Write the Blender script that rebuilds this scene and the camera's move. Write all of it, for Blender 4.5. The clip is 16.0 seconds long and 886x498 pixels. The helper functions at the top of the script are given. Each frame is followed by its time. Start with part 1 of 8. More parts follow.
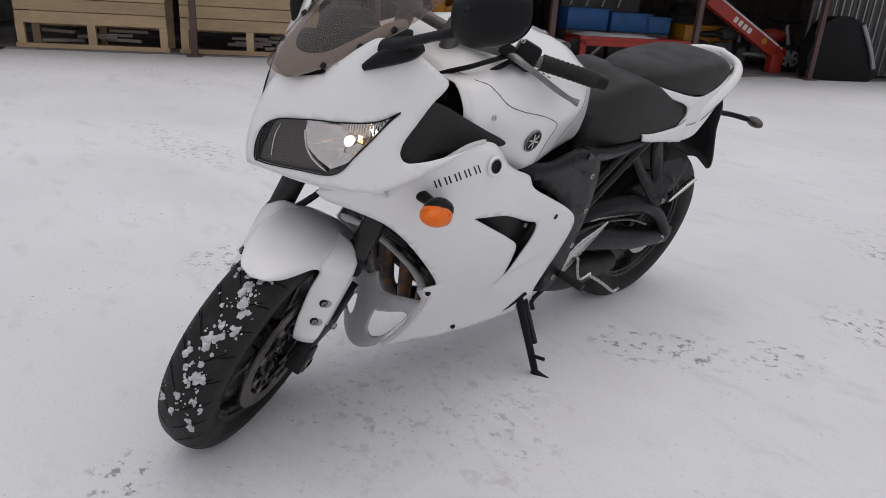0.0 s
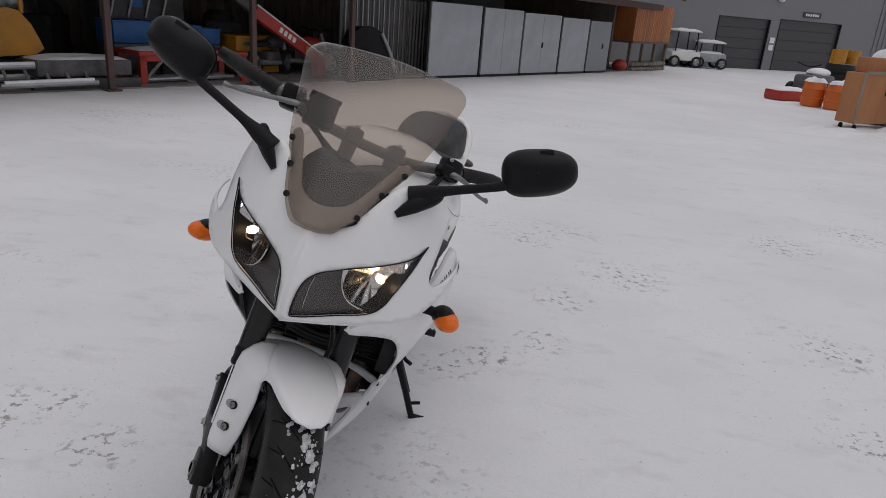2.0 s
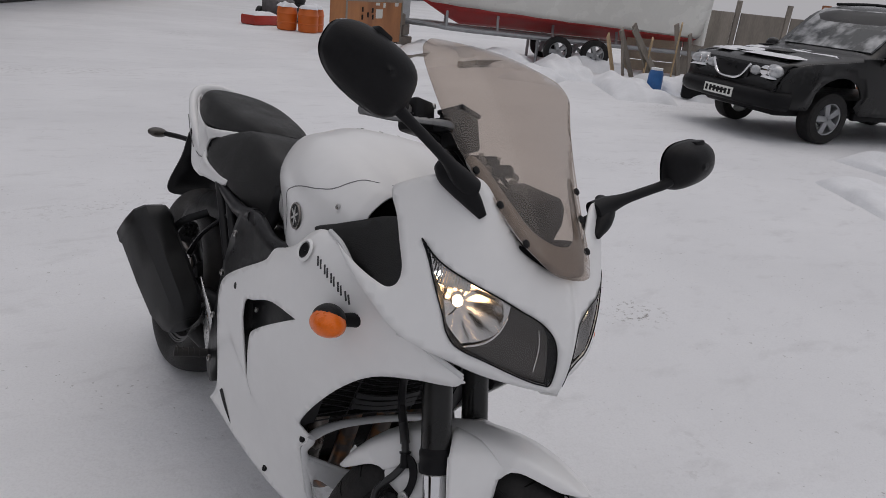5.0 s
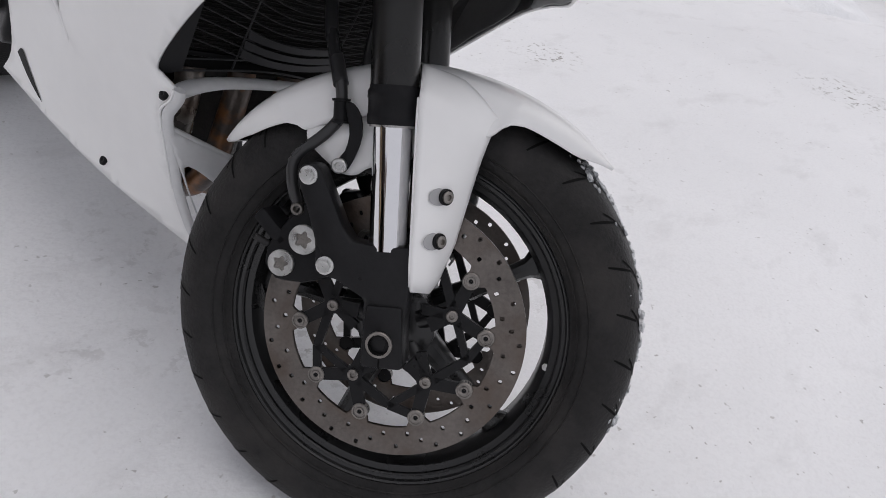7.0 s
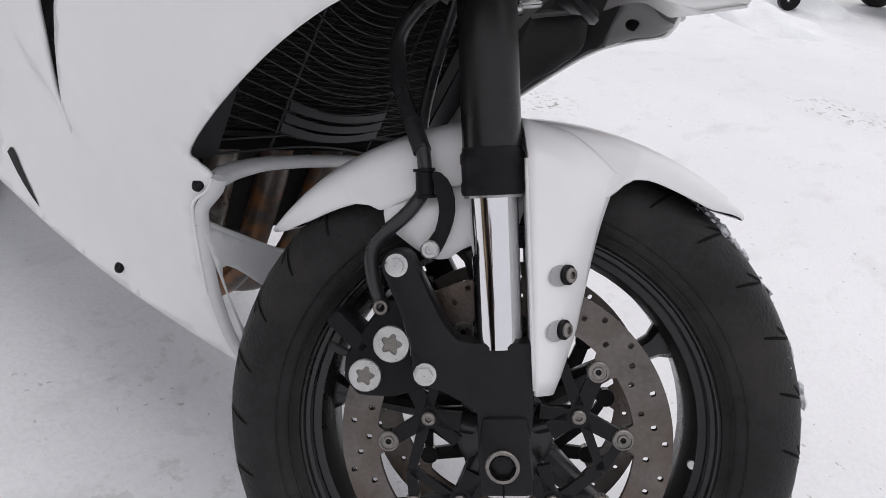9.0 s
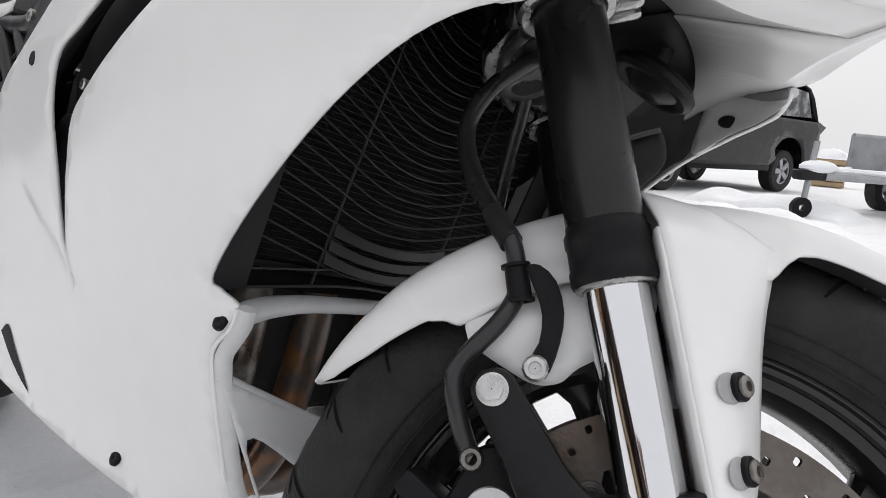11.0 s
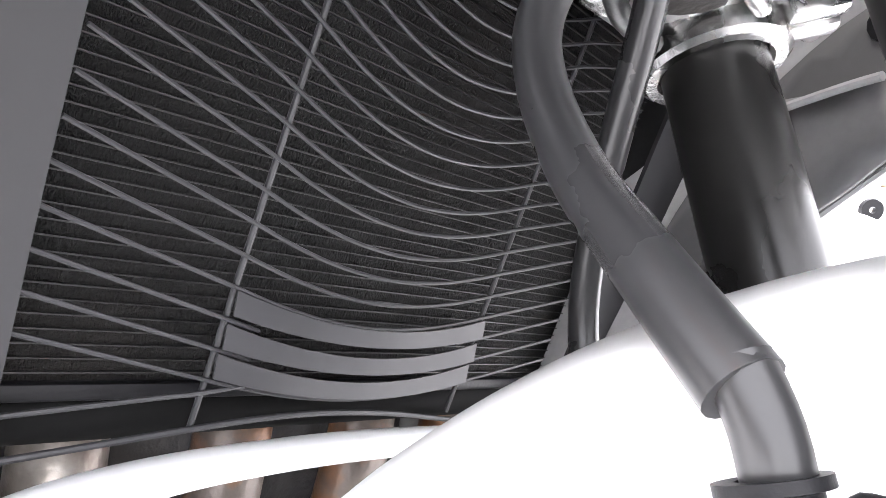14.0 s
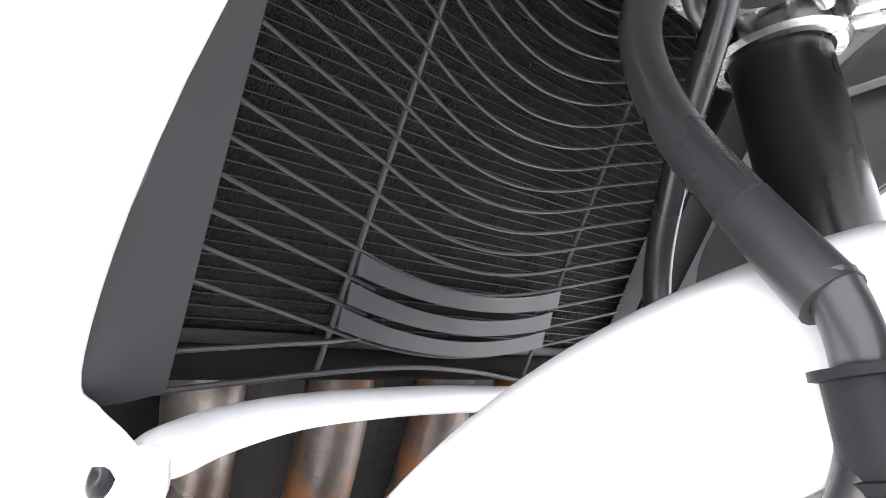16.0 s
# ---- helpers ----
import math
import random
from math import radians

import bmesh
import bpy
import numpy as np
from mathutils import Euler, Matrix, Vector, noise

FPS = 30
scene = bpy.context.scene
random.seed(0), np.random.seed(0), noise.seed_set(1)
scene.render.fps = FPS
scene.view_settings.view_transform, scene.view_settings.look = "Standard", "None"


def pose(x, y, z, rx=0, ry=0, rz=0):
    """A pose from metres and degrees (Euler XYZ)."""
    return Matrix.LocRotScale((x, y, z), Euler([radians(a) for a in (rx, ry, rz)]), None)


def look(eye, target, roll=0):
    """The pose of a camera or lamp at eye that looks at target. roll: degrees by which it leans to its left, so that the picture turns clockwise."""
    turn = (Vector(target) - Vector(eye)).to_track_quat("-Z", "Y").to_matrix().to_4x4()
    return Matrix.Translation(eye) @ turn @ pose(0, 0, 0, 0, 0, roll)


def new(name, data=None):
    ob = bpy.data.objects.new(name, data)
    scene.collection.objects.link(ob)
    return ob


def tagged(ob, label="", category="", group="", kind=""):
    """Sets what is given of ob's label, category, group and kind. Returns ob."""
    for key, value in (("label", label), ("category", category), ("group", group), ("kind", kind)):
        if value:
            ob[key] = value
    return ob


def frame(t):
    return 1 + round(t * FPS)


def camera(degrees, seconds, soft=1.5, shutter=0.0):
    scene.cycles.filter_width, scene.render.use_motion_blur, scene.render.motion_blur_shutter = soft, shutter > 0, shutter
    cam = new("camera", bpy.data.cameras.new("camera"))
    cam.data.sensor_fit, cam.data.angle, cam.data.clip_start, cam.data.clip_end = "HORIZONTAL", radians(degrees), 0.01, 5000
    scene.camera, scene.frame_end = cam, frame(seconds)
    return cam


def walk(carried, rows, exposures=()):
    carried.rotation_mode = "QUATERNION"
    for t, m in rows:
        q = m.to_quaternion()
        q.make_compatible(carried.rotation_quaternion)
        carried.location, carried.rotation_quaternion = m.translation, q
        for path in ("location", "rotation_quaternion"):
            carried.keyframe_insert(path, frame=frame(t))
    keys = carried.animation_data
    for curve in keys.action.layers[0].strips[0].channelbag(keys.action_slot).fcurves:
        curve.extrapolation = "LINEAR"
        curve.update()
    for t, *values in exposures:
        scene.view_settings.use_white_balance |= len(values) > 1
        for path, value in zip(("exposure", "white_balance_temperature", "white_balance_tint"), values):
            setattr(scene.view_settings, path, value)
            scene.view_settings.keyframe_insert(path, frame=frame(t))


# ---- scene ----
cam = camera(65.84, 16.0, 0.8)
PATH = [
    (0.0, pose(-1.3788, 0.5922, 1.0432, 68.73, -3.42, -131.21)),
    (0.5, pose(-1.3460, 0.8323, 1.1198, 67.89, -4.13, -143.02)),
    (1.0, pose(-1.1548, 0.9645, 1.2038, 70.92, -3.85, -151.69)),
    (1.5, pose(-0.9142, 1.0533, 1.2617, 71.24, -3.95, -159.37)),
    (2.0, pose(-0.6387, 1.1487, 1.2844, 70.81, -4.30, -170.30)),
    (2.5, pose(-0.4086, 1.1584, 1.2855, 71.27, -5.19, -176.49)),
    (3.0, pose(-0.1870, 1.0965, 1.3069, 71.54, -4.64, 176.61)),
    (3.2, pose(-0.0982, 1.0802, 1.3044, 71.58, -4.57, 173.48)),
    (5.3, pose(0.5870, 0.5928, 1.2776, 67.69, -6.13, 143.63)),
    (5.5, pose(0.5759, 0.5799, 1.2532, 66.11, -6.29, 143.91)),
    (6.0, pose(0.5601, 0.4578, 1.1730, 60.81, -7.64, 141.11)),
    (6.2, pose(0.5325, 0.4140, 1.1164, 58.68, -7.48, 141.09)),
    (6.5, pose(0.4984, 0.3552, 1.0116, 56.57, -8.71, 138.97)),
    (7.0, pose(0.4630, 0.3540, 0.8438, 54.13, -12.62, 134.65)),
    (7.5, pose(0.4643, 0.3358, 0.7781, 52.54, -10.66, 132.12)),
    (8.0, pose(0.4727, 0.3160, 0.7750, 52.16, -10.94, 132.63)),
    (8.5, pose(0.4707, 0.2611, 0.7863, 53.39, -11.04, 131.12)),
    (9.0, pose(0.4433, 0.1755, 0.7697, 59.65, -8.65, 129.66)),
    (9.5, pose(0.3863, 0.0952, 0.6805, 73.02, -5.76, 129.84)),
    (9.7, pose(0.3788, 0.0919, 0.6295, 80.28, -3.90, 130.12)),
    (11.8, pose(0.3773, 0.0436, 0.6046, 79.01, -4.69, 130.47)),
    (12.0, pose(0.3388, 0.0095, 0.6008, 79.49, -4.82, 130.97)),
    (12.5, pose(0.2316, -0.0463, 0.5937, 79.06, -4.16, 131.82)),
    (13.0, pose(0.1682, -0.0845, 0.5978, 82.56, -2.25, 134.99)),
    (13.5, pose(0.1244, -0.1280, 0.5870, 81.38, -1.97, 134.02)),
    (14.0, pose(0.1099, -0.1426, 0.5753, 80.69, -1.88, 133.11)),
    (14.5, pose(0.1200, -0.1309, 0.5709, 80.26, -0.83, 133.57)),
    (15.0, pose(0.1265, -0.1311, 0.5693, 80.38, -0.96, 134.54)),
    (15.5, pose(0.1306, -0.1322, 0.5702, 81.14, -1.34, 135.03)),
    (16.0, pose(0.1591, -0.1353, 0.5671, 80.45, -1.67, 135.88)),
]

EXPOSURES = [(0.0, 0.0, 6500, 10), (0.5, -0.13, 6500, 10), (1.5, -0.24, 6500, 10), (3.0, -0.37, 6500, 10), (5.5, -0.30, 6500, 10), (6.5, -0.02, 6500, 10), (7.5, 0.47, 6500, 10), (8.0, 0.56, 6500, 10), (8.5, 0.50, 6500, 10), (9.5, 0.48, 6530, 9), (12.0, 0.84, 6650, 6), (12.5, 0.86, 6650, 6), (13.0, 1.12, 6650, 6), (13.5, 2.95, 6620, 8), (14.0, 3.80, 6600, 10), (14.6, 3.80, 6600, 10), (15.5, 3.25, 6600, 10), (16.0, 3.25, 6600, 10)]
walk(cam, PATH, EXPOSURES)

# ---- light: flat overcast winter daylight ----
SUN_EL, SUN_AZ = 76.0, 250.0
world = bpy.data.worlds.new("overcast_sky")
scene.world = world
world.use_nodes = True
wn = world.node_tree
sky = wn.nodes.new("ShaderNodeTexSky")
sky.sky_type, sky.sun_disc = "NISHITA", False
sky.sun_elevation, sky.sun_rotation = radians(SUN_EL), radians(SUN_AZ)
sky.air_density, sky.dust_density, sky.ozone_density = 1.0, 6.0, 1.0
pale = wn.nodes.new("ShaderNodeMix")
pale.data_type = "RGBA"
pale.inputs[0].default_value = 0.82
pale.inputs[7].default_value = (6.42, 6.32, 6.66, 1)
wn.links.new(sky.outputs[0], pale.inputs[6])
wn.links.new(pale.outputs[2], wn.nodes["Background"].inputs[0])
wn.nodes["Background"].inputs[1].default_value = 0.093
sun_data = bpy.data.lights.new("sun", "SUN")
sun_data.energy, sun_data.angle, sun_data.color = 0.60, radians(70), (1.0, 0.98, 0.98)
sun = new("sun", sun_data)
sun.matrix_world = look((0, 0, 30), Vector((0, 0, 30)) - 10 * Vector((math.sin(radians(SUN_AZ)) * math.cos(radians(SUN_EL)), math.cos(radians(SUN_AZ)) * math.cos(radians(SUN_EL)), math.sin(radians(SUN_EL)))))


# ---- materials ----
def mat(name, color, rough=0.5, metal=0.0, vary=0.12, scale=8.0, bump=0.0, bump_scale=60.0, coat=0.0, second=None, mix_scale=3.0, mix_at=0.55, mix_width=0.12, rough_vary=0.1, object_random=0.0, stretch=(1, 1, 1), spec=0.5):
    """A Principled material with colour change at two scales, stains of a second colour and fine relief."""
    m = bpy.data.materials.new(name)
    m.use_nodes = True
    t = m.node_tree
    n, l = t.nodes, t.links
    p = n["Principled BSDF"]
    p.inputs["Metallic"].default_value, p.inputs["Coat Weight"].default_value = metal, coat
    p.inputs["Coat Roughness"].default_value = 0.08
    p.inputs["Specular IOR Level"].default_value = spec
    co = n.new("ShaderNodeTexCoord")
    mp = n.new("ShaderNodeMapping")
    mp.inputs["Scale"].default_value = stretch
    l.new(co.outputs["Object"], mp.inputs[0])

    def noise_tex(s, detail=5):
        x = n.new("ShaderNodeTexNoise")
        x.inputs["Scale"].default_value, x.inputs["Detail"].default_value = s, detail
        l.new(mp.outputs[0], x.inputs["Vector"])
        return x

    def remap(source, a, b, c, d):
        x = n.new("ShaderNodeMapRange")
        x.inputs[1].default_value, x.inputs[2].default_value, x.inputs[3].default_value, x.inputs[4].default_value = a, b, c, d
        l.new(source, x.inputs[0])
        return x.outputs[0]

    big = noise_tex(scale)
    fine = noise_tex(scale * 9, 3)
    add = n.new("ShaderNodeMath")
    add.operation = "ADD"
    l.new(remap(big.outputs[0], 0.3, 0.7, 1 - vary, 1 + vary), add.inputs[0])
    l.new(remap(fine.outputs[0], 0.3, 0.7, -vary * 0.5, vary * 0.5), add.inputs[1])
    value = add.outputs[0]
    if object_random:
        info = n.new("ShaderNodeObjectInfo")
        mul = n.new("ShaderNodeMath")
        mul.operation = "MULTIPLY"
        l.new(value, mul.inputs[0])
        l.new(remap(info.outputs["Random"], 0, 1, 1 - object_random, 1 + object_random), mul.inputs[1])
        value = mul.outputs[0]
    hsv = n.new("ShaderNodeHueSaturation")
    hsv.inputs["Color"].default_value = (*color, 1)
    l.new(value, hsv.inputs["Value"])
    out = hsv.outputs[0]
    if second:
        stain = noise_tex(mix_scale, 8)
        mx = n.new("ShaderNodeMix")
        mx.data_type = "RGBA"
        l.new(remap(stain.outputs[0], mix_at - mix_width, mix_at + mix_width, 0, 1), mx.inputs[0])
        l.new(out, mx.inputs[6])
        mx.inputs[7].default_value = (*second, 1)
        out = mx.outputs[2]
    l.new(out, p.inputs["Base Color"])
    l.new(remap(big.outputs[0], 0.3, 0.7, max(rough - rough_vary, 0.02), min(rough + rough_vary, 1)), p.inputs["Roughness"])
    if bump:
        bn = noise_tex(bump_scale, 6)
        b = n.new("ShaderNodeBump")
        b.inputs["Strength"].default_value, b.inputs["Distance"].default_value = bump, 0.01
        l.new(bn.outputs[0], b.inputs["Height"])
        l.new(b.outputs[0], p.inputs["Normal"])
    return m


WHITE = mat("pearl_white_paint", (0.80, 0.80, 0.795), 0.38, 0.0, 0.02, 4, coat=0.45, rough_vary=0.05)
SILVER = mat("silver_grey_plastic", (0.60, 0.605, 0.61), 0.42, 0.1, 0.05, 10)
BLACK = mat("black_plastic", (0.010, 0.010, 0.011), 0.42, 0, 0.2, 12, 0.06, 400, spec=0.13)
SATIN = mat("satin_black_metal", (0.012, 0.012, 0.013), 0.34, 0.0, 0.2, 15, 0.06, 300, spec=0.18)
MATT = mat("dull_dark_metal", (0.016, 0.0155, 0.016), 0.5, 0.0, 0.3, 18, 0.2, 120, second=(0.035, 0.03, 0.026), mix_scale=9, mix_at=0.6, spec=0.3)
GLOSSB = mat("glossy_black_tube", (0.010, 0.0098, 0.0095), 0.30, 0.0, 0.25, 10, spec=0.4)
PANELG = mat("dull_grey_inner_plastic", (0.15, 0.15, 0.152), 0.55, 0, 0.08, 14, spec=0.3)
LINING = mat("grey_inner_lining", (0.075, 0.075, 0.077), 0.6, 0, 0.06, 10, spec=0.3)
RUBBER = mat("tyre_rubber", (0.023, 0.0222, 0.0222), 0.52, 0, 0.25, 14, 0.2, 220, second=(0.042, 0.039, 0.037), mix_scale=7, mix_at=0.64, mix_width=0.1, spec=0.14)
HOSE = mat("rubber_hose", (0.022, 0.022, 0.023), 0.27, 0, 0.06, 20, spec=0.45)
VINYL = mat("seat_vinyl", (0.018, 0.018, 0.018), 0.52, 0, 0.15, 12, 0.3, 500, spec=0.35)
RIMBLACK = mat("black_rim_enamel", (0.013, 0.013, 0.0135), 0.30, 0.0, 0.2, 12, 0.05, 300, spec=0.5)
LEVERM = mat("grey_lever_alloy", (0.20, 0.20, 0.20), 0.4, 0.9, 0.2, 40)
MUFF = mat("satin_black_silencer", (0.013, 0.013, 0.0135), 0.42, 0, 0.2, 12, 0.03, 200, spec=0.4)
# near-black for shade in grooves, slit and axle socket; also the radiator tank
GROOVE = mat("groove_shade_and_tank_black", (0.005, 0.005, 0.005), 0.8, 0, 0.2, 14, spec=0.1)
BOBBIN = mat("dulled_bobbin_steel", (0.23, 0.215, 0.20), 0.36, 0.85, 0.25, 50, 0.05, 200)
CHROME = mat("chrome", (0.78, 0.78, 0.79), 0.06, 1.0, 0.02, 10, rough_vary=0.03)
STEEL = mat("brushed_steel", (0.42, 0.41, 0.40), 0.34, 1.0, 0.15, 25, 0.1, 300)
ROTOR = mat("worn_disc_steel", (0.15, 0.135, 0.125), 0.40, 0.85, 0.2, 20, 0.1, 200, second=(0.11, 0.085, 0.07), mix_scale=12)
BOLT = mat("zinc_bolt", (0.55, 0.55, 0.54), 0.32, 0.9, 0.15, 60)
# the yoke's cast alloy, darkened in colour for the shade on its underside
SHADECAST = mat("shade_darkened_alloy", (0.16, 0.16, 0.16), 0.45, 0.8, 0.2, 40, 0.12, 90)
ALLOY = mat("cast_alloy", (0.50, 0.50, 0.495), 0.27, 1.0, 0.2, 40, 0.12, 90)
RUST = mat("heat_stained_header", (0.10, 0.084, 0.074), 0.36, 0.4, 0.3, 14, 0.10, 160, second=(0.27, 0.125, 0.055), mix_scale=26, mix_at=0.55, mix_width=0.08)
PALEPIPE = mat("pale_scorched_header", (0.30, 0.28, 0.255), 0.30, 0.6, 0.3, 12, 0.10, 160, second=(0.10, 0.075, 0.06), mix_scale=16, mix_at=0.56, mix_width=0.08)
ORANGE = mat("amber_lens", (0.82, 0.155, 0.006), 0.3, 0, 0.1, 30, coat=0.15, bump=0.1, bump_scale=150, spec=0.3)
GAPGREY = mat("shut_line_grey", (0.16, 0.16, 0.165), 0.5, 0, 0.1, 20)
DECAL = mat("dark_decal", (0.035, 0.035, 0.038), 0.4, 0, 0.1, 20)
CORE = mat("radiator_core", (0.0022, 0.0021, 0.0021), 0.8, 0.0, 0.5, 40, 0.8, 900, second=(0.011, 0.0078, 0.0058), mix_scale=9, mix_at=0.64, stretch=(1, 1, 0.4), spec=0.3)
SHIELD = mat("dark_grey_shield", (0.022, 0.022, 0.0235), 0.5, 0.0, 0.05, 8, spec=0.3)
WIRE = mat("radiator_guard", (0.030, 0.030, 0.0325), 0.45, 0.0, 0.06, 20, spec=0.35)
FIN = mat("worn_radiator_fin", (0.0050, 0.0048, 0.0048), 0.5, 0.0, 0.4, 40, second=(0.006, 0.006, 0.006), mix_scale=60, mix_at=0.52)
SNOW = mat("snow", (0.80, 0.81, 0.83), 0.75, 0, 0.05, 5, 0.5, 45)
BARMETAL = mat("grey_painted_bar_metal", (0.15, 0.145, 0.14), 0.42, 0.3, 0.15, 20, 0.05, 200)
CLUMP = mat("dirty_clumped_snow", (0.56, 0.57, 0.585), 0.6, 0, 0.3, 70, 0.8, 160)
DARKLENS = mat("headlight_bezel", (0.062, 0.054, 0.048), 0.30, 0.0, 0.03, 5, rough_vary=0.03)
INNER = mat("inner_plastic_and_recess_shade", (0.36, 0.36, 0.365), 0.6, 0, 0.1, 14)
MIRRORED = mat("vacuum_silvered_reflector", (0.66, 0.645, 0.62), 0.20, 1.0, 0.02, 10, rough_vary=0.02)
BRACKET = mat("screen_bracket_plastic", (0.42, 0.41, 0.40), 0.5, 0, 0.05, 12)


def glass(name, color, rough=0.02, alpha=0.25):
    """Thin coloured plastic or glass: clear layer mixed with a see-through tint and a glossy skin."""
    m = bpy.data.materials.new(name)
    m.use_nodes = True
    n, l = m.node_tree.nodes, m.node_tree.links
    n.remove(n["Principled BSDF"])
    tr, gl, mx, fr = n.new("ShaderNodeBsdfTransparent"), n.new("ShaderNodeBsdfGlossy"), n.new("ShaderNodeMixShader"), n.new("ShaderNodeLayerWeight")
    pw, ma = n.new("ShaderNodeMath"), n.new("ShaderNodeMath")
    pw.operation, ma.operation = "POWER", "MULTIPLY_ADD"
    pw.inputs[1].default_value, ma.inputs[1].default_value, ma.inputs[2].default_value = 4.5, 0.55, 0.035
    l.new(fr.outputs["Facing"], pw.inputs[0])
    l.new(pw.outputs[0], ma.inputs[0])
    df, m2 = n.new("ShaderNodeBsdfDiffuse"), n.new("ShaderNodeMixShader")
    tr.inputs[0].default_value = (*color, 1)
    df.inputs[0].default_value = (0.30, 0.28, 0.27, 1)
    gl.inputs["Roughness"].default_value = rough
    m2.inputs[0].default_value = alpha
    l.new(tr.outputs[0], m2.inputs[1])
    l.new(df.outputs[0], m2.inputs[2])
    l.new(ma.outputs[0], mx.inputs[0])
    l.new(m2.outputs[0], mx.inputs[1])
    l.new(gl.outputs[0], mx.inputs[2])
    l.new(mx.outputs[0], n["Material Output"].inputs[0])
    return m


SCREEN = glass("smoked_screen", (0.80, 0.74, 0.69), 0.03, 0.10)
LENS = glass("clear_lens", (0.93, 0.93, 0.94), 0.02, 0.0)


def glow(name, color, strength):
    m = bpy.data.materials.new(name)
    m.use_nodes = True
    p = m.node_tree.nodes["Principled BSDF"]
    p.inputs["Base Color"].default_value = (*color, 1)
    p.inputs["Emission Color"].default_value = (*color, 1)
    p.inputs["Emission Strength"].default_value = strength
    return m


BULB = glow("warm_bulb", (1.0, 0.66, 0.36), 14.0)
PARK = glow("parking_bulb", (0.95, 0.97, 1.0), 4.0)


# ---- mesh helpers ----
def part(name, bm, material, parent=None, label="", smooth=True, thick=0.0, offset=-1.0, bevel=0.0, inner=None):
    bmesh.ops.recalc_face_normals(bm, faces=bm.faces) if not thick else None
    me = bpy.data.meshes.new(name)
    bm.to_mesh(me)
    bm.free()
    me.materials.append(material)
    ob = new(name, me)
    ob.parent = parent
    if smooth:
        me.shade_smooth()
        me.set_sharp_from_angle(angle=radians(38))
    if thick:
        s = ob.modifiers.new("thickness", "SOLIDIFY")
        s.thickness, s.offset = thick, offset
        if inner:
            me.materials.append(inner)
            s.material_offset = 1
    if bevel:
        b = ob.modifiers.new("edges", "BEVEL")
        b.width, b.segments, b.limit_method, b.angle_limit = bevel, 2, "ANGLE", radians(40)
    if label:
        tagged(ob, label)
    return ob


def spline(points, n=6, closed=False):
    """A smooth curve through points; a point with an extra 1 at its end is a sharp corner."""
    dim = min(len(p) for p in points)
    pts = [np.array(p[:dim], float) for p in points]
    sharp = [len(p) > dim for p in points]
    count, out = len(pts), []
    for i in range(count if closed else count - 1):
        a, b = i, (i + 1) % count
        if closed:
            p0, p3 = pts[a - 1], pts[(b + 1) % count]
        else:
            p0, p3 = pts[max(a - 1, 0)], pts[min(b + 1, count - 1)]
        ta = 0.5 * (pts[b] - p0) if not sharp[a] else 0.6 * (pts[b] - pts[a])
        tb = 0.5 * (p3 - pts[a]) if not sharp[b] else 0.6 * (pts[b] - pts[a])
        for k in range(n):
            t = k / n
            out.append((2 * t**3 - 3 * t**2 + 1) * pts[a] + (t**3 - 2 * t**2 + t) * ta + (-2 * t**3 + 3 * t**2) * pts[b] + (t**3 - t**2) * tb)
    if not closed:
        out.append(pts[-1])
    return out


def inside(p, loop):
    x, y, odd = p[0], p[1], False
    for i in range(len(loop)):
        (x1, y1), (x2, y2) = loop[i - 1][:2], loop[i][:2]
        if (y1 > y) != (y2 > y) and x < (x2 - x1) * (y - y1) / (y2 - y1) + x1:
            odd = not odd
    return odd


def sheet(outline, mapping, step=0.02, holes=(), n=5, flip=False):
    """A curved sheet: a smooth outline (with holes) in a plane (u, v), filled evenly and laid onto mapping(u, v)."""
    from mathutils import geometry
    loops = [spline(outline, n, True)] + [spline(h, n, True) for h in holes]
    verts, edges, faces = [], [], []
    for lp in loops:
        s = len(verts)
        verts += [Vector(p) for p in lp]
        faces.append(list(range(s, s + len(lp))))
    lo, hi = np.min(loops[0], axis=0), np.max(loops[0], axis=0)
    rim = np.array([p for lp in loops for p in lp])
    row = 0
    for v in np.arange(lo[1] + step / 2, hi[1], step * 0.87):
        row += 1
        for u in np.arange(lo[0] + step * (0.5 if row % 2 else 0.0), hi[0], step):
            if inside((u, v), loops[0]) and not any(inside((u, v), h) for h in loops[1:]) and np.min(np.hypot(rim[:, 0] - u, rim[:, 1] - v)) > step * 0.45:
                verts.append(Vector((u, v)))
    vs, _, fs = geometry.delaunay_2d_cdt(verts, edges, faces, 1, 1e-7)[:3]
    bm = bmesh.new()
    made = [bm.verts.new(mapping(p.x, p.y)) for p in vs]
    for f in fs:
        c = sum((vs[i] for i in f), Vector((0, 0))) / len(f)
        if not inside(c, loops[0]) or any(inside(c, h) for h in loops[1:]):
            continue
        try:
            bm.faces.new([made[i] for i in (reversed(f) if flip else f)])
        except ValueError:
            pass
    return bm


def grid(rows, close_u=False, close_v=False, caps=False):
    """A skin over rows of points; close_v joins each row's end to its start, close_u the last row to the first."""
    bm = bmesh.new()
    vs = [[bm.verts.new(p) for p in r] for r in rows]
    nr, nc = len(vs), len(vs[0])
    for i in range(nr if close_u else nr - 1):
        for j in range(nc if close_v else nc - 1):
            bm.faces.new((vs[i][j], vs[i][(j + 1) % nc], vs[(i + 1) % nr][(j + 1) % nc], vs[(i + 1) % nr][j]))
    if caps and close_v:
        bm.faces.new(list(reversed(vs[0])))
        bm.faces.new(vs[-1])
    return bm


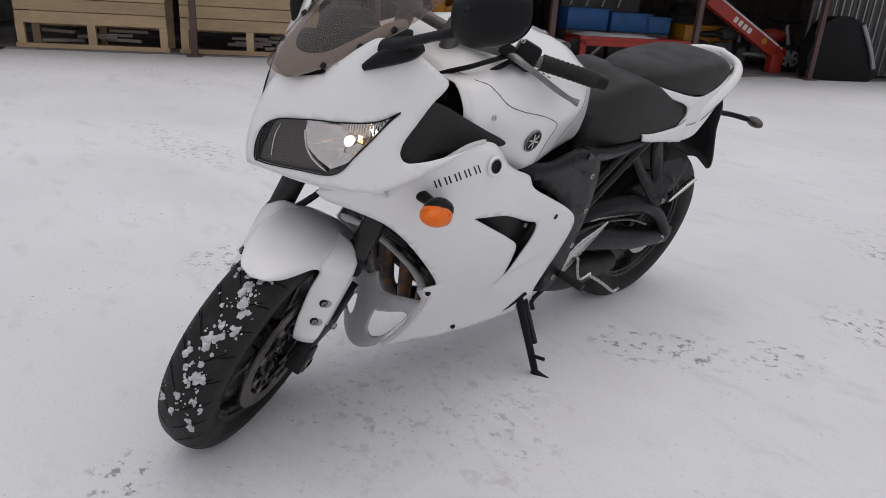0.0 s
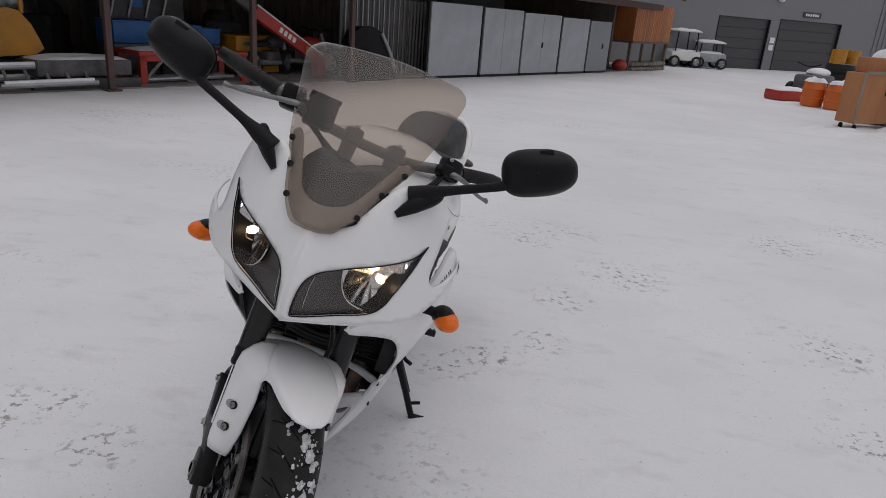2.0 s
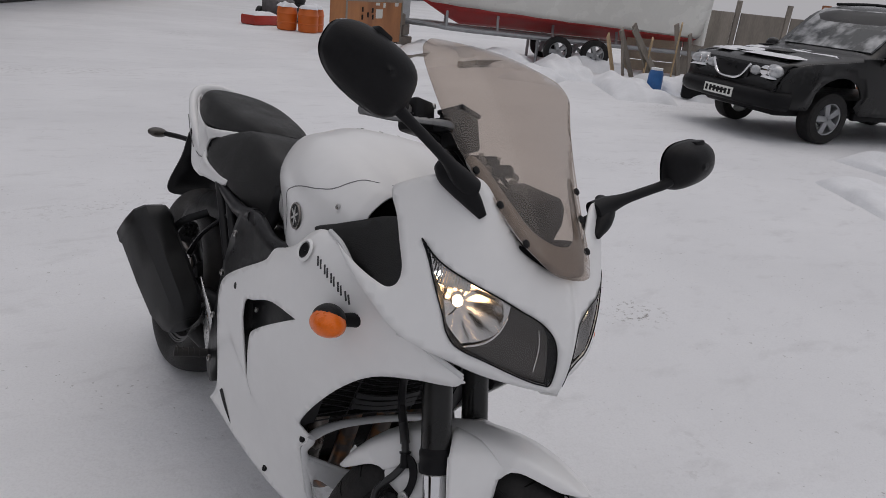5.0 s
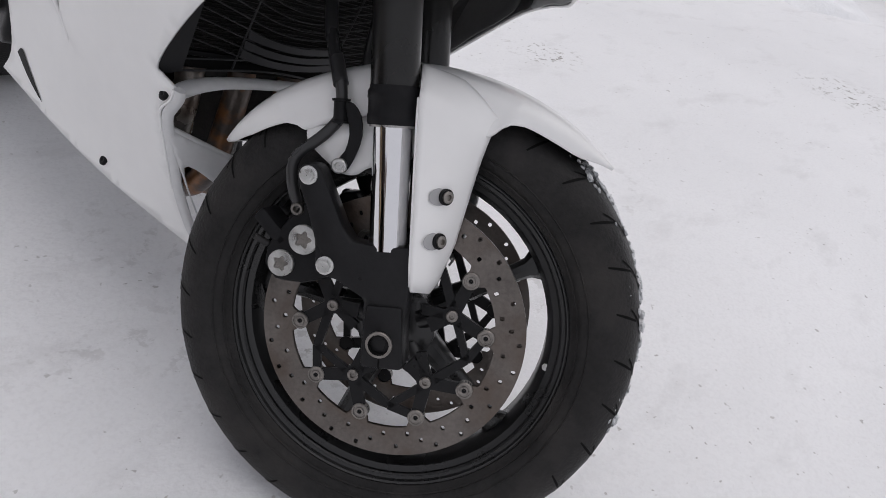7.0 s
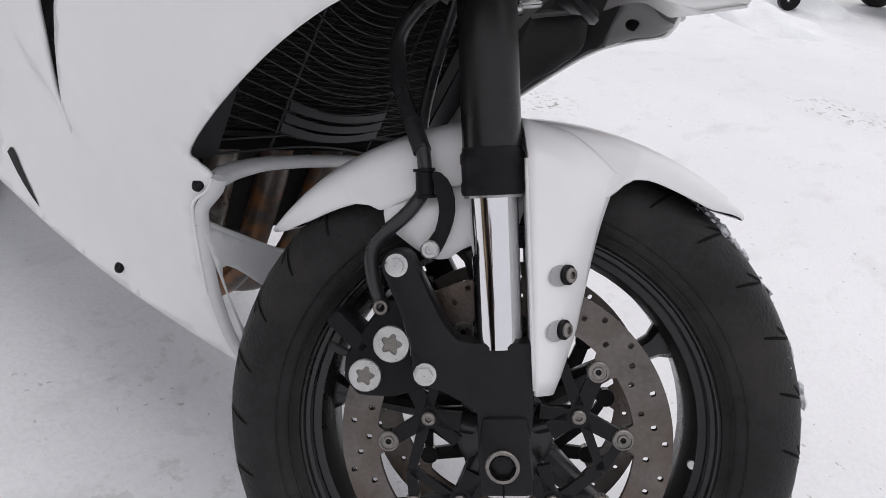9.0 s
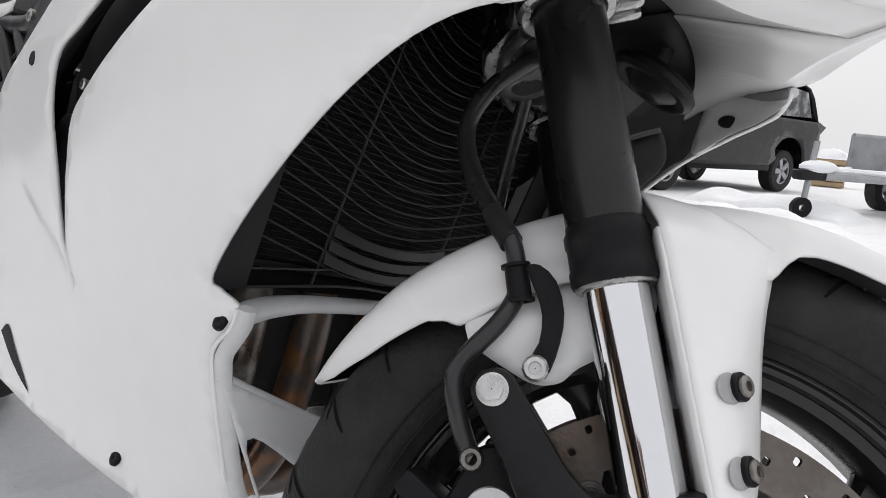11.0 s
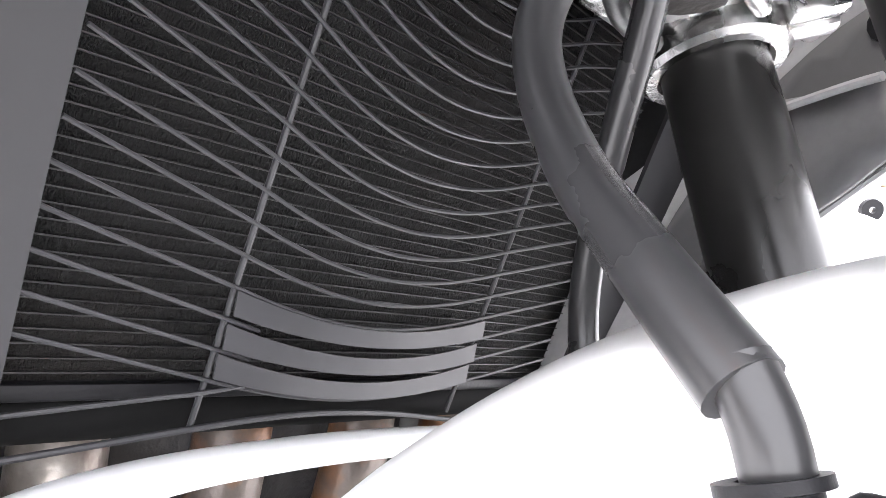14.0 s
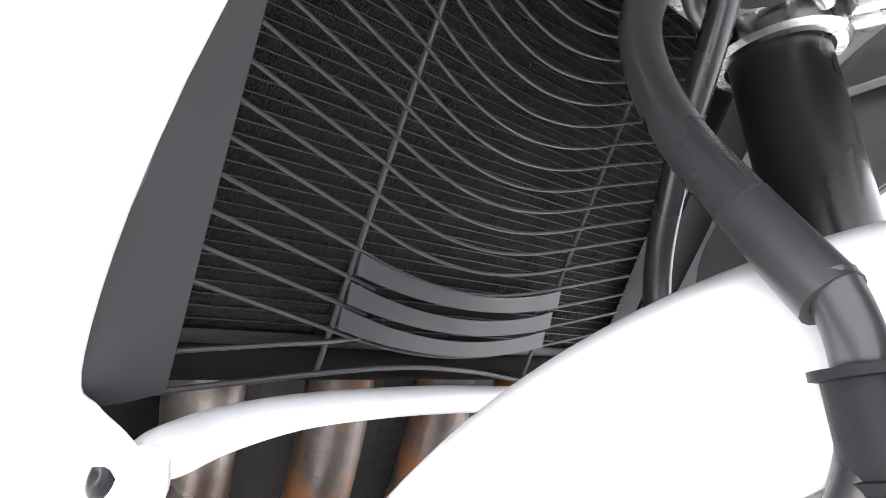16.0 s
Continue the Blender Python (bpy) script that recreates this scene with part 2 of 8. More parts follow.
def tube(points, radius, seg=12, n=6, caps=True, flat=1.0):
    """A round bar along a smooth curve; radius is one number or one per control point."""
    pts = [Vector(p) for p in spline(points, n)] if n > 1 else [Vector(p) for p in points]
    if not isinstance(radius, (int, float)):
        radii = [float(r[0]) for r in spline([(r,) for r in radius], n)] if n > 1 else list(radius)
    else:
        radii = [radius] * len(pts)
    up, rows = None, []
    for i, p in enumerate(pts):
        d = (pts[min(i + 1, len(pts) - 1)] - pts[max(i - 1, 0)]).normalized()
        if up is None:
            up = d.orthogonal().normalized()
        up = (up - d * up.dot(d)).normalized()
        side_v = d.cross(up)
        rows.append([p + radii[i] * (math.cos(a) * up * flat + math.sin(a) * side_v) for a in (2 * math.pi * k / seg for k in range(seg))])
    return grid(rows, close_v=True, caps=caps)


def turned(profile, seg=48, axis="x", closed=True):
    """A turned body: profile of (along, radius) points round an axis."""
    rows = []
    for k in range(seg):
        a = 2 * math.pi * k / seg
        c, s = math.cos(a), math.sin(a)
        rows.append([(u, r * c, r * s) if axis == "x" else ((r * c, u, r * s) if axis == "y" else (r * c, r * s, u)) for u, r in profile])
    return grid(rows, close_u=True, close_v=closed)


def rod(a, b, r, seg=16, r2=None):
    a, b = Vector(a), Vector(b)
    return tube([a, b], [r, r if r2 is None else r2], seg, 1)


def box(c, s, rot=None, r=0.0):
    """A box with its centre and size; r rounds its edges."""
    bm = bmesh.new()
    bmesh.ops.create_cube(bm, size=1, matrix=Matrix.Diagonal((*s, 1)))
    if r:
        bmesh.ops.bevel(bm, geom=list(bm.edges), offset=r, segments=2, affect="EDGES", profile=0.5)
    bm.transform(Matrix.Translation(c) @ (rot.to_4x4() if rot else Matrix.Identity(4)))
    return bm


def prism(outline, lo, hi, axis="x", n=1, bevel=0.0):
    """A plate: an outline in the two other axes, from lo to hi along the axis."""
    pts = spline(outline, n, True) if n > 1 else outline
    bm = bmesh.new()
    def at(p, h):
        return (h, p[0], p[1]) if axis == "x" else ((p[0], h, p[1]) if axis == "y" else (p[0], p[1], h))
    a, b = [bm.verts.new(at(p, lo)) for p in pts], [bm.verts.new(at(p, hi)) for p in pts]
    bm.faces.new(list(reversed(a)))
    bm.faces.new(b)
    for i in range(len(a)):
        bm.faces.new((a[i - 1], a[i], b[i], b[i - 1]))
    bmesh.ops.recalc_face_normals(bm, faces=bm.faces)
    if bevel:
        bmesh.ops.bevel(bm, geom=[e for e in bm.edges if not e.is_boundary and e.calc_face_angle(0) > 0.6], offset=bevel, segments=2, affect="EDGES", profile=0.5)
    return bm


def ball(c, s, seg=20, rot=None):
    bm = bmesh.new()
    bmesh.ops.create_uvsphere(bm, u_segments=seg, v_segments=seg // 2, radius=1)
    bm.transform(Matrix.Translation(c) @ (rot.to_4x4() if rot else Matrix.Identity(4)) @ Matrix.Diagonal((*s, 1)))
    return bm


def joined(*bms):
    out = bms[0]
    for b in bms[1:]:
        me = bpy.data.meshes.new("joining")
        b.to_mesh(me)
        b.free()
        out.from_mesh(me)
        bpy.data.meshes.remove(me)
    return out


def moved(bm, m):
    bm.transform(m)
    if m.determinant() < 0:
        bmesh.ops.reverse_faces(bm, faces=bm.faces)
    return bm


MIRROR = Matrix.Diagonal((-1, 1, 1, 1))


def hexbolt(c, axis, r, h, socket=True):
    """A bolt head with a hollow hexagon socket, along an axis."""
    prof = [(0, r), (h * 0.8, r), (h, r * 0.82), (h, r * 0.5), (h * 0.4, r * 0.45), (h * 0.4, 0.0005)] if socket else [(0, r), (h, r), (h, 0.0005)]
    bm = turned(prof, 12 if socket else 6, "x", closed=False)
    q = Vector((1, 0, 0)).rotation_difference(Vector(axis))
    bm.transform(Matrix.Translation(c) @ q.to_matrix().to_4x4())
    return bm


# ---- the ground: one snow sheet to the horizon ----
TRAMPLED = [(-0.36, -1.20, 0.17), (-0.50, -1.29, 0.16), (-0.70, -1.50, 0.15), (0.97, -0.46, 0.20), (0.82, -0.54, 0.14), (-0.61, -2.93, 0.22), (-1.11, -2.45, 0.30), (-0.06, 0.27, 0.12), (-3.2, -0.24, 0.30), (-0.80, -2.0, 0.20), (-2.0, -1.81, 0.22), (-1.85, -1.08, 0.2), (0.56, -0.38, 0.16), (-2.22, -3.42, 0.3), (-2.85, -3.92, 0.3)]


def build_ground():
    m = bpy.data.materials.new("trodden_snow")
    m.use_nodes = True
    n, l = m.node_tree.nodes, m.node_tree.links
    p = n["Principled BSDF"]
    geo = n.new("ShaderNodeNewGeometry")

    def nz(s, d=6, rough=0.55):
        x = n.new("ShaderNodeTexNoise")
        x.inputs["Scale"].default_value, x.inputs["Detail"].default_value, x.inputs["Roughness"].default_value = s, d, rough
        l.new(geo.outputs["Position"], x.inputs["Vector"])
        return x.outputs[0]

    def mr(src, a, b, c, d):
        x = n.new("ShaderNodeMapRange")
        for i, v in enumerate((a, b, c, d)):
            x.inputs[i + 1].default_value = v
        l.new(src, x.inputs[0])
        return x.outputs[0]

    def mul(a, b):
        x = n.new("ShaderNodeMath")
        x.operation = "MULTIPLY"
        l.new(a, x.inputs[0])
        l.new(b, x.inputs[1])
        return x.outputs[0]

    def mixc(f, a, b):
        x = n.new("ShaderNodeMix")
        x.data_type = "RGBA"
        l.new(f, x.inputs[0])
        for k, v in ((6, a), (7, b)):
            if isinstance(v, tuple):
                x.inputs[k].default_value = v
            else:
                l.new(v, x.inputs[k])
        return x.outputs[2]

    st = n.new("ShaderNodeMapping")
    st.inputs["Rotation"].default_value, st.inputs["Scale"].default_value = (0, 0, 0.5), (0.45, 1.0, 1.0)
    l.new(geo.outputs["Position"], st.inputs[0])

    def drawn(s, d=6, rough=0.55):
        x = n.new("ShaderNodeTexNoise")
        x.inputs["Scale"].default_value, x.inputs["Detail"].default_value, x.inputs["Roughness"].default_value = s, d, rough
        l.new(st.outputs[0], x.inputs["Vector"])
        return x.outputs[0]

    base = mixc(mr(nz(0.45, 4), 0.35, 0.65, 0, 1), (0.74, 0.745, 0.76, 1), (0.82, 0.825, 0.84, 1))
    packed = mixc(mr(drawn(1.3, 5), 0.50, 0.72, 0, 0.7), base, (0.71, 0.715, 0.73, 1))
    streak = mixc(mr(drawn(7, 7, 0.65), 0.55, 0.72, 0, 0.7), packed, (0.64, 0.64, 0.65, 1))
    streak = mixc(mr(nz(130, 3, 0.6), 0.46, 0.66, 0, 0.28), streak, (0.66, 0.66, 0.675, 1))
    area = mr(drawn(0.9, 4), 0.58, 0.70, 0, 0.7)
    # trampled places where boots have broken the crust
    for cx, cy, cr in TRAMPLED:
        away = n.new("ShaderNodeVectorMath")
        away.operation, away.inputs[1].default_value = "DISTANCE", (cx, cy, 0)
        l.new(geo.outputs["Position"], away.inputs[0])
        top = n.new("ShaderNodeMath")
        top.operation = "MAXIMUM"
        l.new(area, top.inputs[0])
        l.new(mr(away.outputs["Value"], cr * 0.35, cr, 1, 0), top.inputs[1])
        area = top.outputs[0]
    scuff = mul(area, mr(nz(24, 8, 0.70), 0.55, 0.60, 0, 1))
    dirt = mixc(scuff, streak, (0.33, 0.32, 0.31, 1))
    specks = mul(mr(nz(55, 2), 0.69, 0.73, 0, 0.6), mr(nz(1.6, 3), 0.45, 0.6, 0.15, 1))
    l.new(mixc(specks, dirt, (0.26, 0.245, 0.23, 1)), p.inputs["Base Color"])
    p.inputs["Roughness"].default_value = 0.72
    p.inputs["Specular IOR Level"].default_value = 0.25
    b1, b2 = n.new("ShaderNodeBump"), n.new("ShaderNodeBump")
    b1.inputs["Strength"].default_value, b1.inputs["Distance"].default_value = 0.6, 0.02
    b2.inputs["Strength"].default_value, b2.inputs["Distance"].default_value = 0.45, 0.006
    l.new(drawn(8, 7), b1.inputs["Height"])
    l.new(nz(60, 5, 0.65), b2.inputs["Height"])
    l.new(b1.outputs[0], b2.inputs["Normal"])
    l.new(b2.outputs[0], p.inputs["Normal"])
    radii, r = [0.0], 0.05
    while r < 2600:
        radii.append(r)
        r += max(0.045, 0.016 * r) if r < 6 else 0.055 * r
    seg = 300
    rows = []
    for r in radii[1:]:
        row = []
        for k in range(seg):
            a = 2 * math.pi * k / seg
            x, y = -0.5 + r * math.cos(a), -0.6 + r * math.sin(a)
            fade = max(0.0, 1 - r / 40)
            clear = min(1.0, max(0.0, (min(math.hypot(x + 0.02, y), math.hypot(x, y + 1.63), math.hypot(x + 0.33, y + 0.87)) - 0.1) / 0.3))
            z = fade * (0.012 * noise.noise(Vector((x * 1.1, y * 1.1, 0))) + 0.006 * noise.noise(Vector((x * 5, y * 5, 3))) + 0.004 * noise.noise(Vector((x * 13, y * 13, 7)))) * clear
            row.append((x, y, z - 0.002))
        rows.append(row)
    bm = grid(rows, close_v=True)
    bm.faces.new([v for v in list(bm.verts)[:seg]])
    return tagged(part("ground", bm, m), "trampled grey-white snow over a yard", "ground", kind="structure")


build_ground()

# ---- the motorcycle, in its own frame: x to its right, y ahead, z up along its middle plane ----
LEAN, SIZE = 13.3, 0.925
bike = tagged(new("motorcycle"), "white faired sports touring motorcycle leaning on its side stand in snow", "motorcycle")
bike.matrix_world = pose(0, 0, 0, 0, -LEAN, 0) @ Matrix.Scale(SIZE, 4)
# front end: z along the fork, x along the axle, turned to the left
RAKE, STEER = 24.0, 29.5
FORK = Matrix.Translation((-0.005, -0.064, 0.290)) @ Matrix.Rotation(radians(STEER), 4, Vector((0, -math.sin(radians(RAKE)), math.cos(radians(RAKE))))) @ Matrix.Rotation(radians(RAKE), 4, "X")
WHEEL = FORK @ Matrix.Scale(1.067, 4)
REAR = Matrix.Translation((0, -1.62, 0.318)) @ Matrix.Scale(1.06, 4)


def nose_at(a, z, out=0.0):
    """The nose cowl: radius about an upright line, by the angle from straight ahead and the height."""
    s, t, h = (1 if a >= 0 else -1), abs(a), z - 0.9
    out += 0.006 * math.exp(-(t / 0.12)**2) + (0.017 * min(1.0, t / 0.5) * (1 - 0.75 * min(1.0, max(0.0, (t - 0.85) / 0.4))) if a < 0 else 0.0)
    r = 0.3391 - 0.221 * t + 0.2797 * t * t - 0.4325 * h - 2.5711 * h * h + 0.6532 * t * h - 0.5109 * t * t * h - 0.0974 * t**3 + 2.3661 * t * h * h + out
    return Vector((s * r * math.sin(t), -0.35 + r * math.cos(t), z))


def flank_at(y, z, out=0.0):
    """The side fairing: half width by length and height."""
    a, b = y + 0.45, z - 0.6
    return Vector((0.271 - 0.1403 * a + 0.3346 * b - 0.8332 * a * a - 0.6388 * b * b + 0.6227 * a * b - 1.0394 * a**3 - 1.4675 * b**3 + out, y, z))


def screen_at(x, z, out=0.0):
    k = 3.4 if z < 1.0 else max(0.5, 3.4 - 11.0 * (z - 1.0))
    return Vector((x, -0.052 - 1.075 * (z - 0.98) - k * x * x + out, z))


# -- wheels --
def tyre_profile(radius, half, bead):
    """The tyre's section from the left bead over the crown to the middle."""
    prof = [(-half * 0.80, bead), (-half * 0.96, bead + 0.018), (-half, radius - 0.050), (-half * 0.93, radius - 0.030), (-half * 0.72, radius - 0.013), (-half * 0.42, radius - 0.004), (0, radius)]
    return [tuple(p) for p in spline(prof, 4)]


def tyre_bm(radius, half, bead, m):
    prof = tyre_profile(radius, half, bead)
    prof = prof + [(-x, r) for x, r in reversed(prof[:-1])]
    prof += [(half * 0.6, bead - 0.004), (-half * 0.6, bead - 0.004)]
    return moved(turned(prof, 96), m)


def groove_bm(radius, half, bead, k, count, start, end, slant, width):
    """One slanting tread groove as a thin sliver in the tyre's skin, its shade put into the dark colour, by how far it
    runs from the crown to the shoulder.
    """
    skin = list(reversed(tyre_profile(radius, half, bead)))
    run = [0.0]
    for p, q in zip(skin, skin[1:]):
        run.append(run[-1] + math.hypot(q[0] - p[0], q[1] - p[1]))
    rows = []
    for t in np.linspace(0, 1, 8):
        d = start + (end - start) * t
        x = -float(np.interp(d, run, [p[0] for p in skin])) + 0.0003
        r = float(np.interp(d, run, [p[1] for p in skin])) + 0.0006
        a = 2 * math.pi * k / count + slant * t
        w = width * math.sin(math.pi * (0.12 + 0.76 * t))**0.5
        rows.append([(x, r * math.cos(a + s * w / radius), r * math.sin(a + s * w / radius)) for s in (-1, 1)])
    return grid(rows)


def rim_bm(half, lip, hub, spokes, first):
    prof = [(-half, lip), (-half, lip - 0.006), (-half + 0.003, lip - 0.008), (-half + 0.0045, lip - 0.013), (-half + 0.010, lip - 0.0145), (-half + 0.0125, lip - 0.022), (-half * 0.5, lip - 0.029), (half * 0.5, lip - 0.029), (half - 0.0125, lip - 0.022), (half - 0.010, lip - 0.0145), (half - 0.0045, lip - 0.013), (half - 0.003, lip - 0.008), (half, lip - 0.006), (half, lip), (half * 0.85, lip + 0.002), (-half * 0.85, lip + 0.002)]
    bm = turned(prof, 72)
    joined(bm, turned([(-0.045, hub), (0.045, hub), (0.05, hub * 0.8), (0.05, 0.012), (-0.05, 0.012), (-0.05, hub * 0.8)], 32))
    for k in range(5):
        y, z = carrier_at(hub + 0.026, 18 + 72 * k)
        for s in (1, -1):
            joined(bm, tube([(s * 0.040, y * 0.45, z * 0.45), (s * 0.052, y * 0.8, z * 0.8), (s * 0.060, y, z)], [0.016, 0.011, 0.0095], 10, 2))
    for k in range(spokes):
        a = radians(first) + 2 * math.pi * k / spokes
        rows = []
        for t in np.linspace(0, 1, 11):
            r = hub * 0.7 + t * (lip - 0.026 - hub * 0.7)
            w = 0.018 - 0.0065 * min(1.0, t * 1.6) + 0.013 * max(0.0, (t - 0.84) / 0.16)**2
            h = 0.026 - 0.012 * t
            rows.append([(h * math.cos(b), r, w * math.sin(b)) for b in (2 * math.pi * j / 10 for j in range(10))])
        joined(bm, moved(grid(rows, close_v=True), Matrix.Rotation(a, 4, "X")))
    return bm


HOLE_RING = (0.151, 0.135, 0.145, 0.155, 0.138, 0.155, 0.145, 0.135)


def rotor_bm(x, r0, r1, thick, holes, ring=None, first=0.0, bore=0.0030):
    """A brake disc drilled with holes on stepped radii, one in each segment; with tabs at its inner edge where a ring of bobbins is given."""
    bm = bmesh.new()
    for h in (-thick / 2, thick / 2):
        inner, outer = [], []
        per = 6
        for j in range(holes * per):
            a = radians(first) + 2 * math.pi * (j - per / 2) / (holes * per)
            tab = 0.0
            if ring:
                away = abs((math.degrees(a) + 18) % 36 - 18)
                tab = 0.014 * max(0.0, 1 - (away / 6.5)**2) ** 0.7
            c, q = math.cos(a), math.sin(a)
            inner.append(bm.verts.new((x + h, (r0 - tab) * c, (r0 - tab) * q)))
            outer.append(bm.verts.new((x + h, r1 * c, r1 * q)))
        for k in range(holes):
            rc = (ring[k % len(ring)] if ring else r0 + (r1 - r0) * (0.3, 0.7)[k % 2])
            ac = radians(first) + 2 * math.pi * k / holes
            idx = [(k * per + i) % (holes * per) for i in range(per + 1)]
            wide, tall = math.pi / holes, bore * 1.9

            def spot(r, a):
                return bm.verts.new((x + h, r * math.cos(a), r * math.sin(a)))

            def skin(face):
                bm.faces.new(face if h > 0 else list(reversed(face)))

            low = [spot(rc - tall, ac + wide * (2 * i / per - 1)) for i in range(per + 1)]
            high = [spot(rc + tall, ac + wide * (2 * i / per - 1)) for i in range(per + 1)]
            for i in range(per):
                skin([inner[idx[i]], low[i], low[i + 1], inner[idx[i + 1]]])
                skin([high[i], outer[idx[i]], outer[idx[i + 1]], high[i + 1]])
            # the cell round the hole: its border walked once, with a hole point for each border point
            border = low + list(reversed(high))
            mid = Vector((rc * math.cos(ac), rc * math.sin(ac)))
            ways = [math.atan2(v.co.z - mid.y, v.co.y - mid.x) for v in border]
            hole = [bm.verts.new((x + h, mid.x + bore * math.cos(d), mid.y + bore * math.sin(d))) for d in ways]
            n = len(border)
            for i in range(n):
                skin([border[i], hole[i], hole[(i + 1) % n], border[(i + 1) % n]])
    joined(bm, turned([(x - thick / 2, r1), (x + thick / 2, r1)], holes * 6, closed=False))
    return bm


def carrier_at(r, d):
    return (r * math.cos(radians(d)), r * math.sin(radians(d)))


def carrier_bm(x, k):
    """One forked arm of the black disc carrier: from a hub bolt to two bobbins, with a foot at the hub."""
    bm = None
    for a, b, w in (((0.046, -6), (0.077, 0), 0.0095), ((0.046, 20), (0.077, 0), 0.0065), ((0.077, 0), (0.115, -18), 0.0085), ((0.077, 0), (0.115, 18), 0.0085), ((0.080, 4), (0.098, 36), 0.0058), ((0.098, 36), (0.115, 54), 0.0055), ((0.080, -4), (0.092, -30), 0.005), ((0.092, -30), (0.098, -36), 0.005)):
        p, q = Vector(carrier_at(*a)), Vector(carrier_at(*b))
        n = Vector((-(q - p).y, (q - p).x)).normalized()
        bar = prism([tuple(p + n * w), tuple(p - n * w), tuple(q - n * w * 0.85), tuple(q + n * w * 0.85)], x - 0.003, x + 0.003, "x")
        bm = bar if bm is None else joined(bm, bar)
    for r, d, w in ((0.077, 0, 0.0115), (0.115, -18, 0.0105), (0.115, 18, 0.0105)):
        y, z = carrier_at(r, d)
        joined(bm, moved(turned([(x - 0.0032, 0.0004), (x - 0.0032, w), (x + 0.0032, w), (x + 0.0032, 0.0004)], 18, closed=False), Matrix.Translation((0, y, z))))
    return moved(bm, Matrix.Rotation(radians(18 + 72 * k), 4, "X"))


rim = part("front_rim", moved(rim_bm(0.047, 0.216, 0.050, 5, 26), WHEEL), RIMBLACK, bike, "black five-spoke cast front rim")
tyre = part("front_tyre", tyre_bm(0.3, 0.061, 0.214, WHEEL), RUBBER, bike, "worn front tyre with snow packed in the tread")
for s in (1, -1):
    for r, x in ((0.2215, 0.0568), (0.2350, 0.0596)):
        part("sidewall_ridge", moved(turned([(s * x, r - 0.0014), (s * (x + 0.0014), r), (s * x, r + 0.0014)], 96, closed=False), WHEEL), RUBBER, tyre)
    for r, x in ((0.2125, 0.0465), (0.2030, 0.0420)):
        part("rim_step", moved(turned([(s * x, r - 0.0018), (s * (x + 0.0016), r), (s * x, r + 0.0018)], 96, closed=False), WHEEL), RIMBLACK, rim)
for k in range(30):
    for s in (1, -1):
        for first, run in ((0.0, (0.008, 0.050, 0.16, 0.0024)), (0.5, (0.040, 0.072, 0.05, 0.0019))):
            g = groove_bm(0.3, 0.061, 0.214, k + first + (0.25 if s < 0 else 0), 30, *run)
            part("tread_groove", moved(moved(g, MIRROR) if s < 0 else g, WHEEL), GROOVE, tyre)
for s in (1, -1):
    disc = part("brake_disc", moved(rotor_bm(s * 0.066, 0.1262, 0.1625, 0.005, 56, HOLE_RING, -34.0), WHEEL), ROTOR, bike, "drilled steel brake disc with brown heat stains", smooth=False)
    for k in range(5):
        part("carrier_arm", moved(carrier_bm(s * 0.0655, k), WHEEL), SATIN, disc)
    for k in range(10):
        y, z = carrier_at(0.115, 36 * k)
        bobbin = Matrix.Translation((0, y, z))
        part("bobbin", moved(turned([(s * 0.060, 0.0105), (s * 0.0705, 0.0105), (s * 0.0715, 0.0095), (s * 0.0715, 0.0082), (s * 0.0700, 0.0078), (s * 0.0700, 0.0058), (s * 0.0712, 0.0052), (s * 0.0712, 0.0030), (s * 0.066, 0.0028), (s * 0.066, 0.0003)], 20, closed=False), WHEEL @ bobbin), BOBBIN, disc)
    for k in range(5):
        y, z = carrier_at(0.077, 18 + 72 * k)
        part("hub_bolt", moved(hexbolt((s * 0.069, y, z), (s, 0, 0), 0.0072, 0.005), WHEEL), BOBBIN, disc)
valve = part("valve", moved(rod((0.010, 0.192, -0.042), (0.034, 0.188, -0.040), 0.0045, 10), WHEEL), BOLT, rim)


def snow_lumps(name, spots, m, parent, label):
    bm = None
    for i, (x, a, r, s) in enumerate(spots):
        b = bmesh.new()
        bmesh.ops.create_icosphere(b, subdivisions=2 if s > 0.005 else 1, radius=1)
        for v in b.verts:
            v.co *= 1 + 0.75 * noise.noise(v.co * 1.6 + Vector((i * 3.1, 0, 0)))
        b.transform(Matrix.Rotation(a, 4, "X") @ Matrix.Translation((x, r, 0)) @ Matrix.Diagonal((s, min(s * 0.7, 0.0045), s * 1.25, 1)))
        bm = b if bm is None else joined(bm, b)
    return tagged(part(name, moved(bm, m), CLUMP, parent, label, smooth=False), label, kind="stuff")


rng = random.Random(5)
spots = []
for i in range(640):
    a, u = radians(rng.uniform(-30, 64)), rng.uniform(-0.046, 0.004)
    r = 0.3005 - 0.045 * (abs(u) / 0.061)**3
    d = noise.noise(Vector((a * 15, u * 85, 0))) + 0.5 * noise.noise(Vector((a * 5, u * 30, 9)))
    if d > 0.10:
        spots.append((u, a, r, rng.choice((0.0018, 0.0026, 0.0038)) * (1 + 1.6 * d)))
    elif rng.random() < 0.12:
        spots.append((u, a, r, rng.uniform(0.001, 0.0025)))
for i in range(150):
    a, u = radians(rng.uniform(-25, 50)), rng.uniform(0.0, 0.046)
    r = 0.3005 - 0.045 * (abs(u) / 0.061)**3
    d = noise.noise(Vector((a * 6, u * 45, 4)))
    if d > 0.1:
        spots.append((u, a, r, rng.choice((0.0012, 0.002, 0.003)) * (1 + 2 * d)))
snow_lumps("packed_snow", spots, WHEEL, tyre, "clumps of snow stuck to the tread")

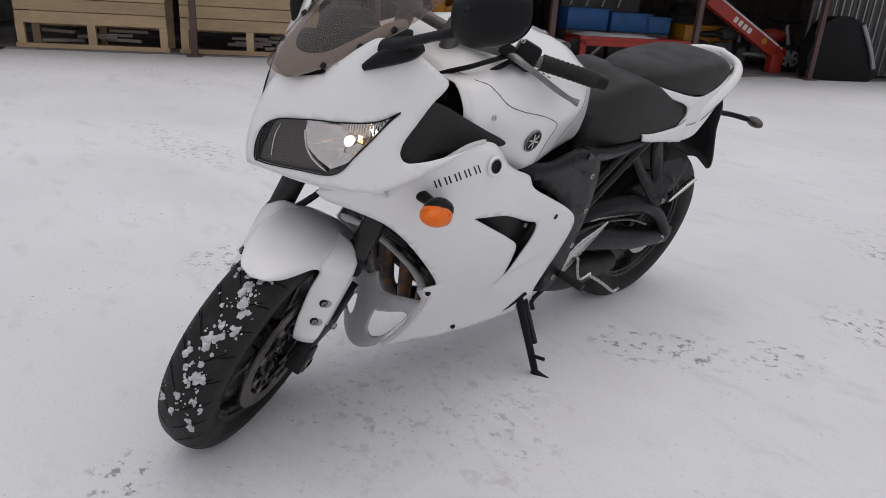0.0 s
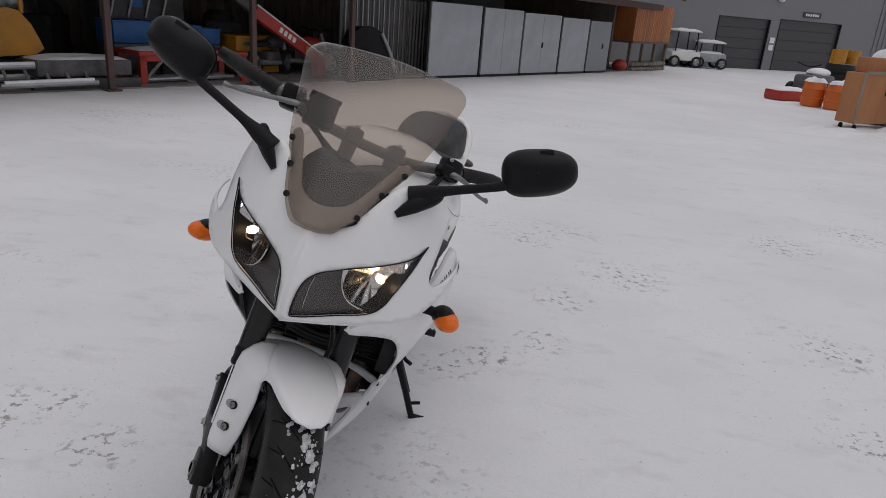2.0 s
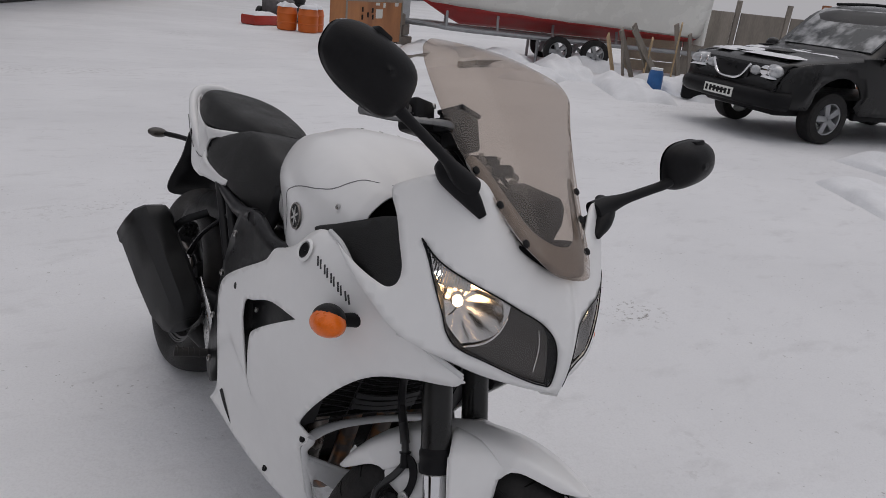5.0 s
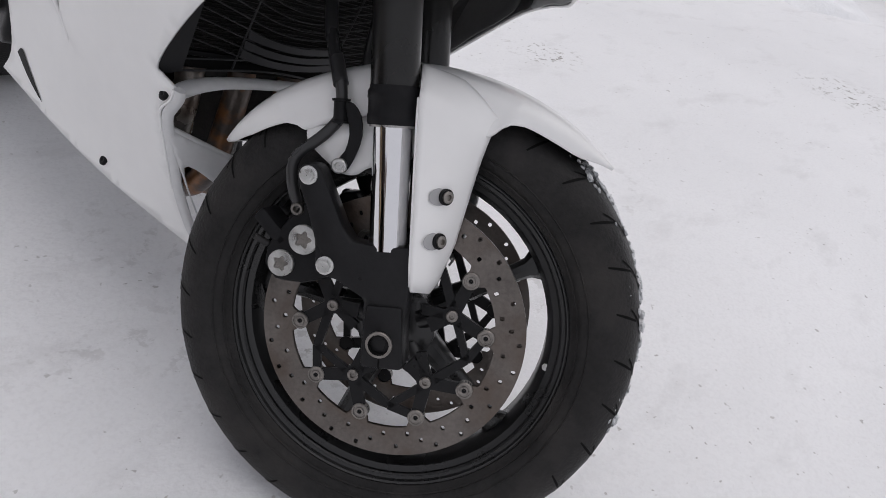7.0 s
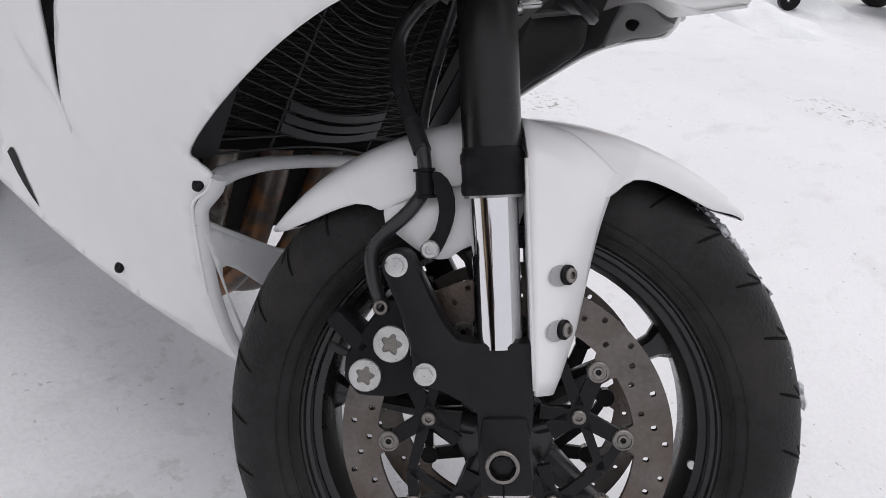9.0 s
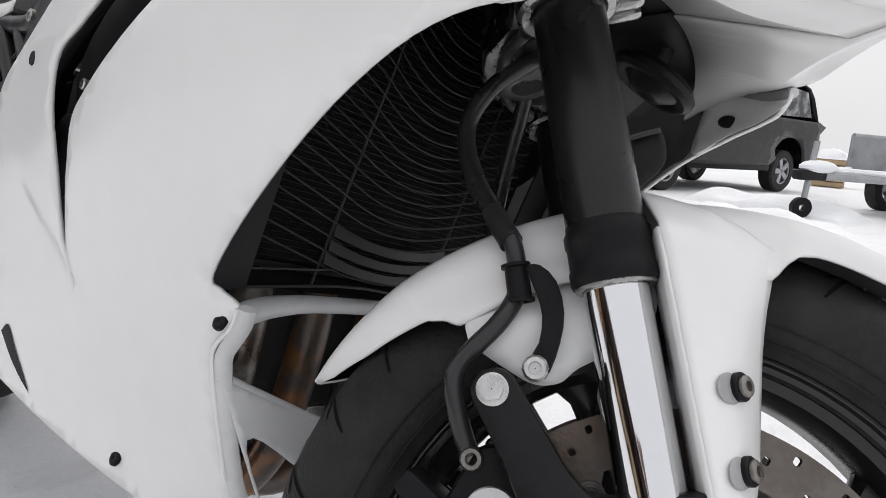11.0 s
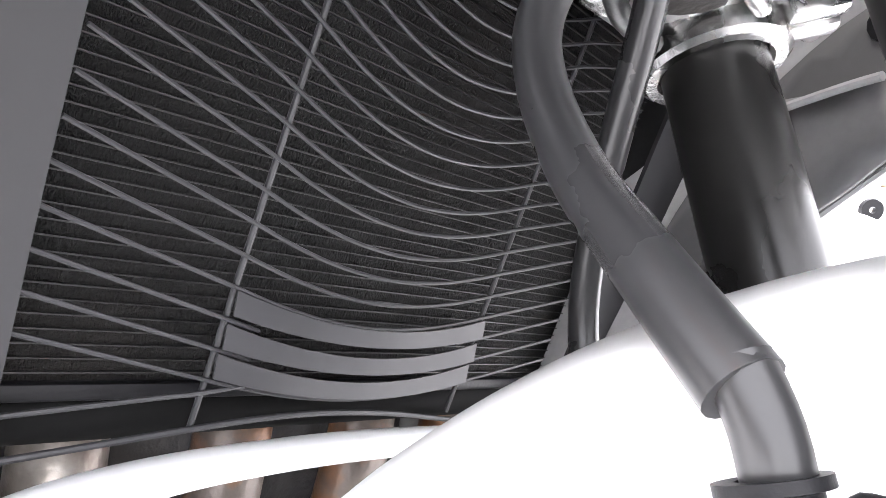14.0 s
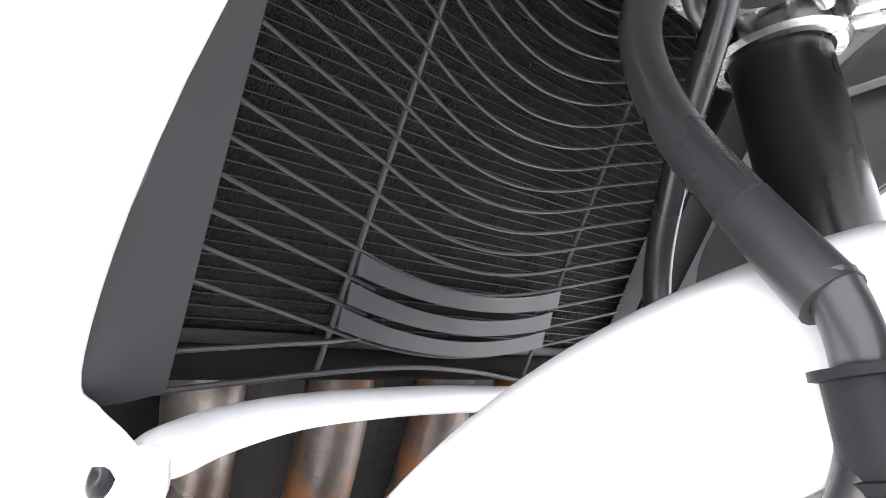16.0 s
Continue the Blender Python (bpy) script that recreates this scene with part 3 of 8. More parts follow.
def star_cap_bm(lo, hi, r):
    """A round cap with a five-lobed star socket sunk in its face."""
    n, rows = 40, []
    for k in range(n):
        a = 2 * math.pi * k / n
        c, q = math.cos(a), math.sin(a)
        star = r * (0.50 + 0.11 * math.cos(5 * a))
        rows.append([(lo, r * c, r * q), (hi - 0.001, r * c, r * q), (hi, r * 0.95 * c, r * 0.95 * q), (hi, star * c, star * q), (hi - 0.0032, star * 0.95 * c, star * 0.95 * q)])
    return grid(rows, close_u=True)


# -- fork --
for s in (1, -1):
    F = FORK if s > 0 else FORK @ MIRROR
    T = F @ Matrix.Translation((0.113, 0, 0))
    leg = part("fork_tube", moved(turned([(0.30, 0.0285), (0.745, 0.0285), (0.747, 0.02), (0.30, 0.02)], 40, "z"), T), GLOSSB, bike, "glossy black upper fork tube")
    part("dust_seal", moved(turned([(0.259, 0.0245), (0.259, 0.0300), (0.262, 0.0312), (0.270, 0.0312), (0.272, 0.0302), (0.288, 0.0302), (0.2895, 0.0312), (0.297, 0.0312), (0.301, 0.0290), (0.304, 0.0290), (0.304, 0.0225)], 40, "z"), T), BLACK, leg)
    part("seal_ring", moved(turned([(0.2565, 0.0240), (0.2565, 0.0285), (0.259, 0.0285), (0.259, 0.0240)], 40, "z"), T), STEEL, leg)
    part("stanchion", moved(rod((0.113, 0, 0.112), (0.113, 0, 0.30), 0.0232, 40), F), CHROME, bike, "bright chrome fork stanchion")
    foot = [(-0.0235, 0.020), (-0.0235, -0.020), (0.0262, -0.020), (0.0285, 0.030), (0.0315, 0.050), (0.0335, 0.118), (-0.020, 0.119), (-0.040, 0.1215), (-0.052, 0.140), (-0.0795, 0.204), (-0.086, 0.2105), (-0.100, 0.2105), (-0.1095, 0.200), (-0.1085, 0.190), (-0.094, 0.150), (-0.086, 0.120), (-0.0845, 0.090), (-0.080, 0.078), (-0.070, 0.0755), (-0.058, 0.0725), (-0.023, 0.052)]
    lower = part("fork_foot", moved(prism(foot, 0.100, 0.1345, "x", bevel=0.004), F), SATIN, bike, "black cast fork foot")
    part("clamp", moved(prism([(-0.0235, -0.0315), (0.0265, -0.0315), (0.0300, -0.026), (0.0275, 0.012), (0.0255, 0.047), (-0.018, 0.047), (-0.0225, 0.018)], 0.096, 0.1395, "x", bevel=0.0045), F), SATIN, lower)
    # dark strip on the clamp face paints the shade within its slit
    part("clamp_slit", moved(box((0.1398, 0.0, -0.024), (0.0012, 0.0015, 0.014)), F), GROOVE, lower)
    part("axle_end", moved(turned([(0.130, 0.0165), (0.1430, 0.0165), (0.1440, 0.0155), (0.1440, 0.0128)], 24, closed=False), F), BOBBIN, lower, "worn steel axle end")
    part("axle_hex", moved(turned([(0.1441, 0.0134), (0.1441, 0.0122), (0.132, 0.0122), (0.132, 0.0003)], 6, closed=False), F), GROOVE, lower, smooth=False)
    cal = prism([(-0.064, 0.070), (-0.066, 0.085), (-0.074, 0.130), (-0.088, 0.160), (-0.112, 0.160), (-0.128, 0.140), (-0.156, 0.104), (-0.160, 0.080), (-0.146, 0.060), (-0.11, 0.058)], 0.058, 0.110, "x", 1, bevel=0.007)
    caliper = part("brake_caliper", moved(cal, F), BLACK, bike, "black four-piston brake caliper")
    part("caliper_bridge", moved(box((0.085, -0.150, 0.125), (0.05, 0.020, 0.055), Euler((0.75, 0, 0)).to_matrix(), 0.006), F), BLACK, caliper)
    for y, z, r in ((-0.107, 0.1147, 0.0187), (-0.1355, 0.0832, 0.0168)):
        cap_m = F @ Matrix.Translation((0, y, z))
        part("piston_cap", moved(star_cap_bm(0.106, 0.1145, r), cap_m), BOLT, caliper)
        part("cap_socket", moved(turned([(0.1118, r * 0.62), (0.1118, 0.0003)], 24, closed=False), cap_m), BOBBIN, caliper)
    for y, z in ((-0.0715, 0.0897), (-0.0941, 0.1962)):
        part("caliper_bolt", moved(hexbolt((0.134, y, z), (1, 0, 0), 0.0082, 0.008, False), F), BOLT, caliper, smooth=False)
        part("bolt_washer", moved(turned([(0.1335, 0.0112), (0.1362, 0.0112), (0.1368, 0.0100), (0.1368, 0.007)], 24, closed=False), F @ Matrix.Translation((0, y, z))), BOLT, caliper)
    part("banjo", moved(hexbolt((0.100, -0.116, 0.152), (1, 0, 0), 0.0088, 0.014), F), BOBBIN, caliper)
    part("bleed_nipple", moved(rod((0.105, -0.155, 0.105), (0.112, -0.17, 0.115), 0.0045, 10), F), MATT, caliper)


# -- front mudguard: a shell with pointed ends and two legs --
def guard_at(f, u):
    """A place on the mudguard's shell: f runs in degrees round the wheel from ahead, u from one lower edge over the top to the other."""
    a = radians(f)
    tip = max(0.0, min(1.0, (f - 39.5) / 24, (139 - f) / 20)) ** 0.75
    mid = max(0.0, min(1.0, (f - 60) / 8, (121 - f) / 8))
    w = 0.003 + 0.082 * (max(0.0, min(1.0, (f - 39.5) / 24)) ** 0.42 if f < 80 else tip)
    top = 0.345 - 0.006 * math.sin(math.pi * (f - 39.5) / 99.5)
    edge = float(np.interp(f, [39.5, 42.3, 47, 52.3, 60, 63, 64.6, 66, 68, 113.5, 115.2, 116.5, 119, 124, 130, 136.5, 139], [0.342, 0.3345, 0.3185, 0.3125, 0.3065, 0.300, 0.291, 0.276, 0.272, 0.272, 0.274, 0.283, 0.2915, 0.300, 0.3105, 0.328, 0.341]))
    s = abs(u)
    x = w * math.sin(min(s / 0.72, 1) * math.pi / 2) * (1.0 + 0.12 * max(0, s - 0.7) / 0.3 * mid)
    crown = top - 0.027 * tip * (min(s / 0.72, 1))**2.2 + 0.002 * math.exp(-(s / 0.12)**2)
    r = crown - max(0.002, top - 0.027 * tip - edge) * max(0.0, (s - 0.5) / 0.5)**1.15
    return Vector((math.copysign(x, -u), r * math.cos(a), r * math.sin(a)))


def guard_bm():
    steps = list(np.linspace(39.5, 62, 14)) + list(np.linspace(62.5, 68, 12)) + list(np.linspace(70, 112, 18)) + list(np.linspace(113, 119, 13)) + list(np.linspace(120.5, 139, 14))
    return grid([[guard_at(f, u) for u in np.linspace(-1, 1, 29)] for f in steps])


mudguard = part("front_mudguard", moved(guard_bm(), FORK), WHITE, bike, "white front mudguard with brushed-off snow dust", thick=0.0035, inner=BLACK)


def leg_x(y, z):
    return 0.079 + 0.031 * min(1.0, max(0.0, (0.305 - z) / 0.06)) ** 0.8


def leg_at(q, z):
    """A place on the bowed front plate: q runs from the outer rear edge to the inner front edge."""
    zs = [0.056, 0.07, 0.12, 0.195, 0.225, 0.25, 0.30]
    front = Vector((float(np.interp(z, zs, [0.088, 0.086, 0.082, 0.0805, 0.083, 0.088, 0.088])), float(np.interp(z, zs, [0.050, 0.060, 0.078, 0.096, 0.104, 0.1125, 0.124]))))
    rear = Vector((float(np.interp(z, [0.06, 0.09, 0.27, 0.30], [0.132, 0.140, 0.139, 0.134])), 0.034))
    along = front - rear
    p = rear + along * q + Vector((along.y, -along.x)).normalized() * 0.007 * math.sin(math.pi * q)
    return Vector((p.x, p.y, z))


def fold_z(q):
    """The height of the fold where the plate turns into the shell."""
    return 0.297 - 0.049 * q**1.1


for s in (1, -1):
    F = FORK if s > 0 else FORK @ MIRROR
    rows = []
    for t in np.linspace(0, 1, 13):
        rows.append([leg_at(q, (0.056 + 0.010 * (1 - q)) * (1 - t) + fold_z(q) * t) for q in np.linspace(0, 1, 13)])
    lift = []
    for t in (0.12, 0.3, 0.5, 0.7, 0.85, 1.0):
        row = []
        for q in np.linspace(0, 1, 13):
            start, end = leg_at(q, fold_z(q)), guard_at(87 - 21 * q, -0.30 - 0.42 * q)
            over = start.lerp(end, t)
            over += Vector((0.35, 0.2, 0.9)).normalized() * 0.016 * (1 - q) * math.sin(math.pi * t)**1.2
            row.append(over)
        lift.append(row)
    part("mudguard_leg", moved(grid(rows + lift), F), WHITE, mudguard, thick=0.0035)
    back = grid([[leg_at(0, z) + Vector((-0.034 * q - 0.001, -0.003 * q, 0)) for q in np.linspace(0, 1, 4)] for z in (0.072, 0.10, 0.15, 0.20, 0.25, 0.27, 0.292)])
    part("mudguard_return", moved(back, F), WHITE, mudguard, thick=0.003)
    rearleg = sheet([(0.030, 0.285), (-0.055, 0.280), (-0.105, 0.256), (-0.1105, 0.238), (-0.1037, 0.2275), (-0.083, 0.2095), (-0.066, 0.198), (-0.048, 0.197), (-0.0326, 0.206), (0.0, 0.216), (0.02, 0.22)], lambda u, v: Vector((leg_x(u, v) - 0.014, u, v)), 0.012)
    part("mudguard_leg", moved(rearleg, F), WHITE, mudguard, thick=0.004)
    for q, z in ((0.47, 0.180), (0.47, 0.127)):
        at, side = leg_at(q, z), (leg_at(q - 0.12, z) - leg_at(q + 0.12, z)).normalized()
        out = Vector((-side.y, side.x, 0)) * (1 if side.x > 0 else -1)
        turn = Matrix((side, out, side.cross(out))).transposed().to_4x4()
        slot = Matrix.Translation(at) @ turn
        # flat grey patch paints the shade of a white bolt recess
        part("mudguard_recess", moved(ball((0.0075, 0, 0), (0.0155, 0.0012, 0.0105), 20), F @ slot), INNER, mudguard)
        part("bolt_collar", moved(turned([(0.0, 0.0098), (0.004, 0.0098), (0.0052, 0.0086), (0.0052, 0.006)], 20, "y", closed=False), F @ slot), BLACK, mudguard)
        part("mudguard_bolt", moved(hexbolt(at + out * 0.004, out, 0.0073, 0.0045), F), BOBBIN, mudguard)

# -- brake hose, guide and bracket --
hose_r = part("brake_hose", moved(tube([(0.104, -0.118, 0.156), (0.113, -0.122, 0.185), (0.110, -0.119, 0.215), (0.104, -0.085, 0.245), (0.095, -0.069, 0.268), (0.101, -0.067, 0.292), (0.099, -0.069, 0.310)], 0.0072, 14), FORK), HOSE, bike, "black rubber brake hose")
part("hose_sleeve", moved(tube([(0.099, -0.069, 0.304), (0.085, -0.079, 0.332), (0.070, -0.091, 0.367), (0.056, -0.096, 0.405), (0.053, -0.090, 0.432), (0.054, -0.066, 0.458), (0.045, -0.035, 0.478), (0.03, -0.02, 0.49)], [0.0094, 0.0090, 0.0084, 0.0080, 0.0078, 0.0078, 0.0078, 0.0078], 18), FORK), HOSE, hose_r)
part("hose_grommet", moved(turned([(0.258, 0.0065), (0.258, 0.0108), (0.2605, 0.0108), (0.261, 0.0092), (0.284, 0.0088), (0.2845, 0.0112), (0.287, 0.0112), (0.287, 0.0065)], 24, "z"), FORK @ Matrix.Translation((0.0985, -0.068, 0.0))), BLACK, hose_r)
part("hose_bracket", moved(prism([(-0.060, 0.282), (-0.050, 0.282), (-0.040, 0.268), (-0.038, 0.245), (-0.044, 0.224), (-0.054, 0.205), (-0.062, 0.199), (-0.072, 0.205), (-0.069, 0.214), (-0.059, 0.226), (-0.054, 0.245), (-0.056, 0.262)], 0.105, 0.110, "x", 2, 0.002), FORK), BLACK, hose_r)
part("bracket_bolt", moved(hexbolt((0.110, -0.064, 0.208), (1, 0, 0), 0.0095, 0.008), FORK), BOLT, hose_r)
part("second_hose", moved(tube([(-0.02, -0.03, 0.50), (-0.045, -0.045, 0.47), (-0.09, -0.075, 0.41), (-0.115, -0.095, 0.35), (-0.105, -0.1, 0.27)], 0.008, 14), FORK), HOSE, bike, "black hose running down behind the fork")
horn = part("horn", moved(turned([(-0.012, 0.0003), (-0.012, 0.040), (-0.006, 0.046), (0.0, 0.046), (0.004, 0.041), (0.004, 0.034), (0.001, 0.030), (0.010, 0.018), (0.012, 0.008), (0.010, 0.0003)], 36, "z", closed=False), Matrix.Translation((-0.075, -0.205, 0.748)) @ Matrix.Rotation(radians(158), 4, "X") @ Matrix.Rotation(radians(12), 4, "Y")), SATIN, bike, "round black horn under the cowl")
part("horn_bracket", tube([(-0.075, -0.20, 0.765), (-0.07, -0.19, 0.80), (-0.05, -0.17, 0.83)], 0.007, 10, flat=0.4), SATIN, horn)
part("hose_union", moved(tube([(-0.012, -0.024, 0.512), (-0.024, -0.034, 0.494)], 0.0085, 14, 1), FORK), BLACK, bike)

# -- yokes, bars --
yoke_half = [(0.0, 0.016), (0.05, 0.012), (0.072, 0.030), (0.095, 0.040), (0.125, 0.040), (0.146, 0.028), (0.150, 0.0), (0.146, -0.028), (0.125, -0.040), (0.085, -0.045), (0.045, -0.070), (0.0, -0.078)]
yoke = part("lower_yoke", moved(prism(yoke_half + [(-x, y) for x, y in reversed(yoke_half[1:-1])], 0.492, 0.522, "z", 1, 0.004), FORK), ALLOY, bike, "bare cast alloy lower fork yoke")
part("yoke_block", moved(box((0, 0.018, 0.520), (0.09, 0.02, 0.055), None, 0.005), FORK), ALLOY, yoke)
part("stem_boss", moved(turned([(0.478, 0.016), (0.478, 0.026), (0.481, 0.030), (0.500, 0.033), (0.500, 0.016)], 28, "z"), FORK @ Matrix.Translation((0, -0.035, 0))), SHADECAST, yoke)
for s in (1, -1):
    K = (FORK if s > 0 else FORK @ MIRROR) @ Matrix.Translation((0.113, 0, 0))
    part("yoke_clamp", moved(turned([(0.480, 0.0288), (0.478, 0.0310), (0.478, 0.0370), (0.481, 0.0405), (0.490, 0.0415), (0.522, 0.0415), (0.527, 0.0385), (0.527, 0.0288)], 36, "z"), K), ALLOY, yoke)
    for dx in (-0.0085, 0.0085):
        part("clamp_lug", moved(box((-0.020 + dx, 0.047, 0.502), (0.013, 0.030, 0.040), None, 0.004), K), ALLOY, yoke)
    for z in (0.492, 0.512):
        part("pinch_bolt", moved(hexbolt((-0.005, 0.052, z), (1, 0, 0), 0.0068, 0.009), K), BOLT, yoke)
    part("yoke_rib", moved(tube([(-0.098, -0.058, 0.489), (-0.060, -0.051, 0.487), (-0.030, -0.034, 0.486)], [0.006, 0.0055, 0.006], 10), K), SHADECAST, yoke)
    part("yoke_rib", moved(tube([(-0.100, 0.004, 0.489), (-0.065, 0.006, 0.488), (-0.040, 0.018, 0.487)], [0.005, 0.0045, 0.005], 10), K), ALLOY, yoke)
    # thin dark plate under the yoke, painting the shade of a hollow
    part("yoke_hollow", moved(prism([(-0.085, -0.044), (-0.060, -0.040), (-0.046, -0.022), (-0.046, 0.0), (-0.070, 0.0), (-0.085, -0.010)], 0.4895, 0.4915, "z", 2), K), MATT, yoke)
part("top_yoke", moved(prism(yoke_half + [(-x, y) for x, y in reversed(yoke_half[1:-1])], 0.715, 0.745, "z", 1, 0.005), FORK), SATIN, bike)
part("steering_stem", moved(rod((0, -0.035, 0.50), (0, -0.035, 0.74), 0.03), FORK), MATT, bike)
bar = part("handlebar", moved(tube([(-0.385, -0.063, 0.932), (-0.29, -0.034, 0.910), (-0.21, -0.010, 0.892), (-0.11, 0.0, 0.868), (0, 0.0, 0.864), (0.11, 0.0, 0.868), (0.21, -0.010, 0.892), (0.29, -0.034, 0.910), (0.385, -0.063, 0.932)], 0.0140, 14), FORK), BARMETAL, bike, "dark grey tubular handlebar")
for s in (1, -1):
    M = FORK if s > 0 else FORK @ MIRROR
    part("riser", moved(tube([(0.06, -0.02, 0.74), (0.06, -0.012, 0.80), (0.06, 0, 0.866)], [0.024, 0.019, 0.021], 16), M), BARMETAL, bike, "cast grey handlebar riser")
    part("bar_clamp", moved(box((0.06, 0.002, 0.872), (0.042, 0.050, 0.040), None, 0.008), M), BARMETAL, bike)
    for q in (-0.016, 0.018):
        part("bar_clamp_bolt", moved(hexbolt((0.06, 0.002 + q, 0.892), (0, 0, 1), 0.006, 0.006), M), BOLT, bike)
    grip = part("grip", moved(tube([(0.262, -0.025, 0.904), (0.32, -0.043, 0.917), (0.385, -0.063, 0.932)], [0.0185, 0.0172, 0.0185], 18), M), RUBBER, bike, "ribbed black rubber grip")
    for q in range(9):
        f = q / 8
        part("grip_rib", moved(tube([(0.28 + 0.09 * f, -0.0305 - 0.028 * f, 0.908 + 0.0205 * f), (0.284 + 0.09 * f, -0.0318 - 0.028 * f, 0.909 + 0.0205 * f)], 0.0188, 16, 1), M), RUBBER, grip)
    part("bar_end", moved(rod((0.384, -0.063, 0.932), (0.408, -0.0705, 0.9375), 0.0165, 18, 0.0145), M), SATIN, grip)
    sw = part("switch_box", moved(box((0.225, -0.012, 0.898), (0.055, 0.048, 0.060), Euler((0, 0, -0.3)).to_matrix(), 0.010), M), BLACK, bike, "black switch housing")
    part("switch", moved(box((0.225, -0.042, 0.915), (0.018, 0.012, 0.014), None, 0.003), M), MATT, sw)
    part("clamp_bolt", moved(hexbolt((0.21, 0.012, 0.92), (0, 1, 0), 0.005, 0.006), M), BOLT, sw)
    lever = part("brake_lever" if s > 0 else "clutch_lever", moved(tube([(0.195, 0.038, 0.882), (0.225, 0.052, 0.878), (0.265, 0.036, 0.874), (0.325, -0.010, 0.868), (0.36, -0.034, 0.867), (0.378, -0.042, 0.868)], [0.009, 0.0095, 0.0075, 0.007, 0.0062, 0.0095], 12, flat=0.7), M), LEVERM, bike, "grey alloy hand lever")
    part("lever_perch", moved(box((0.195, 0.026, 0.885), (0.036, 0.052, 0.027), None, 0.006), M), BLACK, lever)
    for q in range(3):
        part("lever_hole", moved(rod((0.272 + 0.013 * q, 0.032 - 0.010 * q, 0.8805), (0.272 + 0.013 * q, 0.032 - 0.010 * q, 0.8825), 0.0030, 10), M), BLACK, lever)
res = part("fluid_reservoir", moved(box((0.165, 0.050, 0.880), (0.070, 0.050, 0.066), Euler((0.1, 0, -0.15)).to_matrix(), 0.008), FORK), BLACK, bike, "black brake fluid reservoir")
part("reservoir_cap", moved(box((0.165, 0.048, 0.915), (0.074, 0.053, 0.008), Euler((0.1, 0, -0.15)).to_matrix(), 0.002), FORK), SATIN, res)
for j, pts in enumerate(([(0.20, 0.02, 0.88), (0.14, 0.06, 0.82), (0.06, 0.05, 0.74), (0.03, 0.03, 0.60)], [(-0.20, 0.02, 0.88), (-0.15, 0.06, 0.82), (-0.07, 0.05, 0.74), (-0.03, 0.02, 0.60)], [(-0.21, 0.0, 0.88), (-0.16, 0.03, 0.80), (-0.08, 0.03, 0.72), (-0.05, 0.0, 0.62)], [(0.215, 0.0, 0.88), (0.16, 0.04, 0.84), (0.09, 0.06, 0.78), (0.05, 0.03, 0.62)])):
    part("control_cable", moved(tube(pts, 0.0058, 8), FORK), BLACK, bike)

# -- nose cowl, headlights, screen --
HL = [(0.945, 0.971, 1), (0.80, 0.944), (0.59, 0.925), (0.40, 0.912), (0.26, 0.900), (0.135, 0.887), (0.068, 0.860), (0.046, 0.796), (0.075, 0.787), (0.17, 0.788), (0.36, 0.800), (0.55, 0.813), (0.64, 0.834), (0.70, 0.866), (0.79, 0.908), (0.87, 0.945)]
NOSE = [(-0.001, 0.777, 1), (0.20, 0.772), (0.36, 0.775), (0.53, 0.784), (0.76, 0.799), (0.92, 0.817), (1.08, 0.850), (1.28, 0.886), (1.46, 0.911, 1), (1.30, 0.899), (1.13, 0.885), (1.03, 0.880), (0.985, 0.893), (0.995, 0.918), (1.06, 0.952), (1.15, 0.992), (1.27, 1.028), (1.20, 1.048), (1.03, 1.074), (0.85, 1.088), (0.68, 1.085), (0.53, 1.058), (0.34, 1.010), (0.20, 0.985), (0.10, 0.976), (-0.001, 0.974, 1)]
cowl = None
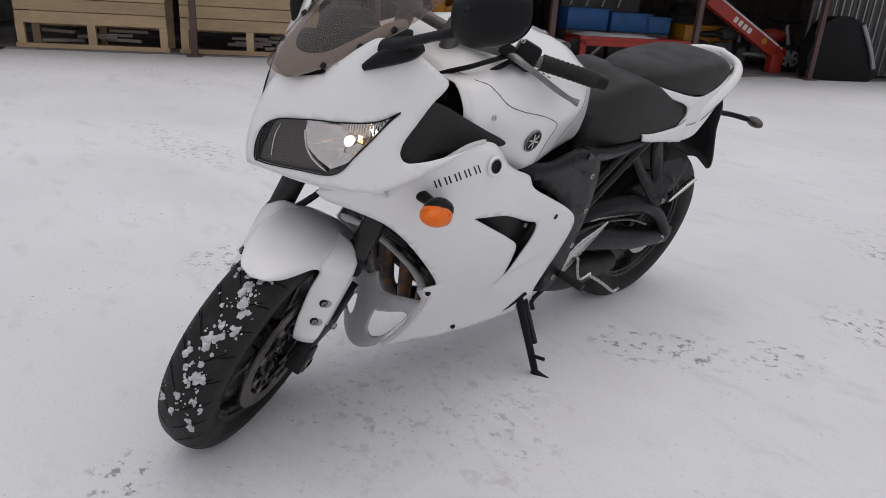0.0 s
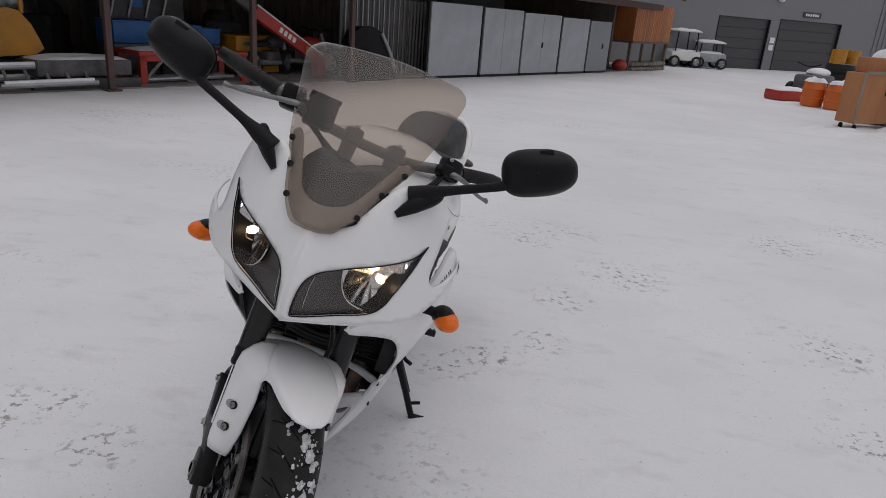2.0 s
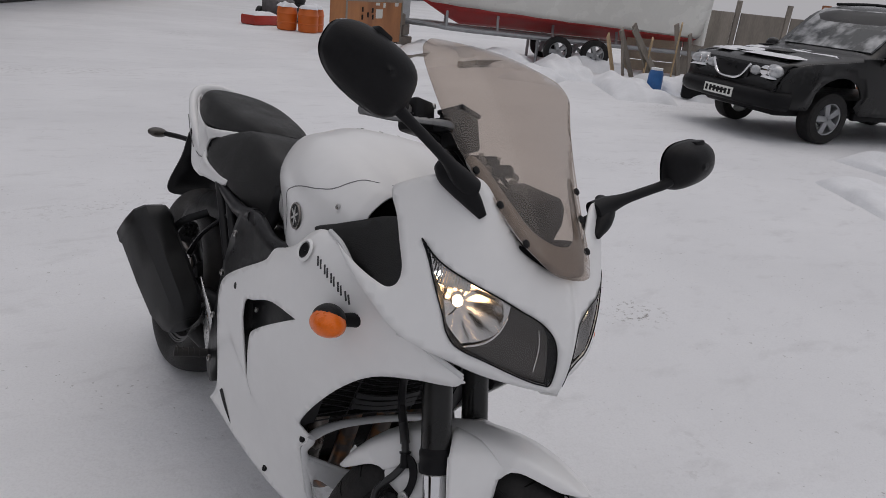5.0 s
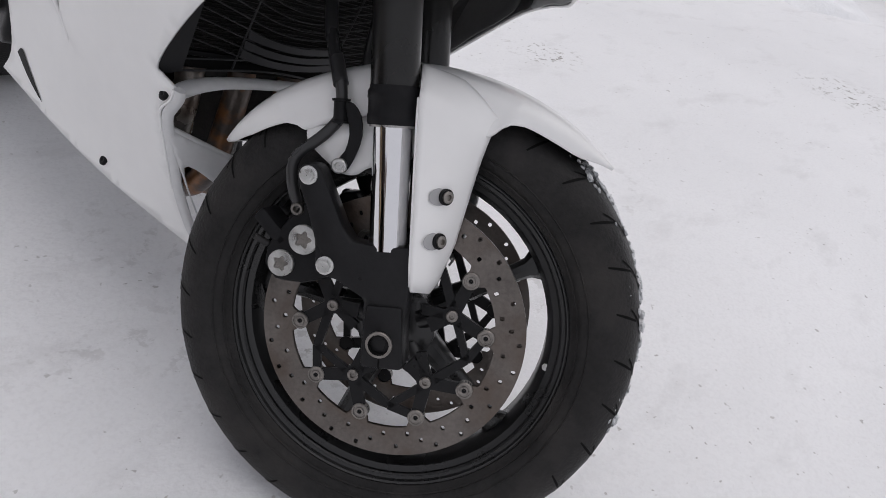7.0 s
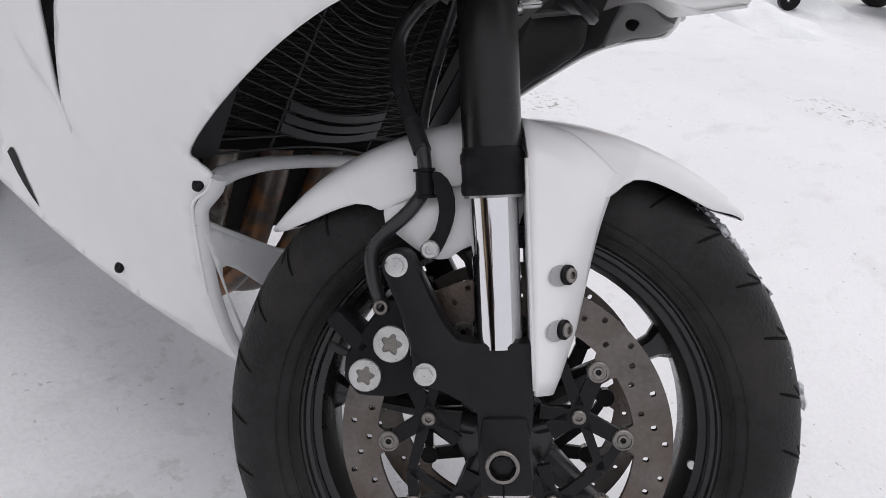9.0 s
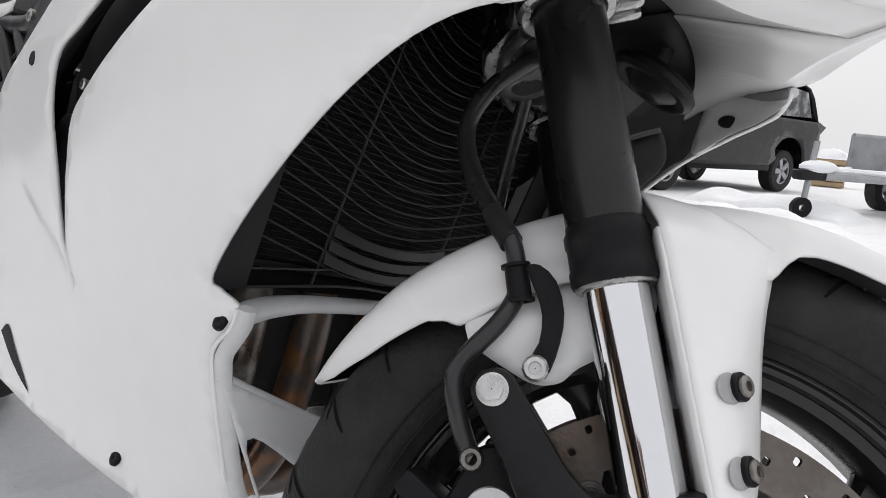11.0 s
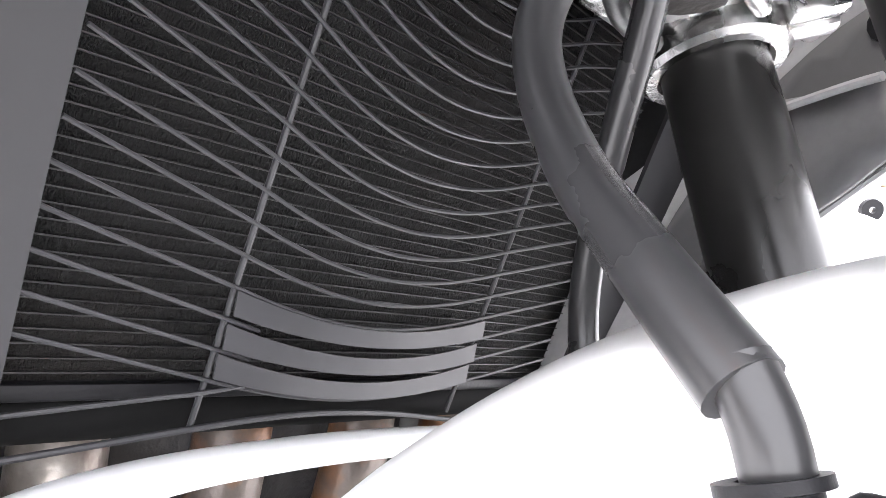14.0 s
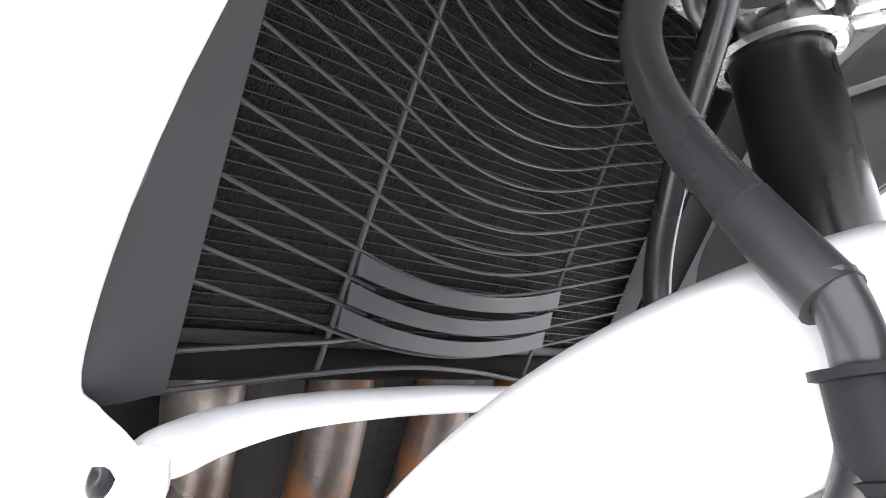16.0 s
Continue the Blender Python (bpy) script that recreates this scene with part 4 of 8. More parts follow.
for s in (1, -1):
    bm = sheet([(u * 0.3, *r) for u, *r in NOSE], lambda u, v: nose_at(s * u / 0.3, v), 0.014, [[(u * 0.3, *r) for u, *r in HL]], flip=s > 0)
    ob = part("nose_cowl", bm, WHITE, bike, "white nose cowl", thick=0.004, inner=BLACK)
    cowl = cowl or ob
    hl = part("headlight", sheet([(u * 0.3, *r) for u, *r in HL], lambda u, v: nose_at(s * u / 0.3, v, -0.078), 0.014, flip=s < 0), DARKLENS, bike, "dark headlight with a lit warm bulb", thick=0.003)
    loop = spline(HL, 5, True)
    part("headlight_wall", grid([[nose_at(s * p[0], p[1], -0.002) for p in loop], [nose_at(s * p[0], p[1], -0.078) for p in loop]], close_v=True), BLACK, hl)
    part("headlight_seal", tube([nose_at(s * p[0], p[1], 0.0005) for p in loop] + [nose_at(s * loop[0][0], loop[0][1], 0.0005)], 0.0014, 6, 1), BLACK, hl)
    lens = part("lens", sheet([(u * 0.3, *r) for u, *r in HL], lambda u, v: nose_at(s * u / 0.3, v, -0.002), 0.014, flip=s < 0), LENS, hl, "clear headlight lens")
    lens.visible_shadow = False
    # silvered bowl behind the outer half of the lens, fluted round the bulb
    REF = [(0.300, 0.9035, 1), (0.305, 0.880), (0.335, 0.852), (0.400, 0.828), (0.515, 0.8105, 1), (0.64, 0.834), (0.70, 0.866), (0.79, 0.908), (0.865, 0.944), (0.905, 0.9625, 1), (0.80, 0.9435), (0.59, 0.9245)]
    def bowl(u, v):
        du, dv = u - 0.60 * 0.3, v - 0.872
        deep = 0.046 * max(0.0, 1 - (math.hypot(du, dv) / 0.082)**2)
        ray = math.atan2(dv, du)
        flute = 0.0026 * min(1.0, math.hypot(du, dv) / 0.05) * abs(math.sin(5.5 * ray)) if dv < 0.028 else 0.0
        return nose_at(s * u / 0.3, v, -0.014 - deep - flute * (1 if deep > 0.003 else deep / 0.003))
    part("reflector", sheet([(u * 0.3, *r) for u, *r in REF], bowl, 0.0045, n=6, flip=s < 0), MIRRORED, hl, "bright fluted reflector bowl")
    BEZ = [(0.300, 0.9035, 1), (0.26, 0.900), (0.135, 0.887), (0.068, 0.860), (0.046, 0.796), (0.075, 0.787), (0.17, 0.788), (0.36, 0.800), (0.515, 0.8105, 1), (0.400, 0.828), (0.335, 0.852), (0.305, 0.880)]
    for k in range(15):
        u = 0.585 + 0.019 * k
        lo, hi = max(0.906, 0.866 + (u - 0.70) * 0.467 + 0.006), 0.922 + (u - 0.59) * 0.119
        if hi - lo > 0.004:
            part("light_rib", tube([nose_at(s * u, v, -0.013) for v in np.linspace(lo, hi, 4)], 0.0026, 8, 1), MIRRORED, hl)
    ring = [(0.305, 0.880), (0.335, 0.852), (0.400, 0.828), (0.515, 0.8125)]
    part("bowl_rim", tube([nose_at(s * u, v, -0.0125) for u, v in ring], 0.0022, 8, 5), MIRRORED, hl, "bright rim of the reflector bowl")
    part("bezel", sheet([(u * 0.3, *r) for u, *r in BEZ], lambda u, v: nose_at(s * u / 0.3, v, -0.014 - 0.010 * math.sin(math.pi * min(1, max(0, (v - 0.79) / 0.11)))), 0.008, n=6, flip=s < 0), DARKLENS, hl, "smoked dark bezel")
    part("bezel_strip", tube([nose_at(s * u, v, -0.0165) for u, v in ((0.125, 0.874), (0.108, 0.845), (0.100, 0.802))], 0.0013, 8, 4), MIRRORED, hl, "thin bright strip along the bezel")
    c = nose_at(s * 0.62, 0.882, -0.040)
    ahead = (nose_at(s * 0.62, 0.882) - c).normalized()
    turn = Matrix.Translation(c) @ Vector((0, 1, 0)).rotation_difference(ahead).to_matrix().to_4x4()
    part("bulb", moved(ball((0, 0.010, 0), (0.0095, 0.014, 0.0095), 16), turn), BULB, hl, "glowing warm bulb")
    part("bulb_shield", moved(turned([(-0.008, 0.0130), (0.000, 0.0125), (0.001, 0.0100)], 16, "y", closed=False), turn), MIRRORED, hl)
    part("bulb_stay", moved(tube([(0.0, 0.024, -0.006), (0.004, 0.018, -0.020), (0.006, 0.0, -0.030)], 0.0016, 8), turn), STEEL, hl)
    part("parking_lamp", ball(nose_at(s * 0.785, 0.9215, -0.016), (0.0062, 0.0062, 0.0062), 14), PARK, hl, "small white parking bulb")
    # chin under the cowl
    edge = [p for p in spline([p for p in NOSE[:6]], 4)]
    chin = grid([[nose_at(s * p[0], p[1], -0.001) for p in edge], [nose_at(s * p[0], p[1], -0.035) - Vector((0, 0, 0.014)) for p in edge], [Vector((nose_at(s * p[0], p[1]).x * 0.82, -0.163 - 0.86 * nose_at(s * p[0], p[1]).x**2, 0.787 - 0.47 * nose_at(s * p[0], p[1]).x**2)) for p in edge]])
    part("chin_panel", chin, WHITE, cowl, thick=0.003)
    # black air slot under the screen and dark inlet beside the tank
    part("air_slot", sheet([(0.13 * 0.3, 0.974), (0.30 * 0.3, 0.992), (0.30 * 0.3, 1.0), (0.13 * 0.3, 0.982)], lambda u, v: nose_at(s * u / 0.3, v, 0.003), 0.01, flip=s < 0), BLACK, cowl)
    part("inlet_panel", sheet([(-0.190, 0.880), (-0.183, 0.907), (-0.195, 0.955), (-0.240, 0.985), (-0.30, 0.972), (-0.363, 0.942), (-0.42, 0.915), (-0.480, 0.884), (-0.412, 0.872), (-0.34, 0.865), (-0.278, 0.858), (-0.225, 0.858)], lambda u, v: Vector((s * (0.233 + 0.125 * max(0.0, -u - 0.30) + 0.25 * (0.90 - v) * (1 if v < 0.90 else 0.35)), u, v)), 0.015, flip=s < 0), VINYL, cowl, "matt black grained inlet panel", thick=0.004)
    part("inner_cowl", grid([[Vector((s * x * w, y, z)) for x in np.linspace(0, 1, 6)] for y, z, w in ((-0.166, 0.790, 0.195), (-0.21, 0.785, 0.215), (-0.28, 0.80, 0.225), (-0.36, 0.83, 0.22), (-0.40, 0.92, 0.20))]), BLACK, cowl, "black inner bulkhead of the cowl", thick=0.003)
    part("mirror_foot", tube([nose_at(s * 0.62, 1.030, 0.002), nose_at(s * 0.76, 1.058, 0.010), nose_at(s * 0.93, 1.083, 0.012), nose_at(s * 1.02, 1.092, 0.004)], [0.008, 0.019, 0.022, 0.012], 18, flat=0.8), BLACK, bike, "black rubber mirror foot")

for s in (1, -1):
    M = Matrix.Identity(4) if s > 0 else MIRROR
    arm = part("mirror_stalk", moved(tube([(0.160, -0.175, 1.070), (0.195, -0.178, 1.086), (0.235, -0.172, 1.108), (0.29, -0.166, 1.135), (0.338, -0.163, 1.158), (0.37, -0.172, 1.178)], [0.022, 0.020, 0.012, 0.0105, 0.011, 0.014], 16, flat=0.75), M), BLACK, bike, "black plastic mirror stalk")
    def shell(k=1.0, front=True):
        rows = []
        ex, ez = Vector((0.93, -0.05, 0.36)).normalized(), Vector((-0.36, -0.12, 0.93)).normalized()
        ey = ez.cross(ex).normalized()
        for t in np.linspace(0, math.pi / 2, 9):
            row = []
            for k2 in range(40):
                a = 2 * math.pi * k2 / 40
                ca, sa = math.cos(a), math.sin(a)
                e = 2.0 / 2.7
                u = math.copysign(abs(ca)**e, ca) * 0.080 * (1.0 + 0.05 * ca)
                v = math.copysign(abs(sa)**e, sa) * 0.050 * (1.0 - 0.10 * ca)
                row.append(Vector((0.405, -0.185, 1.208)) + ex * (u * math.sin(t)) + ez * (v * math.sin(t)) + ey * (0.055 * math.cos(t) * (1 if front else 0.0)))
            rows.append(row)
        return grid(rows, close_v=True)
    sh = shell()
    head = part("mirror_head", moved(sh, M), BLACK, bike, "rounded black mirror housing", thick=0.003)
    part("mirror_glass", moved(moved(shell(0.95, False), Matrix.Translation((0, -0.004, 0))), M), CHROME, head, "mirror glass")
    part("mirror_badge", moved(box((0.408, -0.172, 1.257), (0.03, 0.02, 0.012), Euler((0.2, -0.36, 0)).to_matrix(), 0.004), M), BLACK, head)

SCR = [(-0.036, 0.972), (0.036, 0.972), (0.062, 0.986), (0.088, 1.012), (0.116, 1.058), (0.146, 1.104), (0.166, 1.15), (0.182, 1.20), (0.196, 1.245), (0.198, 1.266), (0.186, 1.282), (0.150, 1.294), (0.0, 1.305), (-0.150, 1.294), (-0.186, 1.282), (-0.198, 1.266), (-0.196, 1.245), (-0.182, 1.20), (-0.166, 1.15), (-0.146, 1.104), (-0.116, 1.058), (-0.088, 1.012), (-0.062, 0.986)]
screen = part("windscreen", sheet(SCR, lambda u, v: screen_at(u, v, 0.006), 0.02), SCREEN, bike, "smoke-tinted plastic windscreen with raised upper edge", thick=0.003)
screen.visible_shadow = False
BAND = [(-0.032, 0.973), (0.032, 0.973), (0.060, 0.988), (0.086, 1.013), (0.113, 1.058), (0.141, 1.100), (0.128, 1.115), (0.108, 1.100), (0.078, 1.055), (0.050, 1.022), (0.0, 1.010), (-0.050, 1.022), (-0.078, 1.055), (-0.108, 1.100), (-0.128, 1.115), (-0.141, 1.100), (-0.113, 1.058), (-0.086, 1.013), (-0.060, 0.988)]
part("screen_bracket", sheet(BAND, lambda u, v: screen_at(u, v, -0.006), 0.014), BRACKET, screen, "grey plastic bracket seen through the tinted screen", thick=0.003)
for s in (1, -1):
    for x, z in ((0.080, 1.008), (0.107, 1.054), (0.134, 1.096)):
        part("screen_bolt", moved(turned([(0, 0.0075), (0.003, 0.007), (0.004, 0.004), (0.004, 0.0003)], 16, "y", closed=False), Matrix.Translation(screen_at(s * x, z, 0.007)) @ Matrix.Rotation(radians(38), 4, "X")), BLACK, screen)
hood_half = [(0.0, 1.060, 1), (0.045, 1.076), (0.082, 1.080, 1), (0.094, 1.062), (0.080, 1.034, 1), (0.040, 1.000), (0.006, 0.974, 1), (0.0, 0.973)]
hood_half = [p[:2] for p in hood_half]
hood = prism(hood_half + [(-x, z) for x, z in reversed(hood_half[1:-1])], -0.275, -0.165, "y", 1, 0.004)
for v in hood.verts:
    v.co.y -= 0.55 * (v.co.z - 1.04) + 1.4 * v.co.x**2
gauge = part("instrument_hood", hood, BLACK, bike, "black wedge-shaped instrument hood behind the screen")
part("rev_counter", turned([(0, 0.042), (0.012, 0.042), (0.014, 0.038), (0.014, 0.0003)], 28, "y", closed=False), SATIN, gauge).matrix_local = Matrix.Translation((0.03, -0.285, 1.040)) @ Matrix.Rotation(radians(130), 4, "X")

# -- side fairings --
FLANK = [(-0.090, 0.763), (-0.118, 0.779), (-0.172, 0.806), (-0.229, 0.836), (-0.287, 0.867), (-0.345, 0.896), (-0.395, 0.905), (-0.430, 0.893), (-0.462, 0.855), (-0.50, 0.832), (-0.556, 0.808), (-0.585, 0.772), (-0.68, 0.722), (-0.78, 0.670), (-0.845, 0.625), (-0.862, 0.575), (-0.852, 0.47), (-0.838, 0.34), (-0.862, 0.285, 1), (-0.734, 0.258), (-0.588, 0.236), (-0.48, 0.220), (-0.385, 0.198, 1), (-0.408, 0.235), (-0.430, 0.29), (-0.434, 0.35), (-0.431, 0.400), (-0.424, 0.420), (-0.403, 0.440), (-0.393, 0.457), (-0.398, 0.4645), (-0.411, 0.471), (-0.4165, 0.482), (-0.364, 0.548), (-0.276, 0.645), (-0.215, 0.698), (-0.155, 0.724), (-0.115, 0.734), (-0.095, 0.742)]
VENT = [(-0.400, 0.722, 1), (-0.50, 0.714), (-0.60, 0.674), (-0.664, 0.643), (-0.672, 0.56), (-0.645, 0.415, 1), (-0.634, 0.53), (-0.615, 0.586), (-0.575, 0.618), (-0.50, 0.664)]
def boss(y, z):
    """The raised screw boss, the pressed swage behind the vent and the rolled rim over the arch."""
    d = 0.012 * math.exp(-((y + 0.415)**2 + (z - 0.858)**2) / 0.0022)
    s = (y + 0.70) * 0.52 + (z - 0.472) * 0.853
    d += 0.006 * math.tanh(s / 0.006) * math.exp(-((y + 0.69) / 0.075)**2 - ((z - 0.467) / 0.06)**2)
    lip = y - float(np.interp(z, [0.415, 0.53, 0.586, 0.62], [-0.645, -0.634, -0.615, -0.575]))
    span = math.exp(-((z - 0.50) / 0.075)**4)
    d += 0.0048 * math.tanh(lip / 0.018) * math.exp(-(lip / 0.07)**2) * span
    return d


def almond_bm(a, b, c):
    """A lens drawn out to a point at its rear, with fine ribs across."""
    bm = ball((0, 0, 0), (a, b, c), 40)
    for v in bm.verts:
        t = v.co.y / b
        k = 1 - 0.45 * max(0.0, -t)**1.6 + 0.016 * math.sin(t * 34)
        v.co.x, v.co.z = v.co.x * k, v.co.z * k
    return bm


for s in (1, -1):
    bm = sheet(FLANK, lambda u, v: flank_at(u, v, boss(u, v)), 0.016, [VENT])
    if s < 0:
        moved(bm, MIRROR)
    M = Matrix.Identity(4) if s > 0 else MIRROR
    flank = part("side_fairing", bm, WHITE, bike, "glossy white side fairing with a dark vent", thick=0.0045, inner=INNER)
    part("vent_backing", moved(sheet([(-0.38, 0.74), (-0.52, 0.75), (-0.69, 0.66), (-0.69, 0.54), (-0.66, 0.40), (-0.61, 0.42), (-0.55, 0.58), (-0.44, 0.66)], lambda u, v: flank_at(u, v, -0.035), 0.03), M), BLACK, flank)
    part("vent_bolt", moved(hexbolt(flank_at(-0.655, 0.628, -0.03), (1, 0, 0), 0.006, 0.006), M), BOLT, flank)
    part("fairing_screw", moved(turned([(0.0, 0.0150), (-0.002, 0.0135), (-0.004, 0.008), (-0.003, 0.0003)], 24, closed=False), M @ Matrix.Translation(flank_at(-0.415, 0.857, 0.0165)) @ Matrix.Rotation(radians(-15), 4, "Y")), BLACK, flank, "sunken fairing screw")
    part("screw_ring", moved(turned([(-0.004, 0.0155), (0.004, 0.0165), (0.005, 0.019), (0.001, 0.023)], 24, closed=False), M @ Matrix.Translation(flank_at(-0.415, 0.857, 0.0125)) @ Matrix.Rotation(radians(-15), 4, "Y")), WHITE, flank)
    for y, z, r in ((-0.414, 0.443, 0.0085), (-0.574, 0.260, 0.0085)):
        part("fairing_clip", moved(turned([(0, r), (0.003, r * 0.95), (0.004, r * 0.7), (0.004, r * 0.35), (0.002, 0.0003)], 20, closed=False), M @ Matrix.Translation(flank_at(y, z, -0.0005)) @ Matrix.Rotation(radians(-18), 4, "Y")), BLACK, flank, "black plastic fairing clip")
    part("fairing_hole", moved(turned([(0, 0.0085), (0.002, 0.008), (0.002, 0.0003)], 18, closed=False), M @ Matrix.Translation(flank_at(-0.745, 0.648, -0.001))), BLACK, flank)
    part("tail_slot", moved(sheet([(-0.818, 0.331, 1), (-0.802, 0.342), (-0.778, 0.314), (-0.742, 0.276, 1), (-0.766, 0.288), (-0.792, 0.306)], lambda u, v: flank_at(u, v, 0.0012), 0.02), M), BLACK, flank)
    part("tip_lining", moved(sheet([(-0.090, 0.752), (-0.118, 0.759), (-0.172, 0.780), (-0.196, 0.785), (-0.203, 0.745), (-0.198, 0.712), (-0.155, 0.729), (-0.115, 0.738)], lambda u, v: flank_at(u, v, -0.0085), 0.012), M), WHITE, flank, thick=0.002, offset=1.0)
    part("inner_lining", moved(sheet([(-0.206, 0.790), (-0.206, 0.716), (-0.230, 0.697), (-0.280, 0.650), (-0.330, 0.596), (-0.375, 0.548), (-0.40, 0.60), (-0.36, 0.72), (-0.28, 0.80)], lambda u, v: flank_at(u, v, -0.0075), 0.02), M), LINING, flank, "dark grey plastic inner lining", thick=0.002, offset=1.0)
    if s < 0:
        part("inner_panel", moved(sheet([(-0.352, 0.722), (-0.285, 0.7405), (-0.258, 0.745), (-0.235, 0.705), (-0.258, 0.672), (-0.292, 0.640), (-0.345, 0.588)], lambda u, v: flank_at(u, v, -0.0115), 0.02), M), PANELG, flank, "bare grey plastic inside of the fairing", thick=0.002, offset=1.0)
        part("panel_edge", moved(tube([flank_at(u, v, -0.0145) for u, v in ((-0.352, 0.722), (-0.285, 0.7405), (-0.258, 0.745))], 0.0035, 8, 4), M), INNER, flank)
    part("lining_clip", moved(ball(flank_at(-0.160, 0.744, -0.013), (0.003, 0.010, 0.007), 12), M), BLACK, flank)
    # seam strip between nose and side
    seam = [flank_at(u, v, 0.001) for u, v in spline(FLANK[:7], 5)]
    part("seam_strip", moved(tube(seam, 0.0050, 8, 1), M), SILVER, flank)
    # grey rim along the front edge and the curved cross bars
    rimpts = [flank_at(u, v, -0.004) for u, v in ((-0.388, 0.461), (-0.394, 0.447), (-0.407, 0.430), (-0.4205, 0.412), (-0.4255, 0.390), (-0.4275, 0.35), (-0.425, 0.29), (-0.408, 0.235), (-0.388, 0.205))]
    part("front_rim_strip", moved(tube(rimpts, 0.0082, 10, 4, flat=0.6), M), SILVER, flank, "silver-grey rim strip")
    part("rim_bead", moved(tube([flank_at(u - 0.004, v, 0.0012) for u, v in ((-0.389, 0.459), (-0.399, 0.441), (-0.4205, 0.419), (-0.4275, 0.398), (-0.430, 0.35), (-0.427, 0.29))], 0.0022, 8, 4), M), WHITE, flank)
    # lettering as plain slanting bars
    for q in range(5):
        y0 = -0.378 + 0.0215 * q
        for d in (0.002, 0.0105):
            lean = 0.0042 * (-1 if s > 0 else 1)
            ends = [(y0 + d + k * lean, 0.852 + 0.008 * k - 0.37 * (y0 + d + 0.378)) for k in (-1, 1)]
            part("lettering_bar", moved(tube([flank_at(*p, boss(*p) + 0.0002) for p in ends], 0.0022, 6, 1, flat=0.5), M), DECAL, flank)
    ind = part("indicator", moved(moved(almond_bm(0.031, 0.052, 0.0245), Matrix.Translation((0.312 if s > 0 else 0.326, -0.262 if s > 0 else -0.250, 0.780)) @ Matrix.Rotation(radians(-18), 4, "Z") @ Matrix.Rotation(radians(12), 4, "X")), M), ORANGE, bike, "amber front indicator on a black stalk")
    part("indicator_stalk", moved(tube([flank_at(-0.262, 0.786, -0.008), (0.285, -0.262, 0.786), (0.308, -0.260, 0.783)], [0.014, 0.012, 0.015], 14), M), BLACK, ind)
    part("indicator_shell", moved(moved(almond_bm(0.029, 0.050, 0.0250), Matrix.Translation((0.304 if s > 0 else 0.315, -0.275 if s > 0 else -0.264, 0.7835)) @ Matrix.Rotation(radians(-18), 4, "Z") @ Matrix.Rotation(radians(12), 4, "X")), M), BLACK, ind)
bar_half = [(0.194, -0.398, 0.4560), (0.180, -0.405, 0.4550), (0.150, -0.416, 0.4590), (0.105, -0.423, 0.4635), (0.05, -0.426, 0.4655)]
crossbar = part("front_cross_bar", tube(bar_half + [(0.0, -0.427, 0.4660)] + [(-x, y, z) for x, y, z in reversed(bar_half)], [0.0070, 0.0110, 0.0105, 0.0090, 0.0085, 0.0085, 0.0085, 0.0090, 0.0105, 0.0110, 0.0070], 16), SILVER, bike, "white-grey curved cross bar below the radiator")
def scoop_at(u, v):
    return Vector((u * (0.080 + 0.098 * v), -0.385 - 0.045 * v + 0.022 * (1 - u * u), 0.190 + 0.200 * v - 0.045 * (1 - u * u) * (1 - v)))


window = [(0.955, 0.73), (0.62, 0.64), (0.42, 0.58), (0.30, 0.54), (0.34, 0.30), (0.62, 0.20), (0.93, 0.28)]
scoop = part("lower_scoop", sheet([(1, 1, 1), (1, 0.86), (1, 0.5), (1, 0, 1), (0.5, 0), (-0.5, 0), (-1, 0, 1), (-1, 0.5), (-1, 0.86), (-1, 1, 1), (-0.74, 0.91), (-0.34, 0.82), (-0.10, 0.88), (0, 0.97), (0.10, 0.88), (0.34, 0.82), (0.74, 0.91)], scoop_at, 0.05, [window, [(-u, v) for u, v in reversed(window)]]), SILVER, bike, "silver-grey lower scoop with two openings", thick=0.006)
for s in (1, -1):
    part("scoop_edge", tube([scoop_at(s * u, v) for u, v in ((1, 1), (0.74, 0.91), (0.34, 0.82), (0.10, 0.88), (0, 0.97))], 0.006, 10, 4), SILVER, scoop)

# -- radiator with its wire guard --
RADY = lambda z: -0.433 + 0.22 * (z - 0.481)
radiator = part("radiator", joined(prism([(-0.19, 0.50), (0.19, 0.50), (0.19, 0.80), (-0.19, 0.80)], 0, 0.03, "y"), ), CORE, bike, "finned radiator core with brown stains")
for v in radiator.data.vertices:
    v.co.y = RADY(v.co.z) - 0.012 - v.co.y
part("radiator_tank", tube([(-0.19, RADY(0.49) - 0.018, 0.484), (0.174, RADY(0.49) - 0.018, 0.484)], 0.0115, 14, 1), GROOVE, radiator)
part("tank_seam", box((0, RADY(0.497) - 0.010, 0.4965), (0.36, 0.008, 0.0075), None, 0.002), BLACK, radiator)
part("radiator_tank", tube([(-0.2, RADY(0.81) - 0.02, 0.81), (0.2, RADY(0.81) - 0.02, 0.81)], 0.014, 12, 1), SATIN, radiator)
for k in range(50):
    z = 0.504 + 0.0060 * k
    part("fin", box((0, RADY(z) - 0.0112, z), (0.38, 0.0016, 0.0006)), FIN, radiator, smooth=False)
GX, GW = 0.0103, 0.0868  # middle of the guard and half the distance between its rods
guard = part("radiator_guard", joined(*[tube([(GX + x, RADY(z) + 0.004, z) for z in (0.4815, 0.60, 0.70, 0.80)], 0.0015, 8, 4) for x in (-GW, GW)]), WIRE, bike, "grey wire radiator guard")


